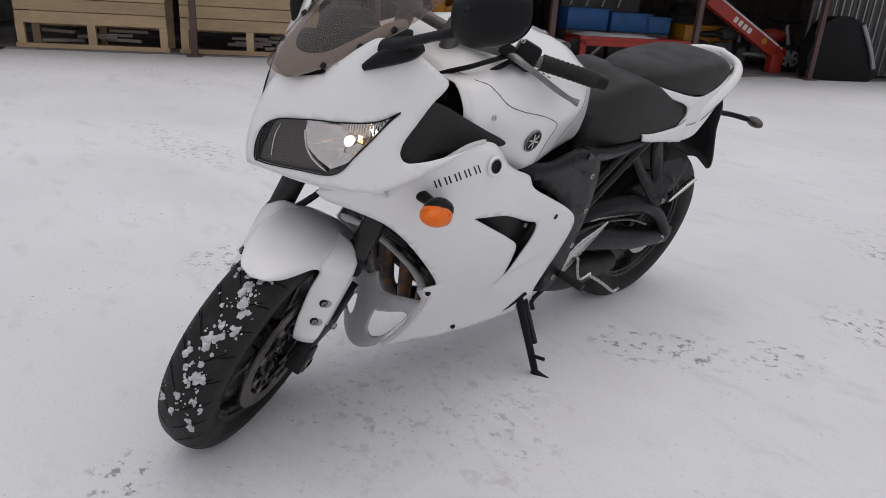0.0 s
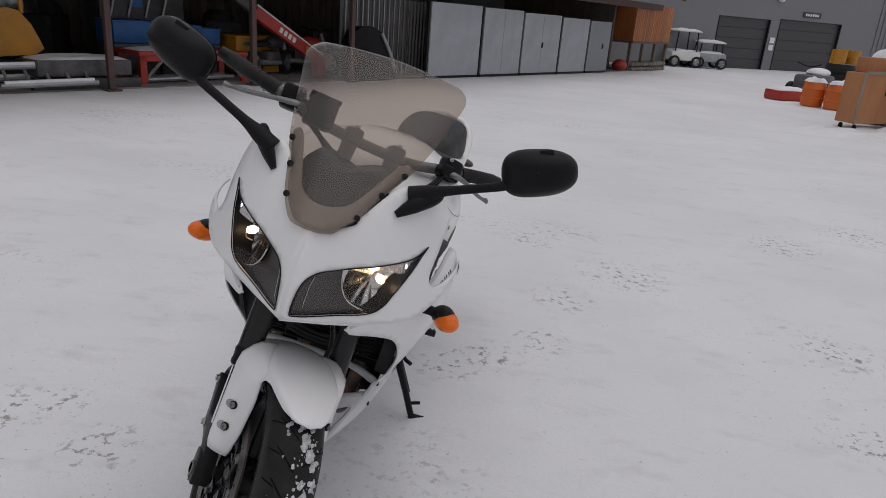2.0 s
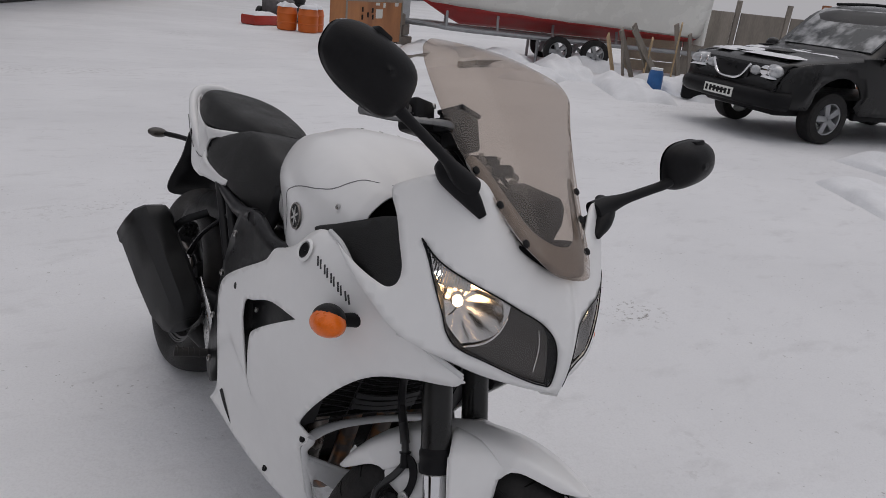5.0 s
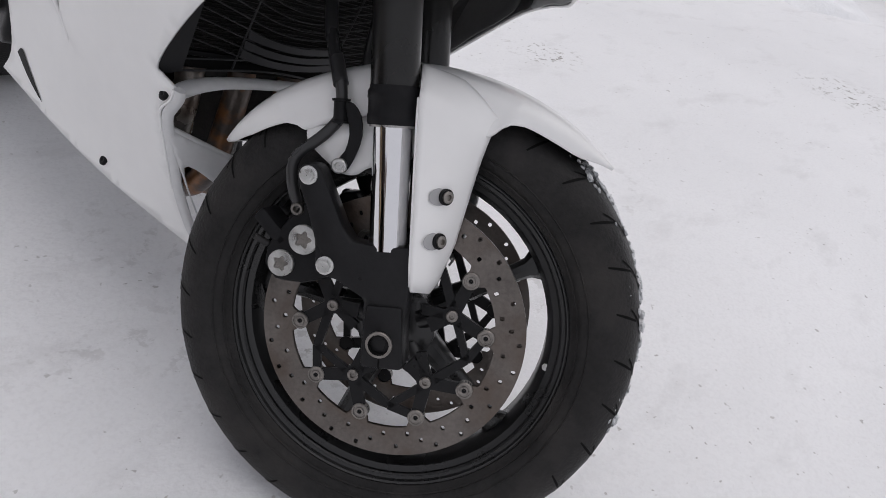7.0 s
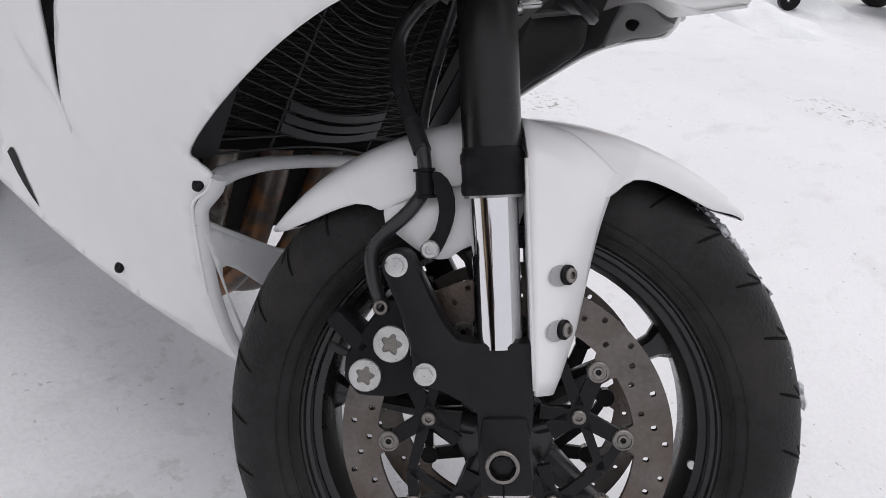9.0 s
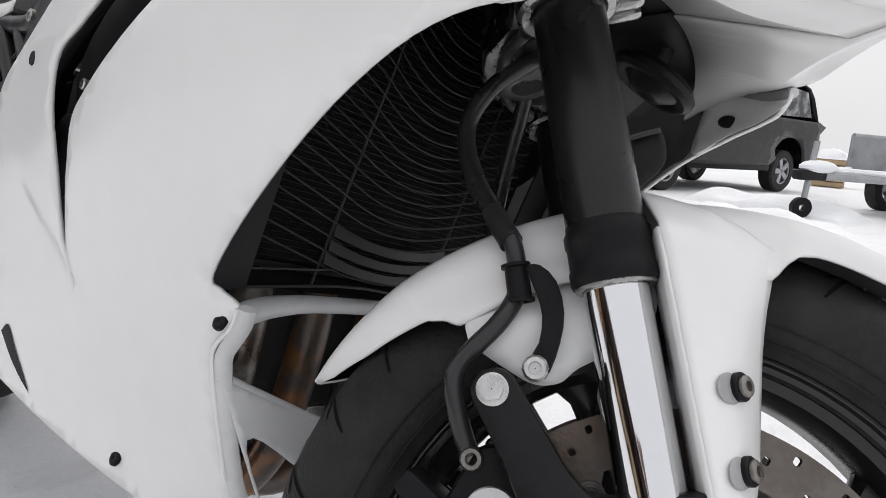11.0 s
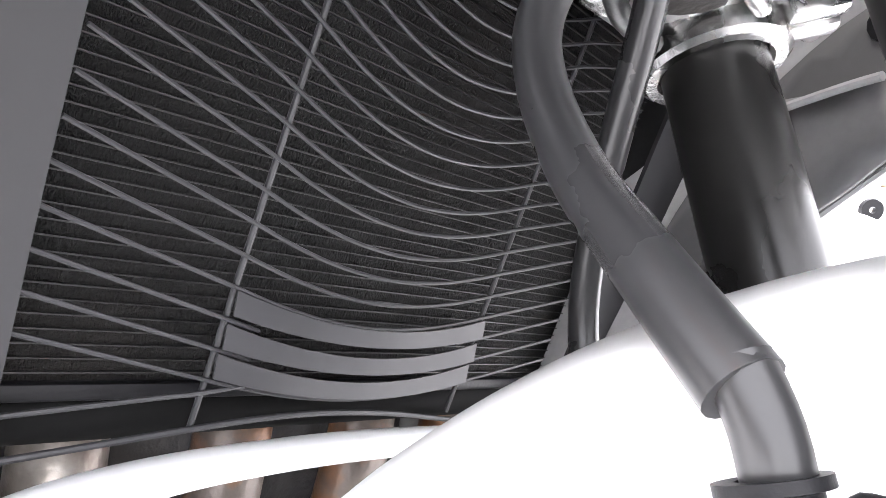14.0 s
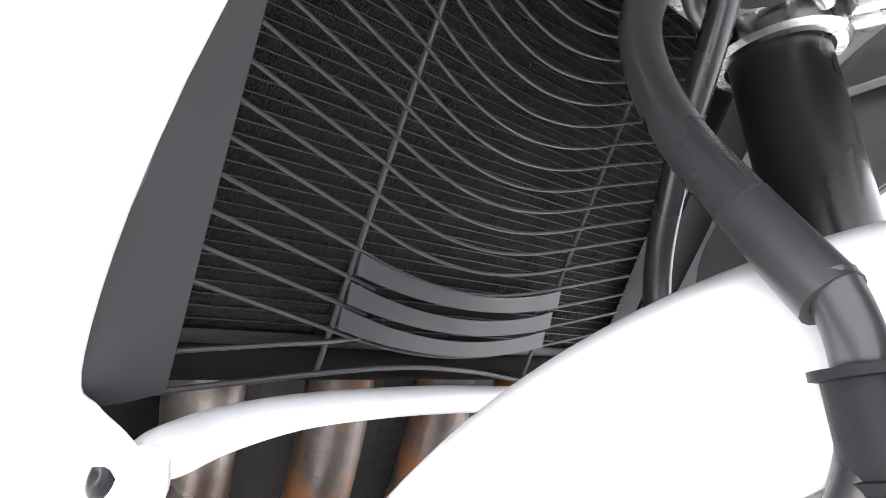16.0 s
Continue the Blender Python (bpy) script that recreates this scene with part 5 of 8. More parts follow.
def wire_points(z):
    """One bowed wire of the guard by its height at the rods: straight and rising outward, hanging low between the rods."""
    sag = 0.0140 + 0.0035 * (z - 0.56) / 0.06
    rise = 0.0190 + 0.0052 * (z - 0.505) / 0.085
    pts = [(1.96, z + rise), (1.45, z + rise * 0.47), (1.05, z + rise * 0.05)]
    pts += [(u, z - sag * (1 - abs(u)**1.9) - 0.0012 * (1 - u)) for u in (0.8, 0.55, 0.3, 0.0, -0.3, -0.55, -0.8)]
    pts += [(-1.05, z - 0.0026 + rise * 0.04), (-1.45, z - 0.0026 + rise * 0.40), (-1.96, z - 0.0026 + rise * 0.86)]
    return [(GX + GW * u, RADY(zz) + 0.006, zz) for u, zz in pts]


for k in range(21):
    pts = wire_points(0.505 + 0.01422 * k)
    if k in (1, 2):
        part("guard_wire", tube(pts[:4], 0.00105, 6, 3), WIRE, guard)
        part("guard_wire", tube(pts[-4:], 0.00105, 6, 3), WIRE, guard)
    else:
        part("guard_wire", tube(pts, 0.00105, 6, 3), WIRE, guard)
for z in (0.5467, 0.5315, 0.5178):
    us = np.linspace(-1, 1, 17)
    low = [-0.0122 * (1 - abs(u)**2) - 0.0016 * (1 - u) for u in us]
    part("guard_slat", grid([[(GX + GW * u, RADY(z) + 0.0075, z + d) for u, d in zip(us, low)], [(GX + GW * u, RADY(z) + 0.0075, z - 0.0112 + 0.0022 * (1 - u * u) + d) for u, d in zip(us, low)]]), WIRE, guard, "flat grey slat", thick=0.0012, smooth=False)
part("guard_edge", tube([(x, RADY(z) + 0.006, z) for x, z in ((0.185, 0.472), (0.140, 0.477), (0.097, 0.4818), (0.059, 0.4851), (0.0226, 0.486), (-0.021, 0.4837), (-0.053, 0.480), (-0.10, 0.474), (-0.165, 0.468))], 0.0016, 8, 4), WIRE, guard)
part("guard_edge", tube([(x, RADY(z) + 0.006, z) for x, z in ((0.184, 0.4908), (0.122, 0.4968), (0.098, 0.4990), (0.078, 0.5022))], 0.0012, 8, 4), WIRE, guard)
for s in (1, -1):
    plate = sheet([(0.177, 0.475, 1), (0.205, 0.470), (0.214, 0.49), (0.232, 0.56), (0.244, 0.64), (0.250, 0.74), (0.19, 0.80, 1), (0.186, 0.70), (0.182, 0.58)], lambda u, v: Vector((s * u, RADY(v) + 0.010 - 0.05 * (u - 0.18), v)), 0.02, flip=s < 0)
    part("radiator_shield", plate, SHIELD, bike, "flat dark radiator side shield", thick=0.003, smooth=False)

# -- engine and exhaust --
engine = part("crankcase", box((0, -0.74, 0.46), (0.36, 0.40, 0.32), None, 0.04), MATT, bike, "dark engine crankcase")
part("cylinder_block", box((0, -0.62, 0.64), (0.34, 0.26, 0.20), Euler((0.5, 0, 0)).to_matrix(), 0.03), MATT, bike, "dark cylinder block")
part("oil_sump", box((0, -0.80, 0.27), (0.26, 0.32, 0.12), None, 0.03), MATT, bike)
for s in (1, -1):
    part("engine_cover", turned([(s * 0.15, 0.10), (s * 0.18, 0.095), (s * 0.188, 0.08), (s * 0.19, 0.0003)], 32, closed=False), SATIN, engine).matrix_local = Matrix.Translation((0, -0.78, 0.42))
for i, x in enumerate((0.135, 0.048, -0.045, -0.13)):
    p = part("exhaust_header", tube([(x, -0.55, 0.60), (x, -0.495, 0.555), (x, -0.470, 0.48), (x * 0.95, -0.475, 0.38), (x * 0.85, -0.50, 0.28), (x * 0.6, -0.58, 0.21), (x * 0.4, -0.75, 0.18)], 0.0205, 18), PALEPIPE if i == 0 else RUST, bike, "pale scorched exhaust header pipe" if i == 0 else "rust-brown heat-stained exhaust header pipe")
    part("header_clamp", tube([(x, -0.473, 0.505), (x, -0.4705, 0.492)], 0.0235, 18, 1), STEEL, p)
link = part("exhaust_pipe", tube([(0.04, -0.75, 0.18), (0.05, -0.95, 0.20), (0.09, -1.08, 0.26), (0.19, -1.14, 0.35)], 0.026, 16), MATT, bike)
def muffler_bm():
    a, b = Vector((0.222, -1.13, 0.365)), Vector((0.314, -1.40, 0.592))
    d = (b - a).normalized()
    side_v = Vector((1, 0.2, 0)).normalized()
    side_v = (side_v - d * side_v.dot(d)).normalized()
    up = side_v.cross(d)
    rows = []
    for t, k in ((0, 0.55), (0.04, 0.75), (0.2, 0.95), (0.5, 1.0), (0.86, 1.0), (0.88, 1.06), (0.97, 1.04), (1.0, 0.9), (1.0, 0.5)):
        c = a + (b - a) * t
        rows.append([c + k * (x * side_v + y * up) for x, y in ((0.030, 0.085), (0.056, 0.060), (0.060, 0.0), (0.056, -0.055), (0.030, -0.080), (-0.030, -0.080), (-0.056, -0.055), (-0.060, 0.0), (-0.056, 0.060), (-0.030, 0.085))])
    return grid(rows, close_v=True, caps=True)
muffler = part("muffler", muffler_bm(), MUFF, bike, "stubby dark exhaust silencer on the right side")
part("muffler_strap", tube([(0.24, -1.36, 0.56), (0.22, -1.32, 0.62), (0.16, -1.30, 0.66)], 0.012, 10, flat=0.5), SATIN, muffler)

# -- tank --
from mathutils import bvhtree


def tank_bm():
    secs = [(-0.366, 0.108, 1.008, 0.214, 0.957, 0.212, 0.900), (-0.378, 0.117, 1.018, 0.224, 0.954, 0.221, 0.888), (-0.40, 0.13, 1.025, 0.235, 0.950, 0.23, 0.86), (-0.50, 0.14, 1.055, 0.252, 0.955, 0.236, 0.82), (-0.60, 0.14, 1.072, 0.250, 0.950, 0.228, 0.79), (-0.70, 0.13, 1.070, 0.232, 0.945, 0.19, 0.78), (-0.80, 0.12, 1.05, 0.20, 0.930, 0.15, 0.78), (-0.89, 0.095, 1.010, 0.150, 0.905, 0.12, 0.78), (-0.955, 0.06, 0.955, 0.11, 0.87, 0.10, 0.78)]
    rows = []
    for s in np.array(spline(secs, 5)):
        y, a, za, b, zb, c, zc = s
        half = spline([(0, za), (a * 0.6, za - 0.004), (a, za - 0.022), ((a + b) / 2 + 0.012, (za + zb) / 2 + 0.012), (b, zb), (b * 0.5 + c * 0.5 + 0.004, (zb + zc) / 2), (c, zc), (c * 0.6, zc - 0.02)], 4)
        rows.append([(-p[0], y, p[1]) for p in reversed(half[1:])] + [(p[0], y, p[1]) for p in half])
    return grid(rows)
tank_skin = tank_bm()
tank_skin.normal_update()
tank_tree = bvhtree.BVHTree.FromBMesh(tank_skin)
tank = part("fuel_tank", tank_skin, WHITE, bike, "white fuel tank", thick=0.004)


part("airbox", box((0, -0.47, 0.93), (0.36, 0.16, 0.10), None, 0.02), BLACK, bike, "black airbox front under the tank cover")


def on_tank(s, y, z, out=0.0):
    """The place on the tank's flank at a length and height."""
    hit = tank_tree.ray_cast(Vector((s * 0.6, y, z)), Vector((-s, 0, 0)))
    if not hit[0]:
        return Vector((s * 0.2, y, z))
    away = hit[1] if hit[1].x * s > 0 else -hit[1]
    return hit[0] + away * out



cap = part("filler_cap", turned([(0, 0.060), (0.006, 0.058), (0.007, 0.045), (0.004, 0.042), (0.007, 0.038), (0.008, 0.0003)], 36, "z", closed=False), STEEL, tank, "round metal filler cap")
cap.matrix_local = Matrix.Translation((0, -0.745, 1.060)) @ Matrix.Rotation(radians(8), 4, "X")
for k in range(6):
    part("cap_bolt", hexbolt((0.051 * math.cos(k * 1.047), 0.051 * math.sin(k * 1.047), 0.006), (0, 0, 1), 0.004, 0.003), BOLT, cap)
for s in (1, -1):
    e = part("tank_emblem", turned([(0, 0.029), (0.003, 0.028), (0.003, 0.0255), (0.0015, 0.025), (0.0015, 0.0003)], 32, closed=False), BOBBIN, tank, "round dark tank emblem with a bright rim")
    fore, aft = on_tank(s, -0.55, 0.877), on_tank(s, -0.61, 0.877)
    below, above = on_tank(s, -0.58, 0.852), on_tank(s, -0.58, 0.902)
    out = (fore - aft).cross(above - below).normalized()
    out = out if out.x * s > 0 else -out
    e.matrix_local = Matrix.Translation(on_tank(s, -0.58, 0.877) + out * 0.006) @ Vector((1, 0, 0)).rotation_difference(out).to_matrix().to_4x4()
    part("emblem_face", turned([(0.0018, 0.0245), (0.0022, 0.0003)], 32, closed=False), BLACK, e)
    for k in range(3):
        part("emblem_bar", moved(box((0.003, 0, 0), (0.0015, 0.004, 0.040)), Matrix.Rotation(radians(60 * k), 4, "X")), BOLT, e)
    screw = on_tank(s, -0.432, 0.944, 0.001)
    part("tank_screw", hexbolt(screw + Vector((s * 0.004, 0, 0)), (s, 0, 0.2), 0.006, 0.003), BOLT, tank)
    for line in ([(-0.640, 0.800), (-0.668, 0.860), (-0.678, 0.888), (-0.668, 0.907), (-0.632, 0.924), (-0.579, 0.941), (-0.50, 0.958), (-0.468, 0.970), (-0.449, 0.988), (-0.430, 1.002), (-0.395, 1.004)], [(-0.815, 0.960), (-0.800, 0.920), (-0.775, 0.87), (-0.750, 0.825)]):
        part("panel_gap", tube([on_tank(s, y, z, 0.0040) for y, z in [tuple(q) for q in spline(line, 4)]], 0.0012, 6, 1), GAPGREY, tank)
    part("frame_plate", sheet([(-0.58, 0.80), (-0.72, 0.785), (-0.86, 0.80), (-0.96, 0.76), (-1.00, 0.62), (-0.985, 0.45), (-0.95, 0.34), (-0.87, 0.33), (-0.86, 0.48), (-0.86, 0.60), (-0.78, 0.68), (-0.64, 0.75)], lambda u, v: Vector((s * (0.235 - 0.10 * max(0, -u - 0.70)), u, v)), 0.04, flip=s < 0), SATIN, bike, "black aluminium frame plate", thick=0.02)
    for yy, zz in ((-0.92, 0.72), (-0.955, 0.60), (-0.95, 0.48), (-0.90, 0.38)):
        part("frame_bolt", hexbolt((s * (0.246 - 0.10 * max(0, -yy - 0.70)), yy, zz), (s, 0, 0), 0.009, 0.006), STEEL, bike)
    part("frame_rail", tube([(s * 0.20, -0.88, 0.78), (s * 0.16, -1.10, 0.74), (s * 0.13, -1.40, 0.77), (s * 0.09, -1.66, 0.80)], [0.022, 0.018, 0.016, 0.014], 12), SATIN, bike)
    part("frame_rail", tube([(s * 0.165, -0.99, 0.52), (s * 0.158, -1.09, 0.595), (s * 0.150, -1.27, 0.742), (s * 0.125, -1.38, 0.765)], 0.014, 12), SATIN, bike)
    part("frame_rail", tube([(s * 0.178, -0.96, 0.585), (s * 0.166, -1.055, 0.655), (s * 0.155, -1.16, 0.728), (s * 0.135, -1.24, 0.765)], 0.014, 12), SATIN, bike)
    part("under_seat_panel", sheet([(-0.95, 0.84), (-0.97, 0.70), (-1.12, 0.70), (-1.34, 0.745), (-1.36, 0.78), (-1.15, 0.80)], lambda u, v: Vector((s * (0.110 + 0.05 * (0.84 - v)), u, v)), 0.05, flip=s < 0), BLACK, bike, thick=0.006)

# -- seats and tail --
def loft(secs, n=5, m=4, closed=True):
    """Sections (y, half width, top, edge height, bottom) into a cushion."""
    rows = []
    for y, w, zt, ze, zb in np.array(spline(secs, n)):
        half = spline([(0, zt), (w * 0.55, zt - 0.004), (w * 0.88, zt - 0.018), (w, ze), (w * 0.97, zb), (0.0, zb)], m)
        rows.append([(-p[0], y, p[1]) for p in reversed(half[1:-1])] + [(p[0], y, p[1]) for p in half])
    return grid(rows, close_v=True, caps=True)
part("rider_seat", loft([(-0.90, 0.075, 0.945, 0.90, 0.79), (-0.98, 0.100, 0.912, 0.86, 0.745), (-1.06, 0.128, 0.918, 0.82, 0.742), (-1.14, 0.145, 0.944, 0.82, 0.752), (-1.22, 0.150, 0.946, 0.835, 0.760), (-1.31, 0.150, 0.924, 0.845, 0.770), (-1.40, 0.147, 0.904, 0.85, 0.778), (-1.455, 0.135, 0.884, 0.85, 0.792), (-1.485, 0.100, 0.866, 0.845, 0.81)]), VINYL, bike, "black vinyl rider seat")
part("pillion_seat", loft([(-1.195, 0.030, 0.950, 0.940, 0.925), (-1.24, 0.072, 0.964, 0.938, 0.916), (-1.32, 0.108, 0.973, 0.932, 0.904), (-1.43, 0.130, 0.981, 0.928, 0.891), (-1.55, 0.133, 0.992, 0.930, 0.880), (-1.66, 0.122, 0.994, 0.935, 0.882), (-1.75, 0.098, 0.983, 0.938, 0.902), (-1.81, 0.062, 0.962, 0.938, 0.918), (-1.835, 0.03, 0.948, 0.938, 0.926)]), VINYL, bike, "black vinyl pillion seat")


def tail_half(u, v):
    """Half width of the tail: the strip follows the pillion seat, the foot stands wider."""
    strip = float(np.interp(-u, [1.19, 1.24, 1.32, 1.42, 1.55, 1.66, 1.76, 1.83], [0.045, 0.084, 0.121, 0.142, 0.143, 0.132, 0.108, 0.075]))
    foot = float(np.interp(-u, [1.20, 1.45, 1.60, 1.72, 1.82], [0.156, 0.152, 0.138, 0.118, 0.080]))
    k = min(1.0, max(0.0, (0.90 - v) / 0.09))
    return strip + (foot - strip) * k * k * (3 - 2 * k)


TAIL = [(-1.44, 0.741), (-1.50, 0.731), (-1.59, 0.737), (-1.65, 0.772), (-1.71, 0.826), (-1.77, 0.880), (-1.81, 0.920), (-1.82, 0.943), (-1.79, 0.950), (-1.70, 0.925), (-1.60, 0.896), (-1.53, 0.883), (-1.45, 0.888), (-1.425, 0.880), (-1.455, 0.857), (-1.468, 0.825), (-1.44, 0.796)]
LIMB = ([(-1.215, 0.787), (-1.28, 0.783), (-1.37, 0.788), (-1.43, 0.797), (-1.465, 0.815)], [(-1.225, 0.767), (-1.28, 0.757), (-1.37, 0.748), (-1.44, 0.740), (-1.48, 0.735)])
STRIP = ([(-1.19, 0.942), (-1.25, 0.926), (-1.36, 0.906), (-1.44, 0.892), (-1.53, 0.884)], [(-1.195, 0.925), (-1.25, 0.907), (-1.34, 0.888), (-1.41, 0.872), (-1.46, 0.850)])
for s in (1, -1):
    tail = part("tail_panel", sheet(TAIL, lambda u, v: Vector((s * tail_half(u, v), u, v)), 0.014, flip=s < 0), WHITE, bike, "white tail panel", thick=0.006)
    for name, (top, foot) in (("tail_limb", LIMB), ("seat_strip", STRIP)):
        rows = []
        for k in (0.0, 0.25, 0.5, 0.75, 1.0):
            line = [(a[0] + (b[0] - a[0]) * k, a[1] + (b[1] - a[1]) * k) for a, b in zip(spline(top, 3), spline(foot, 3))]
            rows.append([Vector((s * (tail_half(u, v) + 0.003 + 0.010 * k * (1 - k)), u, v)) for u, v in line])
        part(name, grid(rows), WHITE, tail, thick=0.006)
    part("tail_fold", tube([Vector((s * (tail_half(u, v) + 0.002), u, v)) for u, v in ((-1.47, 0.790), (-1.53, 0.787), (-1.56, 0.790))], 0.0012, 6, 4), DECAL, tail)
    rail = part("grab_rail", tube([(s * 0.135, -1.555, 0.800), (s * 0.140, -1.600, 0.840), (s * 0.138, -1.680, 0.896), (s * 0.118, -1.765, 0.940), (s * 0.075, -1.825, 0.964), (s * 0.0, -1.850, 0.975)], [0.008, 0.013, 0.014, 0.014, 0.014, 0.014], 14, flat=1.3), WHITE, bike, "white grab rail")
    part("rail_gap", tube([(s * 0.151, -1.575, 0.800), (s * 0.155, -1.625, 0.842), (s * 0.150, -1.690, 0.885)], 0.0016, 8, 4), GAPGREY, rail)
part("tail_top", grid([[Vector((x * (0.115 - 0.05 * t * t), -1.36 - 0.48 * t, 0.870 + 0.085 * max(0, t - 0.55) / 0.45 + 0.006 * (1 - abs(x)))) for x in np.linspace(-1, 1, 7)] for t in np.linspace(0, 1, 10)]), WHITE, bike, thick=0.008)
part("tail_light", ball((0, -1.865, 0.905), (0.05, 0.022, 0.026), 20), mat("red_lens", (0.4, 0.02, 0.02), 0.2, 0, 0.1, 20, coat=0.5), bike, "red tail lamp")
plate = part("rear_mudguard", joined(sheet([(-0.075, 0.84), (0.075, 0.84), (0.085, 0.70), (0.095, 0.565), (0.03, 0.545), (-0.03, 0.565), (-0.095, 0.545), (-0.085, 0.70)], lambda u, v: Vector((u, -1.82 - 0.42 * (0.84 - v), v)), 0.05)), BLACK, bike, "black rear mudguard and plate holder", thick=0.012)
for s in (1, -1):
    ri = part("rear_indicator", moved(ball((0, 0, 0), (0.042, 0.026, 0.019), 20), Matrix.Translation((s * 0.125, -2.08, 0.738)) @ Matrix.Rotation(radians(s * 25), 4, "Z")), DARKLENS, bike, "small dark rear indicator")
    part("indicator_stalk", tube([(s * 0.03, -1.87, 0.76), (s * 0.06, -1.98, 0.752), (s * 0.10, -2.06, 0.742)], 0.010, 10), BLACK, ri)

# -- rear wheel, swingarm, stands, pegs --
part("rear_rim", moved(rim_bm(0.075, 0.216, 0.06, 5, 10), REAR), RIMBLACK, bike, "black rear rim")
part("rear_tyre", tyre_bm(0.312, 0.095, 0.214, REAR), RUBBER, bike, "wide rear tyre")
rd = part("rear_disc", moved(rotor_bm(0.085, 0.09, 0.1225, 0.005, 40), REAR), ROTOR, bike, smooth=False)
for s in (1, -1):
    part("swingarm", tube([(s * 0.10, -0.98, 0.42), (s * 0.125, -1.20, 0.40), (s * 0.135, -1.45, 0.345), (s * 0.13, -1.68, 0.312)], [0.045, 0.042, 0.036, 0.030], 14, flat=1.2), SATIN, bike, "black alloy swingarm")
part("sprocket", moved(turned([(-0.10, 0.092), (-0.094, 0.092), (-0.094, 0.06), (-0.10, 0.06)], 42), REAR), STEEL, bike)
part("chain", tube([(-0.098, -0.98, 0.45), (-0.098, -1.30, 0.44), (-0.098, -1.62, 0.405)], 0.009, 8), STEEL, bike, "steel drive chain")
part("chain_guard", tube([(-0.11, -1.10, 0.50), (-0.11, -1.35, 0.48), (-0.11, -1.60, 0.43)], [0.012, 0.016, 0.010], 10, flat=2.0), BLACK, bike)
part("rear_hugger", grid([[Vector((0.105 * x, y + 0.03 * abs(x)**3, z - 0.085 * abs(x)**4)) for x in np.linspace(-1, 1, 13)] for y, z in spline([(-1.20, 0.690), (-1.30, 0.712), (-1.40, 0.708), (-1.50, 0.688), (-1.60, 0.655), (-1.70, 0.606)], 3)]), BLACK, bike, "black rear wheel mudguard", thick=0.005)
part("hugger_skirt", sheet([(-1.42, 0.58), (-1.52, 0.625), (-1.64, 0.635), (-1.72, 0.60), (-1.70, 0.50), (-1.60, 0.46), (-1.46, 0.45), (-1.36, 0.46), (-1.33, 0.50)], lambda u, v: Vector((-0.104, u, v)), 0.03, flip=True), BLACK, bike, "black rear wheel hugger", thick=0.005)
part("swingarm_brace", tube([(-0.125, -1.02, 0.50), (-0.138, -1.22, 0.525), (-0.142, -1.42, 0.495), (-0.140, -1.57, 0.425), (-0.136, -1.67, 0.335)], [0.026, 0.025, 0.024, 0.024, 0.028], 14, flat=1.3), BLACK, bike, "curved black swingarm brace")
part("axle_block", prism([(-1.72, 0.275), (-1.60, 0.285), (-1.58, 0.33), (-1.62, 0.355), (-1.72, 0.345)], -0.150, -0.130, "x", 2, 0.004), MATT, bike)
part("axle_nut", hexbolt((-0.150, -1.645, 0.312), (-1, 0, 0), 0.018, 0.014), STEEL, bike)
part("pillion_hanger", sheet([(-1.13, 0.735), (-1.22, 0.70), (-1.33, 0.60), (-1.46, 0.50), (-1.53, 0.49), (-1.54, 0.52), (-1.48, 0.58), (-1.40, 0.70), (-1.36, 0.755), (-1.32, 0.75), (-1.36, 0.66), (-1.40, 0.60), (-1.30, 0.67), (-1.20, 0.75)], lambda u, v: Vector((-0.155 - 0.05 * (0.75 - v), u, v)), 0.03, flip=True), BLACK, bike, "black pillion footrest hanger", thick=0.010)
part("hanger_bolt", hexbolt((-0.175, -1.49, 0.515), (-1, 0, 0), 0.009, 0.008), STEEL, bike)
ppl = part("pillion_footrest", tube([(-0.178, -1.535, 0.505), (-0.182, -1.60, 0.55), (-0.186, -1.645, 0.582)], [0.008, 0.0125, 0.011], 12, flat=0.7), ALLOY, bike, "folded alloy pillion footrest")
for q in range(7):
    k = q / 6
    part("footrest_tooth", box((-0.180 - 0.004 * k, -1.572 - 0.06 * k, 0.548 + 0.043 * k), (0.010, 0.004, 0.006)), ALLOY, ppl)
part("brake_line", tube([(-0.15, -1.05, 0.44), (-0.155, -1.20, 0.47), (-0.16, -1.35, 0.455), (-0.15, -1.50, 0.40)], 0.005, 8), HOSE, bike)
part("shift_rod", tube([(-0.205, -1.04, 0.40), (-0.20, -1.10, 0.30), (-0.20, -1.16, 0.305)], 0.005, 8), ALLOY, bike)
part("lever_tip", tube([(-0.19, -1.17, 0.29), (-0.195, -1.28, 0.225), (-0.20, -1.36, 0.172), (-0.205, -1.385, 0.185)], [0.006, 0.006, 0.006, 0.005], 8), ALLOY, bike, "bright centre lever")
part("side_silencer", tube([(-0.10, -1.00, 0.27), (-0.11, -1.15, 0.25), (-0.11, -1.40, 0.245)], [0.05, 0.055, 0.04], 16), MATT, bike, "dark silencer under the swingarm")
part("engine_back", box((-0.02, -0.98, 0.52), (0.22, 0.24, 0.34)), BLACK, bike, "black rear of the engine cases")
part("shock", tube([(0, -1.02, 0.40), (0, -1.08, 0.66)], 0.035, 14, 1), MATT, bike)
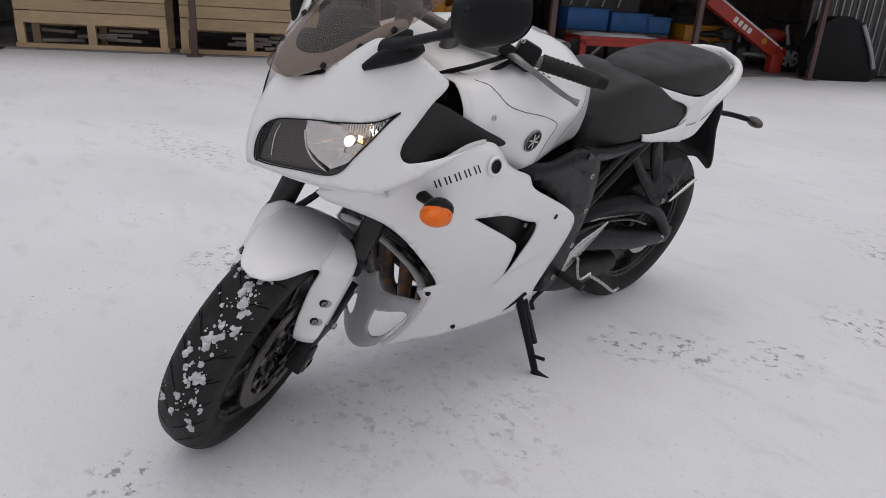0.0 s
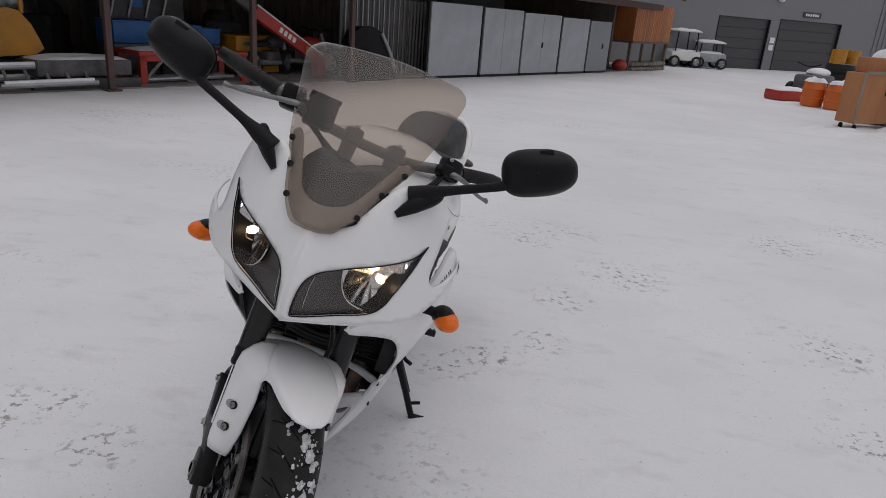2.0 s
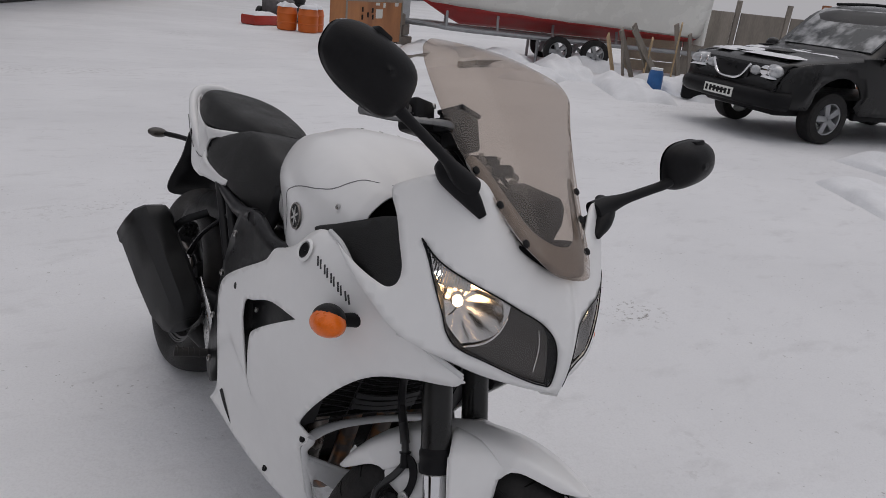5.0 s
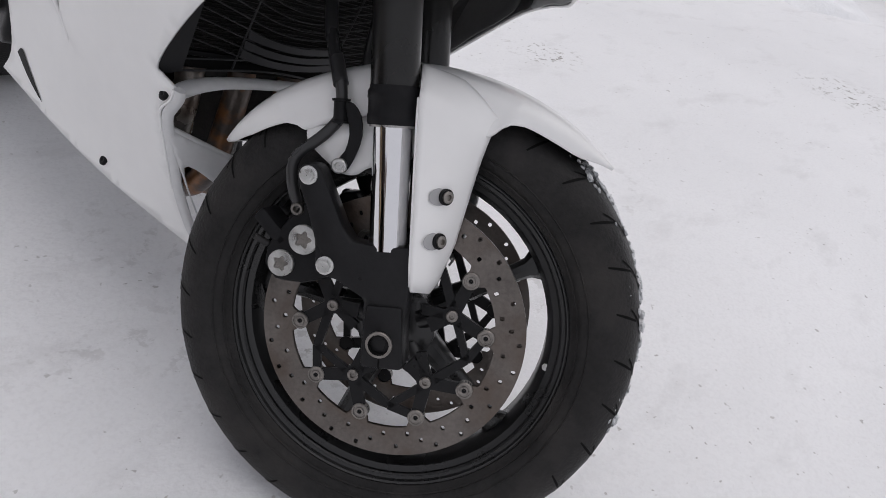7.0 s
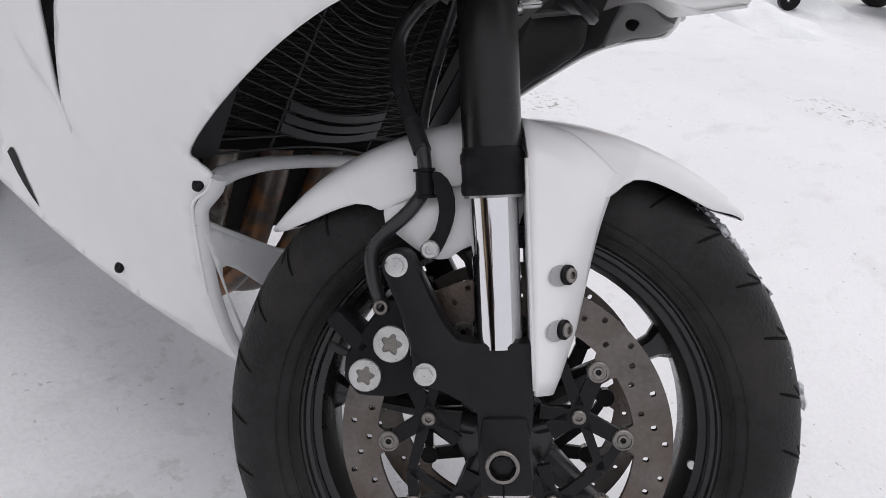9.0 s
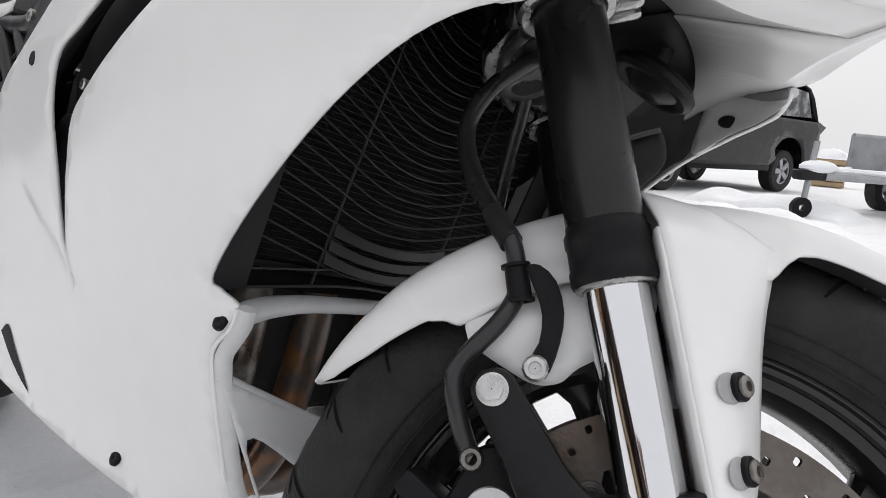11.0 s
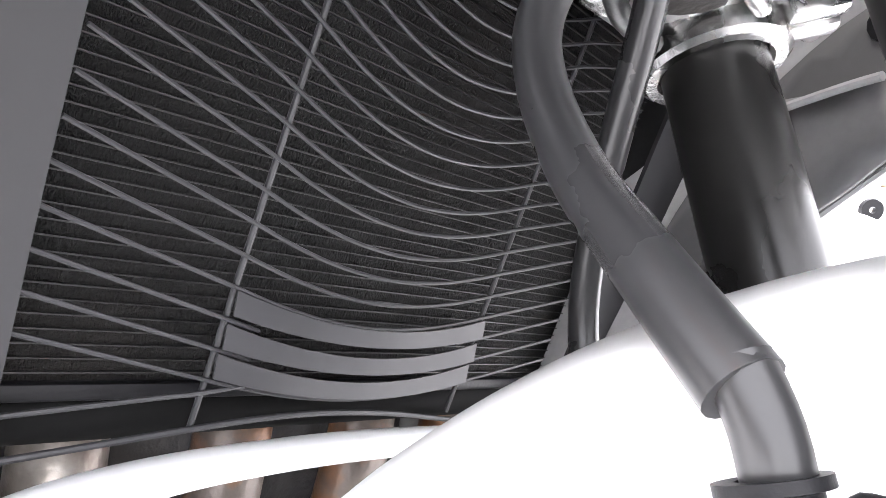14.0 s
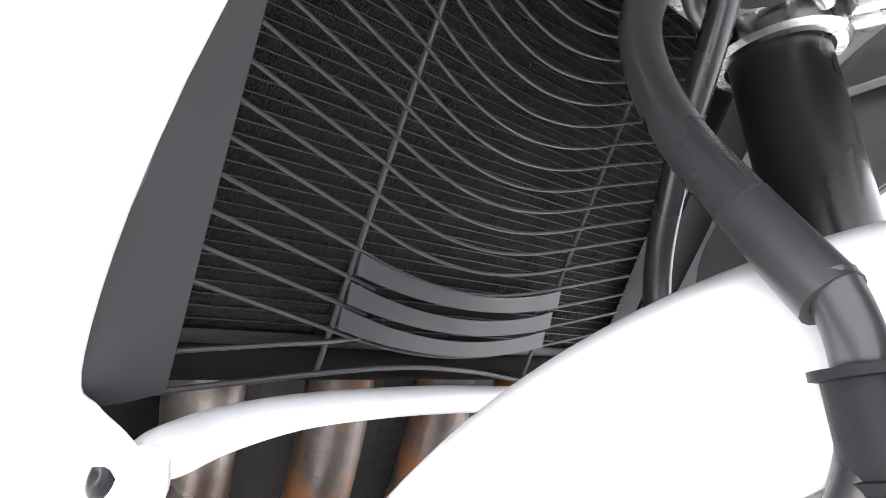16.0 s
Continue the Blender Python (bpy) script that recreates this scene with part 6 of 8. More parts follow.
for s in (1, -1):
    pg = part("foot_peg", tube([(s * 0.20, -0.965, 0.36), (s * 0.29, -0.985, 0.355)], [0.012, 0.013], 12, 1), RUBBER, bike, "black rubber foot peg")
    for q in range(5):
        part("peg_rib", tube([(s * (0.225 + 0.014 * q), -0.971 - 0.003 * q, 0.359), (s * (0.228 + 0.014 * q), -0.9715 - 0.003 * q, 0.3588)], 0.0145, 12, 1), RUBBER, pg)
    part("heel_plate", sheet([(-0.93, 0.33), (-0.99, 0.38), (-1.08, 0.47), (-1.10, 0.50), (-1.06, 0.48), (-0.97, 0.44), (-0.92, 0.38)], lambda u, v: Vector((s * 0.20, u - 0.05, v + 0.01)), 0.04, flip=s < 0), ALLOY, bike, "alloy heel plate", thick=0.005)
    if s < 0:
        continue
    pp = part("pillion_peg", tube([(s * 0.18, -1.32, 0.50), (s * 0.235, -1.37, 0.55)], [0.012, 0.012], 10, 1), ALLOY, bike)
    part("pillion_bracket", tube([(s * 0.14, -1.15, 0.72), (s * 0.17, -1.28, 0.60), (s * 0.18, -1.34, 0.50)], [0.015, 0.013, 0.018], 10, flat=0.5), SATIN, bike)
part("gear_lever", tube([(-0.20, -0.96, 0.33), (-0.215, -0.86, 0.30), (-0.25, -0.82, 0.30)], 0.007, 10), SATIN, bike, "black gear lever")
stand = part("side_stand", tube([(-0.20, -0.80, 0.32), (-0.255, -0.83, 0.20), (-0.305, -0.86, 0.085)], [0.014, 0.012, 0.0115], 12), BLACK, bike, "black steel side stand")
part("stand_foot", tube([(-0.302, -0.855, 0.082), (-0.325, -0.865, 0.072), (-0.355, -0.872, 0.0725)], [0.012, 0.013, 0.012], 10, flat=0.55), BLACK, stand)
part("stand_peg", tube([(-0.285, -0.85, 0.13), (-0.325, -0.862, 0.14)], 0.006, 8, 1), BLACK, stand)
part("stand_spring", tube([(-0.205, -0.825, 0.31), (-0.27, -0.865, 0.165)], 0.009, 10, 1), MATT, stand)

# ---- the yard round it ----
Y = SIZE
LINE_O, LINE_D, LINE_N = Vector((6.66, -5.32, 0)), Vector((-0.494, -0.870, 0)), Vector((0.870, -0.494, 0))
ANG = math.atan2(-0.870, -0.494)


def at_line(along, inward, z=0.0):
    """A place by its distance along the shed's open front and inward from it."""
    return (LINE_O + LINE_D * along + LINE_N * inward + Vector((0, 0, z))) * Y


SHED = Matrix.Translation(LINE_O * Y) @ Matrix.Rotation(ANG, 4, "Z") @ Matrix.Scale(Y, 4)  # x along the front, y inward, z up

TIN = mat("dark_corrugated_tin", (0.105, 0.098, 0.095), 0.5, 0.3, 0.2, 3, 0.1, 80)
PANEL = mat("pale_grey_painted_steel", (0.40, 0.42, 0.45), 0.55, 0.0, 0.06, 1.2, 0.05, 60, second=(0.34, 0.35, 0.37), mix_scale=1.6)
DOORG = mat("blue_grey_door", (0.25, 0.265, 0.28), 0.55, 0.0, 0.07, 1.2)
TIMBER = mat("dark_shed_timber", (0.155, 0.12, 0.10), 0.8, 0, 0.3, 4, 0.3, 40, stretch=(1, 1, 0.3), object_random=0.25)
POST = mat("red_brown_steel_post", (0.10, 0.062, 0.055), 0.6, 0.2, 0.2, 8)
PINE = mat("pale_pine_boards", (0.44, 0.32, 0.19), 0.7, 0, 0.15, 3, 0.2, 50, stretch=(0.3, 1, 1), object_random=0.15)
OCHRE = mat("orange_varnished_boards", (0.36, 0.12, 0.032), 0.5, 0, 0.2, 3, 0.2, 50, stretch=(1, 1, 0.2), object_random=0.2)
CLAD = mat("grey_wall_cladding", (0.195, 0.198, 0.21), 0.6, 0.1, 0.05, 0.8, 0.05, 40)
ROLL = mat("dark_grey_roller_door", (0.062, 0.06, 0.062), 0.5, 0.2, 0.1, 2)
YELLOW = mat("yellow_machine_paint", (0.46, 0.20, 0.012), 0.45, 0, 0.12, 4, second=(0.30, 0.15, 0.02), mix_scale=3, mix_at=0.66)
RED = mat("red_paint", (0.38, 0.035, 0.022), 0.45, 0, 0.12, 4)
BLUE = mat("blue_paint", (0.028, 0.13, 0.36), 0.5, 0, 0.15, 4)
DRUM = mat("orange_plastic_drum", (0.62, 0.13, 0.012), 0.4, 0, 0.06, 5)
PLY = mat("brown_plywood", (0.44, 0.19, 0.075), 0.6, 0, 0.1, 2, 0.1, 60, stretch=(1, 1, 0.25), second=(0.28, 0.12, 0.055), mix_scale=2)
HULL = mat("white_gelcoat", (0.74, 0.74, 0.70), 0.25, 0, 0.03, 2, coat=0.5)
ANTIF = mat("red_bottom_paint", (0.36, 0.03, 0.028), 0.5, 0, 0.15, 3)
GALV = mat("galvanised_steel", (0.36, 0.37, 0.38), 0.45, 0.6, 0.15, 6)
OLDWOOD = mat("weathered_grey_boards", (0.23, 0.205, 0.175), 0.8, 0, 0.2, 4, 0.3, 50, stretch=(1, 1, 0.25), object_random=0.2)
CARPAINT = mat("black_car_paint", (0.006, 0.006, 0.0065), 0.3, 0.0, 0.2, 3, coat=0.15, spec=0.3, second=(0.05, 0.05, 0.05), mix_scale=5, mix_at=0.72)
CARGLASS = mat("dark_car_glass", (0.03, 0.035, 0.038), 0.12, 0.0, 0.2, 3, second=(0.55, 0.56, 0.57), mix_scale=4, mix_at=0.55)
HEADGLASS = mat("frosted_headlamp_glass", (0.42, 0.43, 0.44), 0.12, 0.2, 0.15, 9, coat=0.6, second=(0.70, 0.71, 0.72), mix_scale=9, mix_at=0.60)
BEIGE = mat("weathered_beige_board", (0.36, 0.30, 0.225), 0.8, 0, 0.15, 3, 0.2, 40, second=(0.24, 0.20, 0.16), mix_scale=2.2)
CLUTTER = mat("dark_clutter", (0.085, 0.08, 0.08), 0.55, 0.0, 0.4, 6, object_random=0.4)


def thing(name, label, category, place, turn=0.0, group="", scale=1.0):
    ob = tagged(new(name), label, category, group)
    ob.matrix_world = Matrix.Translation(Vector(place) * Y) @ Matrix.Rotation(turn, 4, "Z") @ Matrix.Scale(Y * scale, 4)
    return ob


def wavy(x0, x1, z0, z1, y, pitch, depth, thick=0.004):
    """A corrugated sheet in the x-z plane."""
    n = int((x1 - x0) / pitch * 4)
    rows = []
    for k in range(n + 1):
        x = x0 + (x1 - x0) * k / n
        d = depth if (k % 4) in (1, 2) else 0
        rows.append([(x, y - d, z0), (x, y - d, z1)])
    return grid(rows)


def snow_cap(c, size, seed=0, res=14):
    """A soft pillow of snow on a flat top."""
    rows = []
    for i in range(res + 1):
        u = i / res * 2 - 1
        row = []
        for j in range(res + 1):
            v = j / res * 2 - 1
            edge = max(0.0, (1 - abs(u)**3) * (1 - abs(v)**3))
            h = size[2] * (edge**0.5) * (0.75 + 0.5 * noise.noise(Vector((u * 1.7 + seed, v * 1.7, seed))))
            row.append((c[0] + u * size[0] / 2, c[1] + v * size[1] / 2, c[2] + h))
        rows.append(row)
    return grid(rows)


# -- the open shed --
def build_shed():
    def setting(name, bm, material, label, parts=None, smooth=False, **kw):
        ob = part(name, moved(bm, SHED), material, None, "", smooth=smooth, **kw)
        return tagged(ob, label, "wall" if "wall" in name else "shed", kind="structure")
    back = setting("wall_back", box((5.0, 7.0, 2.0), (30, 0.12, 4.0)), TIMBER, "dark plank back wall of an open shed")
    for k in range(120):
        part("plank", moved(box((-9.8 + 0.25 * k, 6.93, 1.95), (0.235, 0.03, 3.9)), SHED), TIMBER, back, smooth=False)
    setting("wall_end", box((-9.9, 3.5, 2.0), (0.12, 7.0, 4.0)), TIMBER, "dark plank end wall of the shed")
    setting("wall_far_end", box((19.0, 3.8, 2.0), (0.12, 6.4, 4.0)), TIMBER, "dark plank far end wall of the shed")
    roof = setting("roof", prism([(-1.0, 2.34), (-1.0, 2.44), (7.2, 4.1), (7.2, 4.0)], -10.2, 21.2, "x"), TIMBER, "shed roof of dark timber with a snowy edge")
    for k in range(33):
        x = -9.8 + 0.95 * k
        part("rafter", moved(prism([(-0.95, 2.24), (-0.95, 2.34), (7.1, 3.98), (7.1, 3.86)], x, x + 0.07, "x"), SHED), TIMBER, roof, smooth=False)
    part("eave_snow", moved(prism([(-1.04, 2.43), (-1.06, 2.52), (-0.6, 2.62), (7.2, 4.24), (7.2, 4.1)], -10.2, 21.25, "x"), SHED), SNOW, roof, smooth=False)
    part("eave_beam", moved(box((5.5, -0.05, 2.02), (31, 0.10, 0.18)), SHED), POST, roof, smooth=False)
    floor = setting("shed_floor", box((5.0, 3.45, -0.01), (30, 6.7, 0.05)), mat("frozen_dirt_floor", (0.17, 0.155, 0.145), 0.9, 0, 0.3, 1.5, 0.4, 20, second=(0.42, 0.42, 0.43), mix_scale=0.8, mix_at=0.6), "dark frozen dirt floor dusted with snow")


build_shed()


def build_posts():
    base = None
    for i, a in enumerate((-4.9, -2.45, 0.0, 2.58, 4.93, 7.1)):
        p = tagged(new("shed_post"), "red-brown steel post at the shed front", "post", "posts of the shed front")
        p.matrix_world = Matrix.Translation(at_line(a, 0)) @ Matrix.Rotation(ANG, 4, "Z") @ Matrix.Scale(Y, 4)
        part("pole", box((0, 0, 1.0), (0.085, 0.085, 2.0), None, 0.008), POST, p, smooth=False)
        part("base_plate", box((0, 0, 0.012), (0.2, 0.2, 0.024), None, 0.004), POST, p, smooth=False)


build_posts()


def build_fence():
    corr = tagged(part("wall_tin", moved(wavy(7.3, 9.80, 0.05, 1.53, 0.55, 0.105, 0.03), SHED), TIN, smooth=False, thick=0.004), "dark corrugated tin partition", "wall", kind="structure")
    for k in range(13):
        part("tin_batten", moved(box((7.4 + 0.15 * k, 0.50, 0.79), (0.022, 0.012, 1.48)), SHED), GALV, corr, smooth=False)
    part("tin_rail", moved(box((8.3, 0.60, 1.50), (2.0, 0.05, 0.05)), SHED), POST, corr, smooth=False)
    spans = [(9.32, 11.08, 1.555, PANEL), (11.20, 12.80, 1.535, PANEL), (12.88, 14.65, 1.50, PANEL), (14.76, 16.22, 1.465, PANEL), (16.32, 17.62, 1.44, DOORG)]
    for i, (a, b, h, m) in enumerate(spans):
        lab = "blue-grey steel door with a padlock hasp" if m is DOORG else "pale grey painted steel gate panel"
        g = tagged(new("gate_panel"), lab, "gate", "row of grey gate panels")
        g.matrix_world = SHED @ Matrix.Translation(((a + b) / 2, 0, 0))
        w = b - a
        leafs = [(-w / 4, w / 2 - 0.008), (w / 4, w / 2 - 0.008)] if i in (1, 2) else [(0, w)]
        for c, ww in leafs:
            part("leaf", box((c, 0, 0.06 + h / 2 - 0.03), (ww, 0.035, h - 0.06), None, 0.004), m, g, smooth=False)
        part("gate_post", box((-w / 2 - 0.045, 0.02, h / 2), (0.05, 0.05, h), None, 0.004), SATIN, g, smooth=False)
        part("lower_rail", box((0, 0.01, 0.035), (w, 0.05, 0.05), None, 0.004), SATIN, g, smooth=False)
        if i in (2, 4):
            part("hasp", box((0.02 if i == 2 else 0.2, -0.03, 0.75), (0.05, 0.03, 0.13), None, 0.005), SATIN, g, smooth=False)


build_fence()


def build_cabin():
    cabin = tagged(new("wooden_cabin"), "orange-brown board cabin raised on posts under a snowy roof", "cabin")
    cabin.matrix_world = SHED @ Matrix.Translation((20.9, 1.3, 0))
    part("wall", box((0, 0, 1.50), (3.0, 2.4, 1.16), None, 0.01), OCHRE, cabin, smooth=False)
    for k in range(22):
        part("board", box((-1.43 + 0.136 * k, -1.215, 1.50), (0.124, 0.03, 1.16)), OCHRE, cabin, smooth=False)
    for k in range(17):
        part("board", box((1.515, -1.12 + 0.14 * k, 1.50), (0.03, 0.128, 1.16)), OCHRE, cabin, smooth=False)
    part("deck", box((0, 0, 0.90), (3.2, 2.6, 0.06)), TIMBER, cabin, smooth=False)
    for x in (-1.45, -0.5, 0.5, 1.45):
        for y in (-1.15, 1.1):
            part("stilt", box((x, y, 0.45), (0.09, 0.09, 0.9)), TIMBER, cabin, smooth=False)
    rng2 = random.Random(3)
    for k in range(34):
        w = part("log", moved(rod((0, 0, -0.25), (0, 0, 0.25), 0.05 + 0.02 * rng2.random(), 8), Matrix.Translation((-1.3 + 0.16 * (k % 17), -1.05, 0.07 + 0.15 * (k // 17))) @ Matrix.Rotation(radians(90), 4, "X")), OLDWOOD, cabin)
    part("red_tarp", ball((-1.7, -1.0, 0.16), (0.28, 0.24, 0.20), 12), RED, cabin, "crumpled red tarpaulin")


build_cabin()


# -- the grey building with its two doors --
def build_hall():
    a, b = Vector((-6.86, -29.96, 0)), Vector((-13.34, -34.46, 0))
    ang = math.atan2(b.y - a.y, b.x - a.x)
    H = Matrix.Translation(a * Y) @ Matrix.Rotation(ang, 4, "Z") @ Matrix.Scale(Y, 4)
    outer = [(-14, 0), (30, 0), (30, 8), (-14, 8)]
    wall = bmesh.new()
    for x0, x1, z0, z1 in ((-14, 0.0, 0, 7), (3.05, 3.6, 0, 7), (7.65, 30, 0, 7), (0.0, 3.05, 2.08, 7), (3.6, 7.65, 2.16, 7)):
        joined(wall, box(((x0 + x1) / 2, 0.15, (z0 + z1) / 2), (x1 - x0, 0.3, z1 - z0)))
    w = tagged(part("wall_hall", moved(wall, H), CLAD, smooth=False), "grey clad wall of a large hall", "wall", kind="structure")
    for k in range(60):
        part("cladding_rib", moved(box((10.2 + 0.33 * k, -0.02, 3.5), (0.06, 0.04, 7.0)), H), CLAD, w, smooth=False)
    tagged(part("roof_hall", moved(box((8, 6, 7.06), (44.4, 12.4, 0.12)), H), SNOW, smooth=False), "snowy flat roof of the hall", "roof", kind="structure")
    for i, (x0, x1, h) in enumerate(((0.0, 3.05, 2.08), (3.6, 7.65, 2.16))):
        d = tagged(new("roller_door"), "closed dark grey sectional door in the hall wall", "door", "hall doors")
        d.matrix_world = H @ Matrix.Translation(((x0 + x1) / 2, 0.12, 0))
        n = 5
        for k in range(n):
            part("section", box((0, 0, h * (k + 0.5) / n), (x1 - x0, 0.05, h / n - 0.012), None, 0.005), ROLL, d, smooth=False)
        part("backing", box((0, 0.05, h / 2), (x1 - x0, 0.02, h)), ROLL, d, smooth=False)
        for sx in (-1, 1):
            part("jamb", box((sx * ((x1 - x0) / 2 - 0.03), -0.10, h / 2), (0.06, 0.06, h)), SATIN, d, smooth=False)
    sign = tagged(part("door_sign", box((0, 0, 0), (1.15, 0.03, 0.24), None, 0.01), ROLL, smooth=False), "small dark sign board with pale unreadable marks", "sign")
    sign.matrix_world = H @ Matrix.Translation((5.5, -0.03, 2.42))
    for k in range(6):
        part("letter_bar", box((-0.40 + 0.15 * k, -0.02, 0), (0.09, 0.012, 0.10)), SNOW, sign, smooth=False)
    lamp = tagged(part("wall_lamp", ball((0, 0, 0), (0.14, 0.16, 0.14), 14), HULL), "round white lamp on the hall wall", "lamp")
    lamp.matrix_world = H @ Matrix.Translation((3.3, -0.12, 2.95))
    for x, z in ((3.33, 0.95), (3.33, 1.25)):
        n = tagged(part("notice", box((0, 0, 0), (0.28, 0.02, 0.24)), SNOW, smooth=False), "pale notice on the wall between the doors", "notice")
        n.matrix_world = H @ Matrix.Translation((x, -0.03, z))


build_hall()


# -- wheels for vehicles --
def road_wheel(parent, c, r, w, spokes=5, axis="y"):
    M = Matrix.Translation(c) @ (Matrix.Rotation(radians(90), 4, "Z") if axis == "y" else Matrix.Identity(4))
    t = part("tyre", moved(turned([(-w / 2, r * 0.62), (-w / 2, r * 0.9), (-w * 0.4, r * 0.985), (0, r), (w * 0.4, r * 0.985), (w / 2, r * 0.9), (w / 2, r * 0.62)], 36), M), RUBBER, parent)
    prof = turned([(-w * 0.46, r * 0.64), (w * 0.46, r * 0.64), (w * 0.40, r * 0.58), (-w * 0.40, r * 0.58)], 36)
    for k in range(spokes):
        for sx in (-1, 1):
            a = 2 * math.pi * k / spokes
            sp = prism([(0.03 * r, -0.10 * r), (0.60 * r, -0.13 * r), (0.60 * r, 0.13 * r), (0.03 * r, 0.10 * r)], sx * w * 0.30, sx * w * 0.42, "x")
            joined(prof, moved(sp, Matrix.Rotation(a, 4, "X")))
    part("rim", moved(prof, M), GALV, t)
    return t


# -- black off-road car --
def build_car():
    car = thing("parked_car", "black off-road car dusted with snow", "car", (-7.61, -4.47, 0), radians(164))
    # x back along the car from its bumper, y to its side
    half = 0.88
    prof = [(0.0, 0.42), (-0.02, 0.62), (0.05, 0.80), (0.12, 0.90), (0.55, 0.98), (1.15, 1.04), (1.42, 1.10), (1.70, 1.36), (1.98, 1.60), (2.4, 1.67), (3.4, 1.67), (4.05, 1.60), (4.28, 1.15), (4.36, 0.95), (4.36, 0.50), (4.25, 0.36)]
    rows = []
    top = spline(prof, 3)
    for x, z in top:
        k = 1.0 - 0.10 * max(0.0, (z - 1.05) / 0.6) - 0.10 * max(0.0, (0.35 - x) / 0.35)**2
        belt = min(z, 1.0)
        row = []
        for q in np.linspace(-1, 1, 13):
            drop = 0.05 * abs(q)**6 * (1 if z > 0.9 else 0)
            row.append((x, q * half * k, z - drop))
        rows.append(row)
    body = part("bonnet_and_roof", grid(rows), CARPAINT, car, thick=0.02)
    for sx in (-1, 1):
        lower = [(0.02, 0.45), (0.0, 0.62), (0.1, 0.88), (0.55, 0.965), (1.15, 1.02), (1.42, 1.08), (4.30, 1.08), (4.34, 0.9), (4.34, 0.5), (4.1, 0.40), (3.98, 0.40), (3.93, 0.62), (3.78, 0.77), (3.55, 0.82), (3.32, 0.77), (3.17, 0.62), (3.12, 0.40), (1.30, 0.38), (1.25, 0.60), (1.10, 0.76), (0.87, 0.82), (0.64, 0.76), (0.49, 0.62), (0.44, 0.42)]
        part("side", sheet([(x, z) for x, z in lower], lambda u, v: Vector((u, sx * (half * (1.0 - 0.10 * max(0.0, (0.35 - u) / 0.35)**2) - 0.05 * abs(v - 0.75)), v)), 0.12, n=2, flip=sx < 0), CARPAINT, car, thick=0.03)
        part("side_window", prism([(1.72, 1.10), (1.98, 1.38), (2.18, 1.54), (3.35, 1.56), (3.92, 1.50), (4.12, 1.14)], sx * half * 0.885, sx * half * 0.965, "y", 1), CARGLASS, car, smooth=False)
        part("door_handle", box((2.5, sx * 0.895, 0.93), (0.18, 0.02, 0.03), None, 0.008), CARPAINT, car)
        lamp = part("headlamp", moved(ball((0, 0, 0), (0.085, 0.215, 0.088), 20), Matrix.Translation((0.075, sx * 0.615, 0.815)) @ Matrix.Rotation(radians(sx * 24), 4, "Z") @ Matrix.Rotation(radians(-10), 4, "Y")), HEADGLASS, car, "clear headlamp with frost")
        for q in (-0.07, 0.06):
            part("lamp_bowl", moved(turned([(0.0, 0.060), (0.012, 0.057), (0.02, 0.030), (0.02, 0.0003)], 18, closed=False), Matrix.Translation((0.010 + 0.05 * abs(q), sx * (0.60 + q), 0.815)) @ Matrix.Rotation(radians(180 - sx * 24), 4, "Z")), CHROME, lamp)
        part("marker_lens", moved(ball((0, 0, 0), (0.045, 0.10, 0.058), 16), Matrix.Translation((0.0, sx * 0.385, 0.80)) @ Matrix.Rotation(radians(sx * 8), 4, "Z")), HEADGLASS, car)
        part("lamp_snow", moved(snow_cap((0, 0, 0), (0.12, 0.36, 0.035), 4 + sx), Matrix.Translation((0.03, sx * 0.58, 0.735)) @ Matrix.Rotation(radians(sx * 20), 4, "Z")), SNOW, car)
        part("fog_lamp", moved(turned([(0, 0.055), (0.02, 0.05), (0.02, 0.0003)], 18, closed=False), Matrix.Translation((0.02, sx * 0.62, 0.50)) @ Matrix.Rotation(radians(180), 4, "Z")), GALV, car)
        part("door_mirror", ball((1.50, sx * 1.0, 1.08), (0.08, 0.11, 0.075), 14), CARPAINT, car)
        part("roof_rail", tube([(2.1, sx * 0.62, 1.68), (3.0, sx * 0.62, 1.73), (4.0, sx * 0.62, 1.66)], 0.02, 8), SATIN, car)
        part("sill", box((2.2, sx * 0.84, 0.36), (1.9, 0.08, 0.10), None, 0.02), BLACK, car)
        for x in (0.87, 3.55):
            road_wheel(car, (x, sx * 0.75, 0.315), 0.315, 0.22)
    part("windscreen_pane", prism([(1.44, 1.105), (1.72, 1.365), (1.99, 1.595), (1.97, 1.62), (1.69, 1.39), (1.41, 1.13)], -0.70, 0.70, "y"), CARGLASS, car, "frosted windscreen", smooth=False)
    part("bumper", tube([(0.16, -0.86, 0.50), (0.0, -0.70, 0.50), (-0.05, 0, 0.50), (0.0, 0.70, 0.50), (0.16, 0.86, 0.50)], 0.115, 14), BLACK, car)
    part("grille", box((-0.015, 0, 0.77), (0.03, 0.62, 0.17), None, 0.02), SATIN, car)
    part("grille_bar", tube([(-0.04, -0.33, 0.86), (-0.05, -0.2, 0.70), (-0.055, 0, 0.665), (-0.05, 0.2, 0.70), (-0.04, 0.33, 0.86)], 0.018, 8), CHROME, car)
    pl = part("number_plate", box((-0.155, 0, 0.50), (0.012, 0.52, 0.115), None, 0.003), HULL, car, smooth=False)
    for k in range(7):
        part("plate_bar", box((-0.1625, -0.21 + 0.07 * k, 0.50), (0.003, 0.04, 0.07)), BLACK, pl, smooth=False)
    part("bonnet_scoop", ball((0.75, 0.05, 1.02), (0.20, 0.20, 0.05), 14), CARPAINT, car)
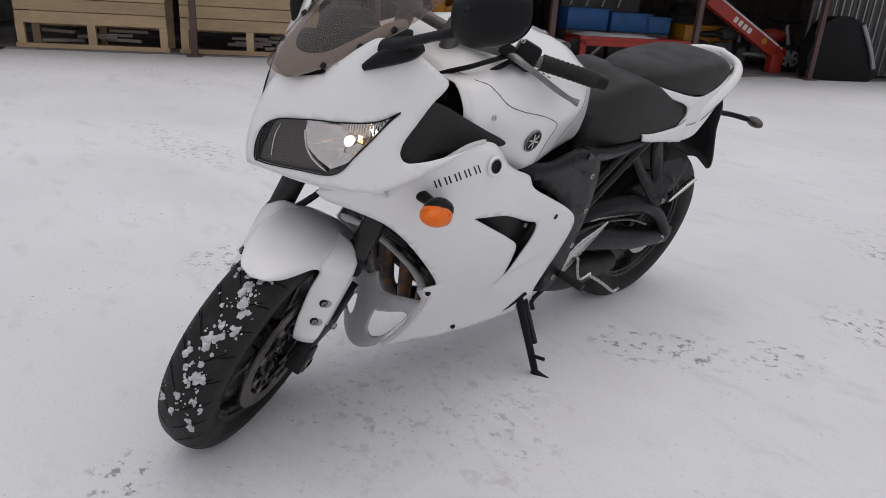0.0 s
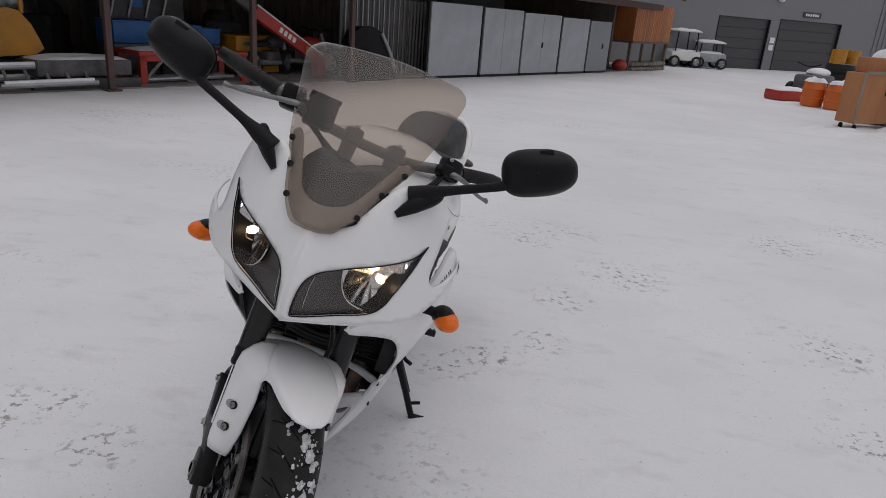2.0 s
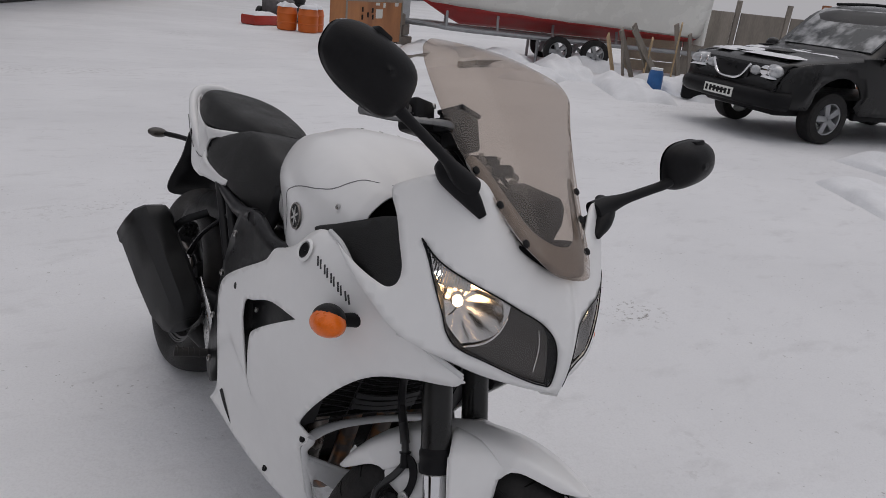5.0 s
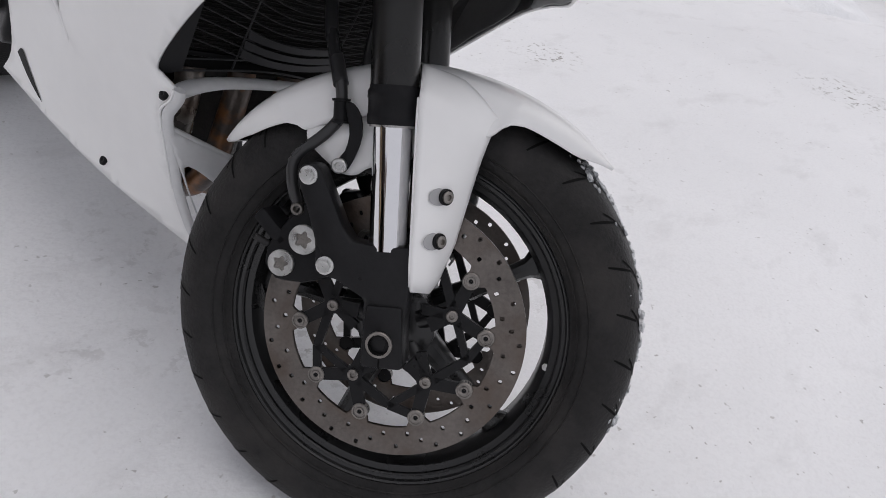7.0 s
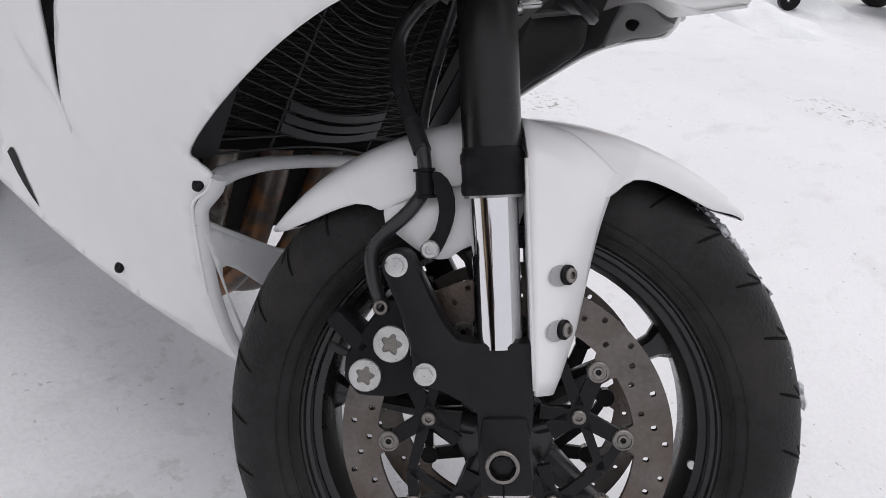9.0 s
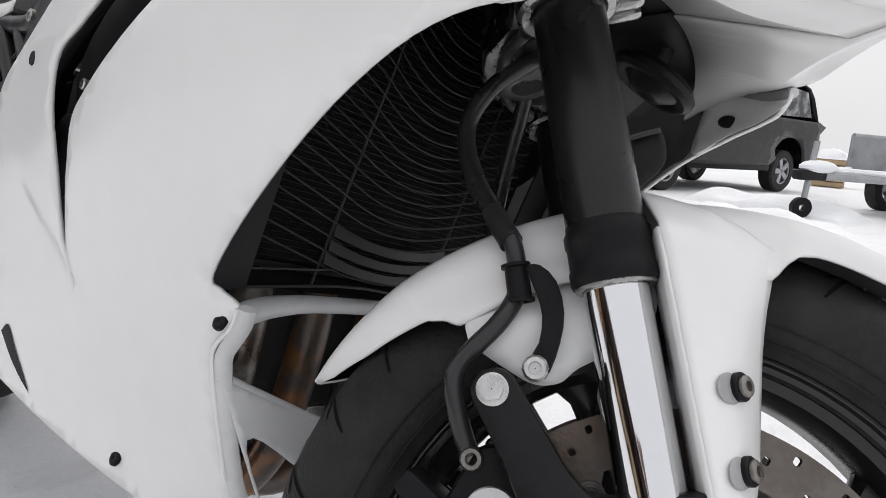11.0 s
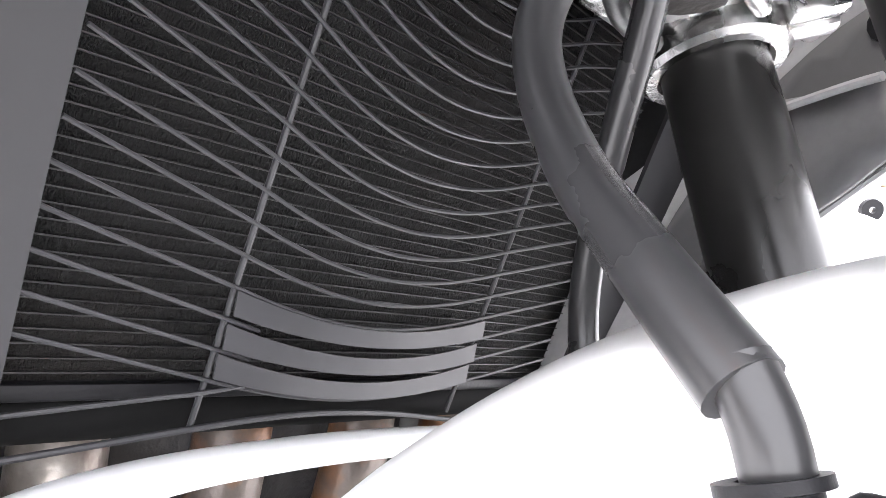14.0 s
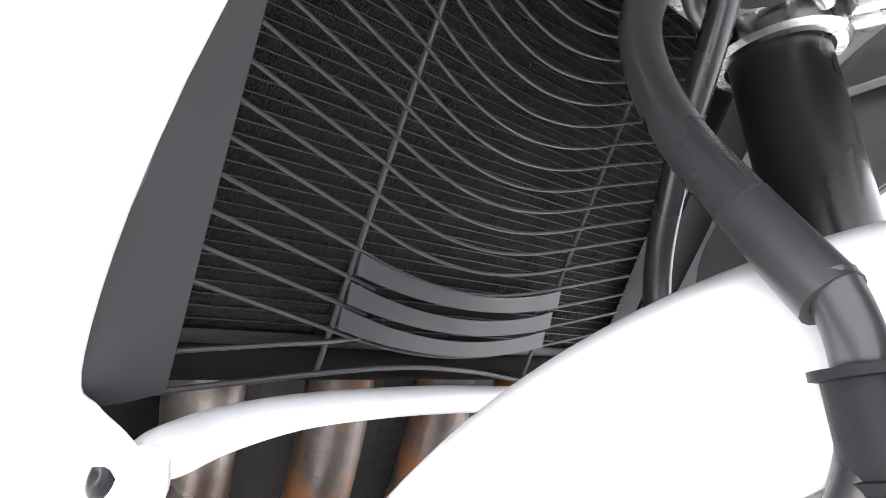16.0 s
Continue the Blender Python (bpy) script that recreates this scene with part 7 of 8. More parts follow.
    for k, (x, y, w, d) in enumerate(((0.40, -0.25, 0.42, 0.85), (0.62, 0.42, 0.55, 0.55), (1.12, -0.05, 0.34, 1.25), (0.95, 0.62, 0.35, 0.25), (0.32, 0.55, 0.22, 0.35))):
        part("bonnet_snow", snow_cap((x, y, 0.945 + 0.075 * x), (w, d, 0.035), 2 + k, 18), SNOW, car, "thin patchy snow on the bonnet")
    part("tail_lamp", box((4.37, 0.72, 1.05), (0.05, 0.14, 0.34), None, 0.02), RED, car)
    part("tail_lamp", box((4.37, -0.72, 1.05), (0.05, 0.14, 0.34), None, 0.02), RED, car)
    part("underbody", box((2.2, 0, 0.42), (4.0, 1.3, 0.25), None, 0.05), BLACK, car)


build_car()


# -- boat on its trailer --
def build_boat():
    bow, stern = Vector((-8.0, -12.9, 0)), Vector((-13.3, -9.35, 0))
    d = stern - bow
    ang = math.atan2(d.y, d.x)
    boat = thing("motor_boat", "white motor boat with a red bottom under snow", "boat", bow, ang)
    Lb = d.length
    def hull(t0, t1, n=22, m=6):
        rows = []
        for i in range(n + 1):
            x = -0.75 + (Lb + 0.75) * i / n
            k = min(1.0, max(0.0, (x + 0.75) / 3.2))**0.55
            kb = min(1.0, max(0.0, (x - 0.45) / 2.8))**0.6
            sheer = 2.02 - 0.10 * min(1, max(0, x) / 4)
            keel = 1.85 - 1.25 * min(1.0, max(0.0, (x + 0.75) / 1.9))**0.75
            chine_z, chine_w = keel + (0.30 if x > 0.3 else 0.15) * (0.3 + 0.7 * kb) + 0.22 * (1 - kb), 0.98 * kb * 0.92
            top_w = 1.12 * k
            row = []
            zw = 1.02 - 0.03 * x
            def height(q):
                return keel + (chine_z - keel) * q if q <= 1 else chine_z + (sheer - chine_z) * (q - 1)
            cut = max([q for q in np.linspace(0, 2, 101) if height(q) <= zw], default=0.0)
            for q in np.linspace(t0 if t0 != "cut" else cut, t1 if t1 != "cut" else cut, m):
                if q <= 1:
                    row.append((x, chine_w * q, keel + (chine_z - keel) * q))
                else:
                    g = q - 1
                    row.append((x, chine_w + (top_w - chine_w) * g**0.8, chine_z + (sheer - chine_z) * g))
            rows.append(row)
        return rows
    for sx in (1, -1):
        M = Matrix.Identity(4) if sx > 0 else MIRROR_Y
        part("hull_side", moved(grid(hull("cut", 2.0, m=10)), M), HULL, boat, thick=0.03)
        part("hull_bottom", moved(grid(hull(0.0, "cut")), M), ANTIF, boat, "red bottom paint", thick=0.03)
        part("rubbing_strake", moved(tube([r[0] for r in hull(1.93, 1.95)], 0.03, 8, 1), M), GALV, boat)
        part("rail", moved(tube([(x, 1.05 * min(1.0, max(0.0, (x + 0.75) / 3.2))**0.55, 2.5) for x in (-0.3, 0.4, 1.2, 2.2, 3.4)], 0.016, 8), M), CHROME, boat)
        for x in (-0.2, 0.6, 1.5, 2.6):
            part("stanchion", moved(rod((x, 1.05 * min(1.0, max(0.0, (x + 0.75) / 3.2))**0.55, 2.0), (x, 1.05 * min(1.0, max(0.0, (x + 0.75) / 3.2))**0.55, 2.5), 0.014, 8), M), CHROME, boat)
    part("deck", grid([[(x, w * 1.10 * min(1.0, max(0.0, (x + 0.75) / 3.2))**0.55, 2.03 + 0.10 * (1 - w * w)) for w in np.linspace(-1, 1, 9)] for x in np.linspace(-0.7, Lb, 24)]), SNOW, boat, "deck under thick snow")
    part("cabin_top", ball((3.9, 0, 2.15), (1.5, 0.85, 0.42), 20), SNOW, boat)
    for k in range(5):
        part("registration_bar", box((2.15 + 0.12 * k, 1.065 + 0.008 * k, 1.62), (0.07, 0.03, 0.15)), SATIN, boat, smooth=False)
    part("transom", box((Lb, 0, 1.35), (0.08, 2.0, 1.3), None, 0.03), HULL, boat)
    tr = thing("boat_trailer", "galvanised boat trailer with black tyres in snow", "trailer", bow, ang)
    for sx in (1, -1):
        part("beam", tube([(-0.6, 0.0, 0.55), (0.6, sx * 0.55, 0.55), (1.5, sx * 0.75, 0.52), (Lb, sx * 0.75, 0.52)], 0.05, 8, 3), GALV, tr)
        for x in (0.9, 2.0, 3.2, 4.6):
            part("support", rod((x, sx * 0.75, 0.52), (x, sx * 0.55, 0.86), 0.03, 8), GALV, tr)
        for x in (2.9, 4.3):
            part("prop", rod((x, sx * 0.72, -0.05), (x, sx * 0.72, 0.52), 0.035, 8), GALV, tr)
        road_wheel(tr, (3.3, sx * 0.98, 0.30), 0.31, 0.2)
        road_wheel(tr, (4.1, sx * 0.98, 0.30), 0.31, 0.2)
    part("winch_post", tube([(-0.62, 0, 0.5), (-0.60, 0, 1.0), (-0.50, 0, 1.50)], 0.06, 8), SATIN, tr)


MIRROR_Y = Matrix.Diagonal((1, -1, 1, 1))
build_boat()


# -- crate, drums and clutter before the boat --
def build_clutter():
    a, b = Vector((-5.58, -10.99, 0)), Vector((-7.65, -12.31, 0))
    ang = math.atan2(b.y - a.y, b.x - a.x)
    crate = thing("plywood_crate", "brown plywood crate on castors with paper labels", "crate", a, ang)
    part("box", box((1.17, -0.40, 0.56), (2.34, 0.8, 0.80), None, 0.012), PLY, crate, smooth=False)
    part("upper_box", box((1.15, -0.55, 1.08), (1.95, 0.45, 0.24), None, 0.01), PLY, crate, smooth=False)
    for x in (0.02, 2.32):
        part("corner_batten", box((x, 0.012, 0.56), (0.05, 0.03, 0.82)), OLDWOOD, crate, smooth=False)
    part("top_batten", box((1.17, 0.012, 0.965), (2.3, 0.03, 0.05)), OLDWOOD, crate, smooth=False)
    for x, z, w, h in ((1.30, 0.72, 0.28, 0.17), (1.22, 0.90, 0.16, 0.05), (1.50, 0.88, 0.09, 0.09), (2.05, 0.90, 0.16, 0.07)):
        part("paper_label", box((x, 0.010, z), (w, 0.012, h)), HULL, crate, smooth=False)
    for x, z in ((0.62, 0.80), (0.62, 0.66), (0.84, 0.70), (0.84, 0.48), (1.02, 0.78), (1.04, 0.66)):
        part("stencil_mark", box((x, 0.008, z), (0.06, 0.012, 0.09)), BLACK, crate, smooth=False)
    for x in (0.12, 2.2):
        for y in (-0.1, -0.7):
            part("castor", moved(turned([(-0.02, 0.07), (0.02, 0.07), (0.02, 0.02), (-0.02, 0.02)], 18), Matrix.Translation((x, y, 0.07))), SATIN, crate)
    part("snow_cover", snow_cap((1.4, 0.18, -0.02), (2.0, 0.6, 0.22), 5), SNOW, crate)
    for piece in crate.children:
        piece.data.transform(Matrix.Translation((-0.12, 0, 0)) @ Matrix.Diagonal((1, -0.42, 1, 1)))
        piece.data.flip_normals()
    cab = thing("metal_cabinet", "grey metal cabinet topped with snow heaps", "cabinet", (-6.35, -13.0, 0), ang)
    part("body", box((1.0, -0.35, 0.62), (2.3, 0.7, 1.06), None, 0.02), GALV, cab, smooth=False)
    for k in range(3):
        part("panel", box((0.25 + 0.75 * k, 0.008, 0.62), (0.70, 0.02, 0.98), None, 0.004), GALV, cab, smooth=False)
    for x in (-0.08, 2.08):
        part("leg", box((x, -0.05, 0.05), (0.06, 0.06, 0.12)), SATIN, cab, smooth=False)
    for k in range(4):
        part("snow_cover", snow_cap((0.2 + 0.55 * k, -0.35, 1.14), (0.65, 0.7, 0.30), 8 + k), SNOW, cab)
    for i, (x, y) in enumerate(((-6.30, -15.45), (-6.66, -15.05), (-6.95, -15.35))):
        dr = thing("plastic_drum", "orange plastic drum capped with snow", "drum", (x, y, 0), i * 1.3, "orange drums")
        part("shell", turned([(0, 0.0003), (0, 0.20), (0.02, 0.225), (0.16, 0.235), (0.17, 0.245), (0.19, 0.245), (0.20, 0.235), (0.36, 0.235), (0.37, 0.245), (0.39, 0.245), (0.40, 0.235), (0.50, 0.22), (0.53, 0.20), (0.53, 0.0003)], 28, "z", closed=False), DRUM, dr)
        part("snow_cap", snow_cap((0, 0, 0.525), (0.40, 0.40, 0.12), i), SNOW, dr)
    tub = thing("red_tub", "low red plastic tub filled with snow", "tub", (-6.05, -16.5, 0), 0.4)
    part("shell", box((0, 0, 0.12), (0.85, 0.5, 0.24), None, 0.05), RED, tub)
    part("snow", snow_cap((0, 0, 0.23), (0.8, 0.46, 0.1), 3), SNOW, tub)
    for i, (x, y, z) in enumerate(((-8.0, -19.3, 0.85), (-8.45, -19.6, 0.85))):
        pail = thing("yellow_barrel", "yellow steel barrel on a dark stack", "barrel", (x, y, z), 0, "yellow barrels")
        part("shell", turned([(0, 0.0003), (0, 0.19), (0.15, 0.195), (0.16, 0.205), (0.17, 0.195), (0.36, 0.19), (0.36, 0.0003)], 24, "z", closed=False), YELLOW, pail)
    stack = thing("tyre_stack", "stack of black tyres below yellow barrels", "tyres", (-8.2, -19.4, 0), 0)
    for k in range(4):
        part("tyre", moved(turned([(-0.1, 0.2), (-0.1, 0.34), (0, 0.38), (0.1, 0.34), (0.1, 0.2)], 28, "z"), Matrix.Translation((0.02 * k, 0.03 * (k % 2), 0.11 + 0.205 * k))), RUBBER, stack)
    quad = thing("snowed_machine", "small dark machine half buried in snow", "machine", (-6.9, -17.4, 0), 0.7)
    part("body", box((0, 0, 0.42), (1.0, 0.5, 0.35), None, 0.08), CLUTTER, quad)
    part("seat", ball((-0.1, 0, 0.64), (0.4, 0.22, 0.12), 16), SNOW, quad)
    for x in (-0.4, 0.4):
        for y in (-0.3, 0.3):
            road_wheel(quad, (x, y, 0.2), 0.2, 0.14)
    part("handlebar", tube([(0.35, -0.3, 0.85), (0.3, 0, 0.78), (0.35, 0.3, 0.85)], 0.02, 8), SATIN, quad)
    for i, (x, y, rot, ln) in enumerate(((-7.45, -9.75, 0.55, 0.75), (-8.05, -9.9, 0.2, 0.7), (-8.9, -11.0, 0.6, 1.6), (-6.9, -10.6, 0.62, 1.2))):
        tm = thing("squared_timber", "snow-dusted squared timber lying on the ground", "timber", (x, y, 0.02), rot, "loose timbers")
        part("beam", box((0, 0, 0.05), (ln, 0.12, 0.10), None, 0.01), OLDWOOD, tm, smooth=False)
        part("snow_cap", snow_cap((0, 0, 0.10), (ln * 0.95, 0.13, 0.05), i), SNOW, tm)
    for i, (x, y, z) in enumerate(((-7.75, -12.75, 0.12), (-7.85, -12.9, 0.36), (-7.7, -12.8, 0.60))):
        bl = thing("timber_block", "rough wooden block stacked under the boat", "timber", (x, y, z), 0.5 + 0.3 * i, "timber blocks")
        part("block", box((0, 0, 0), (0.65, 0.35, 0.22), None, 0.02), OLDWOOD, bl, smooth=False)


build_clutter()


# -- planks, board wall and snow banks by the car --
def build_scrap():
    rng3 = random.Random(11)
    for i in range(9):
        x, y = -10.15 - 0.16 * i, -8.55 + 0.10 * i
        pk = thing("leaning_plank", "weathered plank leaning in a scrap heap", "plank", (x, y, 0), 0.5 + rng3.uniform(-0.5, 0.5), "scrap planks")
        ln = rng3.uniform(0.9, 1.5)
        part("board", moved(box((0, 0, ln / 2), (0.12, 0.03, ln), None, 0.004), Matrix.Rotation(radians(rng3.uniform(20, 50)), 4, "Y")), PINE if i % 3 == 0 else OLDWOOD, pk, smooth=False)
    A_, B_ = Vector((-11.9, -9.9, 0)), Vector((-16.5, -6.4, 0))
    ang = math.atan2(B_.y - A_.y, B_.x - A_.x)
    wall = thing("board_pen", "grey board pen with snow-plastered panels", "fence", A_, ang)
    for k in range(5):
        part("plank", box((0.60, 0.02, 0.14 + 0.24 * k), (1.15, 0.03, 0.225)), BEIGE, wall, smooth=False)
    part("top_rail", box((0.60, 0.03, 1.30), (1.25, 0.06, 0.10)), BEIGE, wall, smooth=False)
    part("rail_snow", snow_cap((0.60, 0.03, 1.345), (1.2, 0.14, 0.16), 4), SNOW, wall)
    for k, x in enumerate((1.75, 2.85, 3.95)):
        part("panel", box((x, 0.0, 0.75), (0.95, 0.05, 1.4), None, 0.01), OLDWOOD, wall, smooth=False)
        part("panel_snow", snow_wall((x, 0.03, 0.78), 0.86, 1.25, k), SNOW, wall)
        part("post", box((x - 0.55, 0.02, 0.85), (0.09, 0.09, 1.7)), OLDWOOD, wall, smooth=False)
    for i, (x, y, w, dd, h) in enumerate(((-5.9, -11.3, 2.4, 0.9, 0.16), (-7.9, -11.7, 3.0, 1.3, 0.26), (-8.9, -10.9, 2.6, 1.2, 0.30), (-6.8, -10.2, 2.2, 0.9, 0.14), (-9.0, -7.2, 2.6, 1.0, 0.30), (-10.2, -7.0, 2.2, 1.0, 0.34), (-8.2, -8.6, 2.0, 1.0, 0.24), (-9.4, -9.2, 2.4, 1.0, 0.36), (-11.0, -10.2, 2.0, 1.2, 0.36), (-8.9, -10.6, 2.4, 0.9, 0.26), (-5.9, -1.55, 1.5, 0.8, 0.20), (-7.6, -1.9, 1.8, 0.9, 0.24))):
        bank = tagged(part("snow_bank", snow_cap((0, 0, -0.03), (w, dd, h), 20 + i, 26), SNOW), "lumpy bank of cleared snow", "snow bank", "snow banks")
        bank.matrix_world = Matrix.Translation(Vector((x, y, 0)) * Y) @ Matrix.Rotation(0.55 + 0.4 * (i % 3), 4, "Z") @ Matrix.Scale(Y, 4)
    lumps = []
    for i in range(170):
        x, y = rng3.uniform(-10.8, -7.2), rng3.uniform(-9.8, -6.3)
        lumps.append((x * Y, y * Y, 0.02, rng3.choice((0.02, 0.03, 0.05, 0.09))))
    ob = snow_lumps("snow_lumps", lumps, Matrix.Identity(4), None, "loose snow lumps along the bank")
    tagged(ob, "", "snow", kind="stuff")
    bb = thing("blue_barrel", "small blue plastic barrel in the snow", "barrel", (-9.55, -7.1, 0), 0)
    part("shell", turned([(0, 0.0003), (0, 0.11), (0.03, 0.125), (0.16, 0.13), (0.30, 0.125), (0.36, 0.11), (0.38, 0.09), (0.38, 0.0003)], 22, "z", closed=False), BLUE, bb)
    part("lid", turned([(0.375, 0.10), (0.41, 0.10), (0.41, 0.0003)], 22, "z", closed=False), SNOW, bb)
    bn = thing("black_trough", "black plastic trough beside the snow bank", "trough", (-9.95, -6.5, 0), 0.6)
    part("shell", box((0, 0, 0.18), (0.9, 0.5, 0.34), None, 0.06), BLACK, bn)
    part("snow", snow_cap((0, 0, 0.34), (0.8, 0.44, 0.14), 9), SNOW, bn)
    for i, x in enumerate((4.9, 5.6, 6.2)):
        c = thing("stored_post", "orange-brown stored timber post", "post", A_ + (B_ - A_).normalized() * (x - 0.4) + Vector((-0.5, -0.6, 0)), ang, "stored posts")
        part("post", box((0, 0, 0.9), (0.16, 0.12, 1.8), None, 0.01), OCHRE, c, smooth=False)


def snow_wall(c, w, h, seed):
    rows = []
    for i in range(13):
        u = i / 12 * 2 - 1
        rows.append([(c[0] + u * w / 2, c[1] + 0.03 + 0.035 * noise.noise(Vector((u * 3, v * 4, seed))), c[2] + v * h / 2) for v in np.linspace(-1, 1, 15)])
    return grid(rows)


build_scrap()


# -- small utility trailer beyond the front wheel --
def build_utility_trailer():
    tr = thing("utility_trailer", "galvanised utility trailer with snow on its frame", "trailer", (-7.0, -1.52, 0), radians(152))
    part("jockey_wheel", moved(turned([(-0.03, 0.10), (0.03, 0.10), (0.03, 0.03), (-0.03, 0.03)], 22), Matrix.Translation((0.0, 0, 0.10)) @ Matrix.Rotation(radians(70), 4, "Z")), BLACK, tr)
    part("jockey_post", rod((0.02, 0.0, 0.12), (0.10, 0.02, 0.75), 0.03, 10), GALV, tr)
    part("coupling", box((0.05, 0, 0.42), (0.35, 0.12, 0.10), None, 0.02), SATIN, tr)
    part("coupling_snow", ball((0.15, 0, 0.50), (0.25, 0.10, 0.07), 14), SNOW, tr)
    for sx in (1, -1):
        part("drawbar", tube([(0.2, 0, 0.42), (1.3, sx * 0.55, 0.42)], 0.04, 8, 1), GALV, tr)
        part("drawbar_snow", tube([(0.3, 0.0, 0.475), (1.3, sx * 0.55, 0.475)], 0.035, 8, 1), SNOW, tr)
        for k in range(3):
            part("side_post", rod((1.4 + 0.9 * k, sx * 0.65, 0.42), (1.4 + 0.9 * k, sx * 0.65, 0.86), 0.022, 8), GALV, tr)
        part("side_rail", rod((1.4, sx * 0.65, 0.70), (3.3, sx * 0.65, 0.70), 0.02, 8), GALV, tr)
        part("top_rail", rod((1.4, sx * 0.65, 0.86), (3.3, sx * 0.65, 0.86), 0.025, 8), GALV, tr)
        road_wheel(tr, (2.3, sx * 0.8, 0.28), 0.28, 0.17)
        part("side_sheet", box((2.35, sx * 0.66, 0.64), (1.9, 0.015, 0.38)), GALV, tr, smooth=False)
    part("front_sheet", box((1.4, 0, 0.64), (0.02, 1.3, 0.40)), GALV, tr, smooth=False)
    part("floor", box((2.35, 0, 0.43), (1.95, 1.3, 0.05)), GALV, tr, smooth=False)
    part("snow_load", snow_cap((2.35, 0, 0.46), (1.85, 1.25, 0.35), 6), SNOW, tr)
    lg = thing("board_stack", "stack of pale sawn boards behind the car", "boards", (-14.5, -2.75, 0), 0.2, scale=0.6)
    for k in range(5):
        part("board", box((0.02 * k, 0, 0.10 + 0.17 * k), (1.6, 0.9, 0.15), None, 0.01), PINE, lg, smooth=False)
    part("snow", snow_cap((0, 0, 0.90), (1.6, 0.9, 0.35), 3), SNOW, lg)


build_utility_trailer()


# -- what stands in the shed --
def shed_thing(name, label, category, along, inward, turn=0.0, group=""):
    ob = tagged(new(name), label, category, group)
    ob.matrix_world = SHED @ Matrix.Translation((along, inward, 0)) @ Matrix.Rotation(turn, 4, "Z")
    return ob


def build_shed_things():
    for i, a in enumerate((-1.72, -3.75)):
        rack = shed_thing("pine_rack", "pale pine board rack holding scrap", "rack", a, 0.55, 0, "pine racks")
        for k in range(3):
            part("board", box((0, -0.32, 0.40 + 0.16 * k), (1.85, 0.03, 0.15), None, 0.004), PINE, rack, smooth=False)
        part("top", box((0, 0, 0.90), (1.9, 0.7, 0.03)), PINE, rack, smooth=False)
        for x in (-0.88, -0.02, 0.88):
            part("leg", box((x, -0.3, 0.17), (0.10, 0.06, 0.34)), PINE, rack, smooth=False)
            part("leg", box((x, 0.3, 0.42), (0.10, 0.06, 0.85)), PINE, rack, smooth=False)
        part("foot_rail", box((0, -0.3, 0.04), (1.9, 0.08, 0.06)), PINE, rack, smooth=False)
        part("back", box((0, 0.33, 0.55), (1.85, 0.03, 0.6)), PINE, rack, smooth=False)
        rr = random.Random(i)
        for k in range(6):
            part("scrap", moved(box((0, 0, 0), (0.5, 0.06, 0.04)), Matrix.Translation((rr.uniform(-0.6, 0.6), -0.1, 0.10 + 0.03 * k)) @ Matrix.Rotation(rr.uniform(-0.5, 0.5), 4, "Z")), OLDWOOD, rack, smooth=False)
    ex = shed_thing("mini_excavator", "yellow mini excavator with its boom raised", "excavator", 1.35, 1.1)
    for sy in (-0.38, 0.38):
        tr = part("track", prism([(-0.75, 0.12), (-0.62, 0.0), (0.62, 0.0), (0.75, 0.12), (0.75, 0.22), (0.62, 0.34), (-0.62, 0.34), (-0.75, 0.22)], sy - 0.13, sy + 0.13, "y", 2), RUBBER, ex)
        for k in range(16):
            part("track_pad", box((-0.66 + 0.088 * k, sy, 0.345), (0.05, 0.27, 0.025)), RUBBER, tr, smooth=False)
    part("blade", box((0.95, -0.1, 0.16), (0.06, 1.1, 0.28), None, 0.01), YELLOW, ex)
    part("house", prism([(-0.55, 0.42), (0.55, 0.42), (0.62, 0.62), (0.40, 0.98), (0.10, 0.98), (-0.20, 0.80), (-0.60, 0.72)], -0.45, 0.45, "y", 2), YELLOW, ex)
    part("cab_glass", prism([(-0.05, 0.95), (0.50, 0.95), (0.42, 1.75), (0.05, 1.75)], -0.40, 0.40, "y"), CARGLASS, ex, smooth=False)
    for x in (-0.05, 0.45):
        for y in (-0.4, 0.4):
            part("cab_pillar", rod((x, y, 0.95), (x * 0.9 + 0.02, y, 1.75), 0.03, 8), YELLOW, ex)
    part("boom", tube([(-0.35, -0.55, 0.65), (-0.55, -0.75, 1.35), (-0.75, -0.85, 1.75)], [0.09, 0.11, 0.08], 10, flat=1.4), YELLOW, ex)
    part("dipper", tube([(-0.70, -0.85, 1.80), (-0.78, -0.88, 1.1), (-0.80, -0.90, 0.45)], [0.07, 0.075, 0.06], 10, flat=1.4), YELLOW, ex)
    part("ram", rod((-0.90, -0.88, 1.55), (-0.90, -0.88, 0.62), 0.022, 10), CHROME, ex)
    part("ram_sleeve", rod((-0.90, -0.88, 1.75), (-0.90, -0.88, 1.12), 0.035, 10), YELLOW, ex)
    part("linkage", box((-0.82, -0.9, 0.46), (0.28, 0.14, 0.10), None, 0.02), YELLOW, ex)
    part("bucket", prism([(-1.02, 0.02), (-0.62, 0.02), (-0.55, 0.18), (-0.60, 0.36), (-0.95, 0.38), (-1.05, 0.24)], -1.15, -0.70, "y", 2), CLUTTER, ex)
    part("snow", snow_cap((-0.80, -0.92, 0.375), (0.35, 0.40, 0.05), 1), SNOW, ex)
    fr = shed_thing("steel_frame", "low snow-dusted steel frame lying before the excavator", "frame", 1.75, 0.25)
    for y, z in ((-0.25, 0.10), (0.25, 0.12), (0.0, 0.30)):
        part("bar", rod((-0.55, y, z), (0.65, y, z + 0.02), 0.035, 8), GALV, fr)
        part("snow_strip", rod((-0.5, y, z + 0.035), (0.6, y, z + 0.055), 0.028, 8), SNOW, fr)
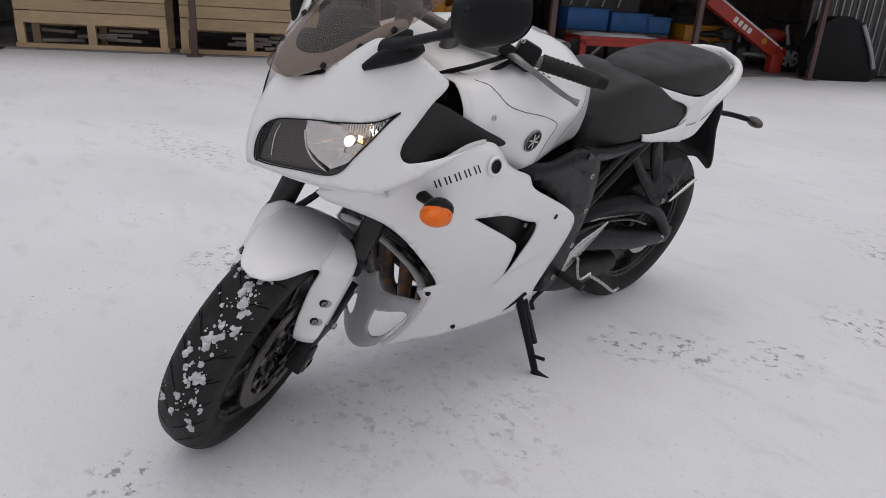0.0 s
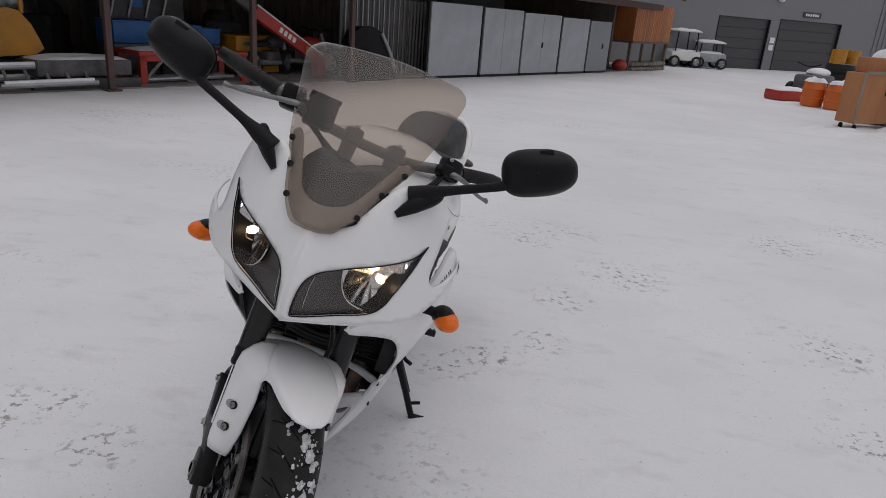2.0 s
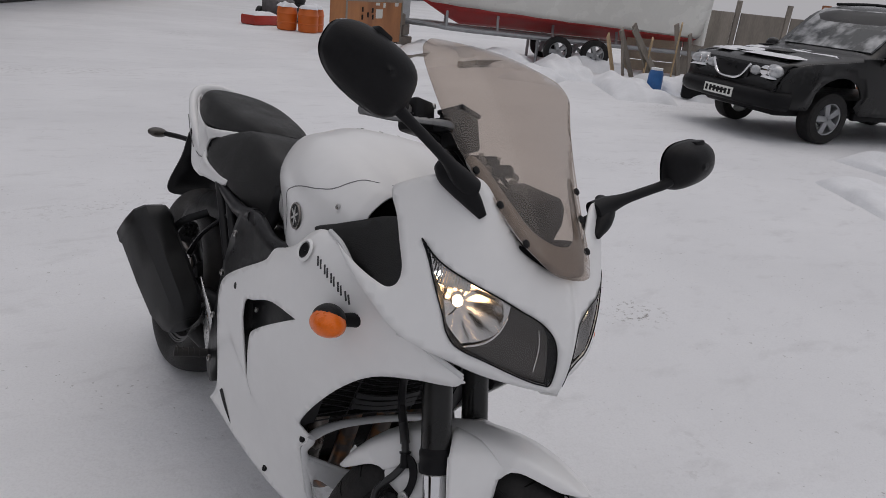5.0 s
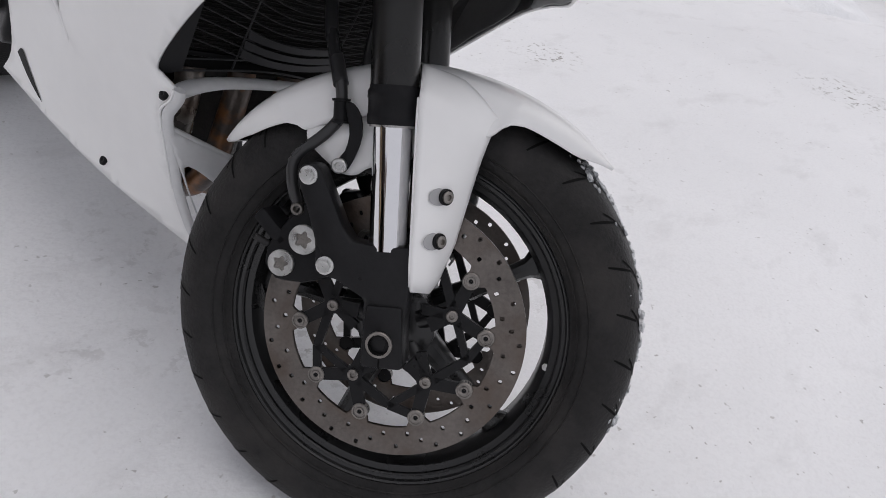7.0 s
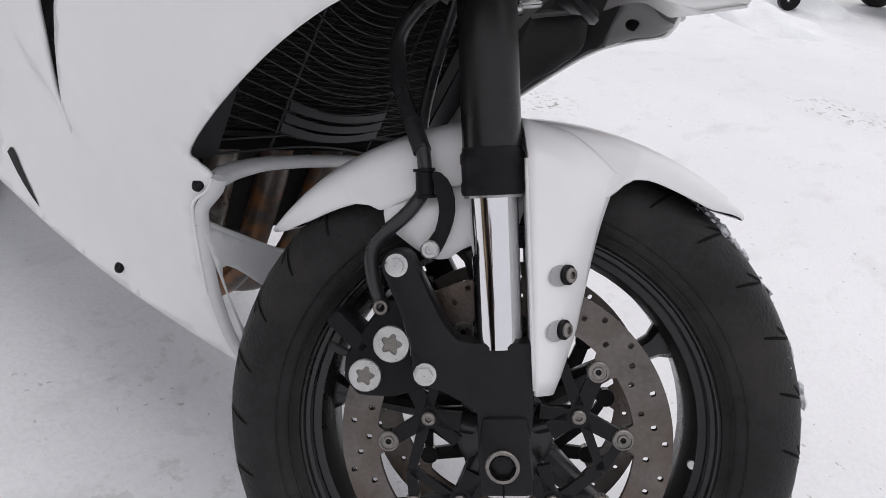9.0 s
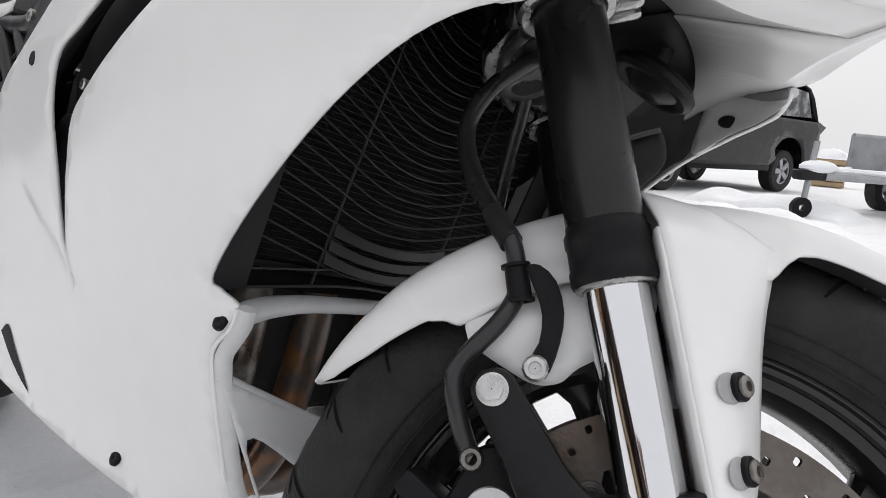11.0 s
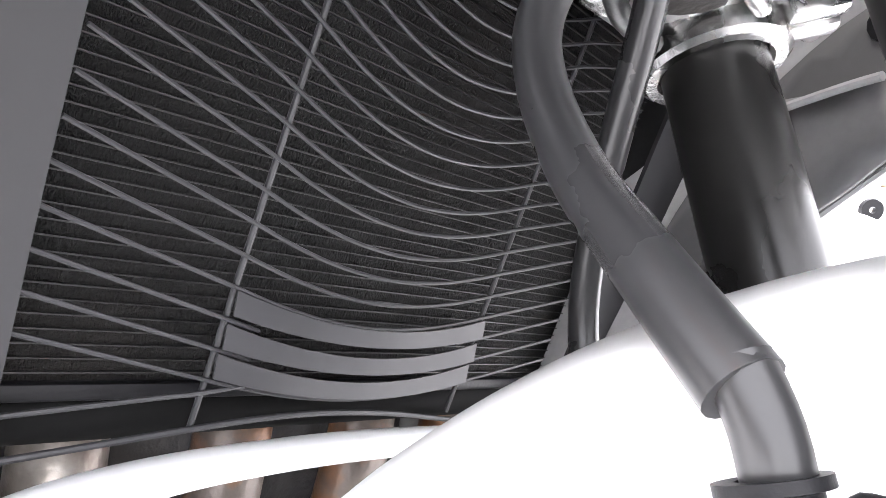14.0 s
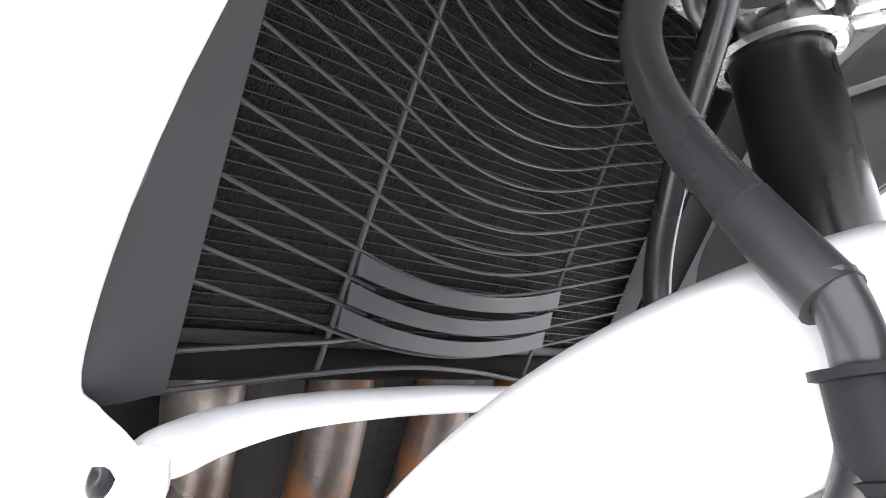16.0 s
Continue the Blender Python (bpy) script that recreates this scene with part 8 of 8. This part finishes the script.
    for k in range(5):
        part("cross_bar", rod((-0.45 + 0.25 * k, -0.25, 0.10), (-0.40 + 0.25 * k, 0.1, 0.32), 0.02, 8), GALV, fr)
    sled = shed_thing("snowed_sledge", "dark sledge frame loaded with snow-dusted beams", "sledge", 2.35, 0.5, 0.05)
    for y in (-0.3, 0.3):
        part("runner", box((0, y, 0.08), (1.5, 0.10, 0.14), None, 0.02), CLUTTER, sled)
    part("load", box((0, 0, 0.28), (1.3, 0.6, 0.22), None, 0.03), CLUTTER, sled)
    part("snow", snow_cap((0, 0, 0.39), (1.25, 0.55, 0.06), 2), SNOW, sled)
    tb = shed_thing("red_workbench", "red steel workbench with snow on its top", "workbench", 4.15, 0.75)
    part("top", box((0, 0, 0.46), (1.9, 0.75, 0.06), None, 0.008), RED, tb)
    part("apron", box((0, -0.35, 0.40), (1.85, 0.03, 0.10)), RED, tb, smooth=False)
    for x in (-0.88, 0.88):
        for y in (-0.33, 0.33):
            part("leg", box((x, y, 0.22), (0.10, 0.07, 0.44)), RED, tb, smooth=False)
        part("brace", rod((x, -0.34, 0.05), (x * 0.6, -0.34, 0.40), 0.025, 8), OLDWOOD, tb)
    part("snow", snow_cap((-0.2, 0, 0.485), (1.4, 0.6, 0.06), 3), SNOW, tb)
    for k in range(4):
        part("pipe", rod((-0.8, -0.2 + 0.12 * k, 0.06), (0.8, -0.15 + 0.12 * k, 0.08), 0.035, 8), GALV, tb)
    for i, (a, w, h, z) in enumerate(((3.75, 0.75, 0.34, 0.52), (4.55, 0.75, 0.30, 0.52), (5.05, 0.5, 0.26, 0.52))):
        bx = shed_thing("blue_container", "blue plastic container on a dark stand", "container", a, 1.75, 0, "blue containers")
        part("stand", box((0, 0, 0.26), (w, 0.6, 0.52), None, 0.02), CLUTTER, bx)
        part("shell", box((0, 0, z + h / 2), (w, 0.6, h), None, 0.03), BLUE, bx)
        part("lid_rim", box((0, 0, z + h), (w * 1.03, 0.62, 0.03), None, 0.01), BLUE, bx)
    mach = shed_thing("dark_machine", "dark machine with a blue panel above containers", "machine", 4.2, 2.3)
    part("body", box((0, 0, 0.75), (1.5, 0.6, 1.5), None, 0.05), CLUTTER, mach)
    part("panel", box((-0.15, -0.32, 1.25), (0.22, 0.04, 0.38), None, 0.01), BLUE, mach)
    for k in range(4):
        part("rod", rod((-0.6 + 0.3 * k, -0.33, 0.9), (-0.5 + 0.3 * k, -0.36, 1.3), 0.02, 8), GALV, mach)
    yb = shed_thing("yellow_bin", "yellow steel bin in the shed", "bin", 5.95, 1.55)
    part("shell", box((0, 0, 0.36), (0.95, 0.6, 0.62), None, 0.02), YELLOW, yb)
    part("rim", box((0, 0, 0.68), (1.0, 0.65, 0.04), None, 0.01), YELLOW, yb)
    for x in (-0.25, 0.2):
        part("slot", box((x, -0.305, 0.56), (0.16, 0.012, 0.06)), CLUTTER, yb, smooth=False)
    cr = shed_thing("crane_boom", "red crane boom resting at a slant", "crane", 6.3, 0.75)
    boom = moved(box((0, 0, 0), (1.75, 0.16, 0.20), None, 0.02), Matrix.Translation((-0.05, 0, 0.72)) @ Matrix.Rotation(radians(29), 4, "Y"))
    part("boom", boom, RED, cr)
    part("inner_boom", moved(box((0, 0, 0), (0.9, 0.12, 0.15), None, 0.02), Matrix.Translation((-0.95, 0, 1.24)) @ Matrix.Rotation(radians(29), 4, "Y")), ROLL, cr)
    part("snow_strip", moved(rod((-0.85, 0, 0.115), (0.85, 0, 0.115), 0.035, 8), Matrix.Translation((-0.05, 0, 0.72)) @ Matrix.Rotation(radians(29), 4, "Y")), SNOW, cr)
    part("foot", box((0.66, 0, 0.17), (0.22, 0.2, 0.36), None, 0.03), RED, cr)
    part("joint", moved(turned([(-0.11, 0.10), (0.11, 0.10), (0.11, 0.0003)], 20, "y", closed=False), Matrix.Translation((0.68, 0, 0.36))), RED, cr)
    part("badge", moved(turned([(-0.095, 0.055), (-0.100, 0.05), (-0.1, 0.0003)], 18, "y", closed=False), Matrix.Translation((0.32, 0, 0.53))), YELLOW, cr)
    for k in range(4):
        part("letter_bar", moved(box((-0.30 + 0.11 * k, -0.085, 0), (0.07, 0.012, 0.09)), Matrix.Translation((-0.02, 0, 0.70)) @ Matrix.Rotation(radians(29), 4, "Y")), HULL, cr, smooth=False)
    def stored_bike(a, inward, turn, col):
        mb = shed_thing("stored_motorcycle", "dark motorcycle stored in the shed", "motorcycle", a, inward, turn, "stored motorcycles")
        for x in (-0.5, 0.5):
            road_wheel(mb, (x, 0, 0.24), 0.24, 0.10, 6)
        part("engine", box((0, 0, 0.32), (0.4, 0.22, 0.28), None, 0.06), CLUTTER, mb)
        part("tank", ball((0.12, 0, 0.60), (0.26, 0.13, 0.12), 16), col, mb)
        part("seat", ball((-0.3, 0, 0.58), (0.30, 0.11, 0.06), 14), VINYL, mb)
        part("fork", rod((0.5, 0, 0.24), (0.34, 0, 0.80), 0.04, 10), GALV, mb)
        part("handlebar", tube([(0.28, -0.3, 0.86), (0.33, 0, 0.80), (0.28, 0.3, 0.86)], 0.02, 8), SATIN, mb)
        part("exhaust", tube([(0.1, -0.14, 0.25), (-0.5, -0.16, 0.28)], 0.045, 10, 1), GALV, mb)
    stored_bike(6.15, 1.15, 0.3, CLUTTER)
    stored_bike(7.05, 1.3, -0.5, RED)
    stored_bike(7.65, 1.6, 0.9, GALV)
    bh = shed_thing("black_hood", "black vehicle hood standing on edge with a bright strip", "car part", 7.66, 0.12)
    part("shell", moved(prism([(-0.55, 0.0), (0.62, 0.0), (0.66, 0.25), (0.30, 0.90), (-0.30, 1.0), (-0.60, 0.70)], -0.12, 0.12, "y", 2, 0.02), Matrix.Identity(4)), BLACK, bh)
    part("strip", tube([(0.22, -0.13, 0.90), (0.45, -0.14, 0.55), (0.62, -0.14, 0.22)], 0.035, 8), GALV, bh)
    for i in range(14):
        r4 = random.Random(40 + i)
        cl = shed_thing("stored_clutter", "dark stored machine part in the shed", "machine part", -8.8 + 1.25 * i if i < 8 else 1.0 + 1.3 * (i - 8), r4.uniform(3.0, 5.8), r4.uniform(0, 3), "stored clutter")
        part("body", box((0, 0, 0.4), (r4.uniform(0.5, 1.1), r4.uniform(0.4, 0.8), 0.8), None, 0.06), CLUTTER, cl)
        part("top", ball((0.1, 0, 0.85), (0.3, 0.25, 0.2), 12), CLUTTER, cl)
        part("pipe", rod((-0.3, 0, 0.5), (-0.2, 0.1, 1.4), 0.04, 8), CLUTTER, cl)
    for i, (x, y, turn) in enumerate(((-5.35, -28.3, 0.3), (-6.5, -28.9, 0.1))):
        v = thing("snowed_buggy" if i == 0 else "small_jeep", "white roofed buggy under snow" if i == 0 else "small open jeep covered with snow", "vehicle", (x, y, 0), turn)
        part("body", box((0, 0, 0.42), (1.2, 1.0, 0.34), None, 0.06), GALV if i else HULL, v)
        part("bonnet", snow_cap((0, 0, 0.58), (1.15, 0.95, 0.12), i), SNOW, v)
        for px in (-0.45, 0.45):
            for py in (-0.42, 0.42):
                part("pillar", rod((px, py, 0.55), (px * 0.9, py * 0.9, 1.35 if i == 0 else 1.0), 0.025, 8), SATIN, v)
                road_wheel(v, (px, py * 1.1, 0.22), 0.22, 0.14)
        part("roof", box((0, 0, 1.36 if i == 0 else 1.0), (1.05, 0.95, 0.05), None, 0.02), HULL, v)
        part("roof_snow", snow_cap((0, 0, 1.38 if i == 0 else 1.02), (1.05, 0.95, 0.10), i + 4), SNOW, v)


build_shed_things()
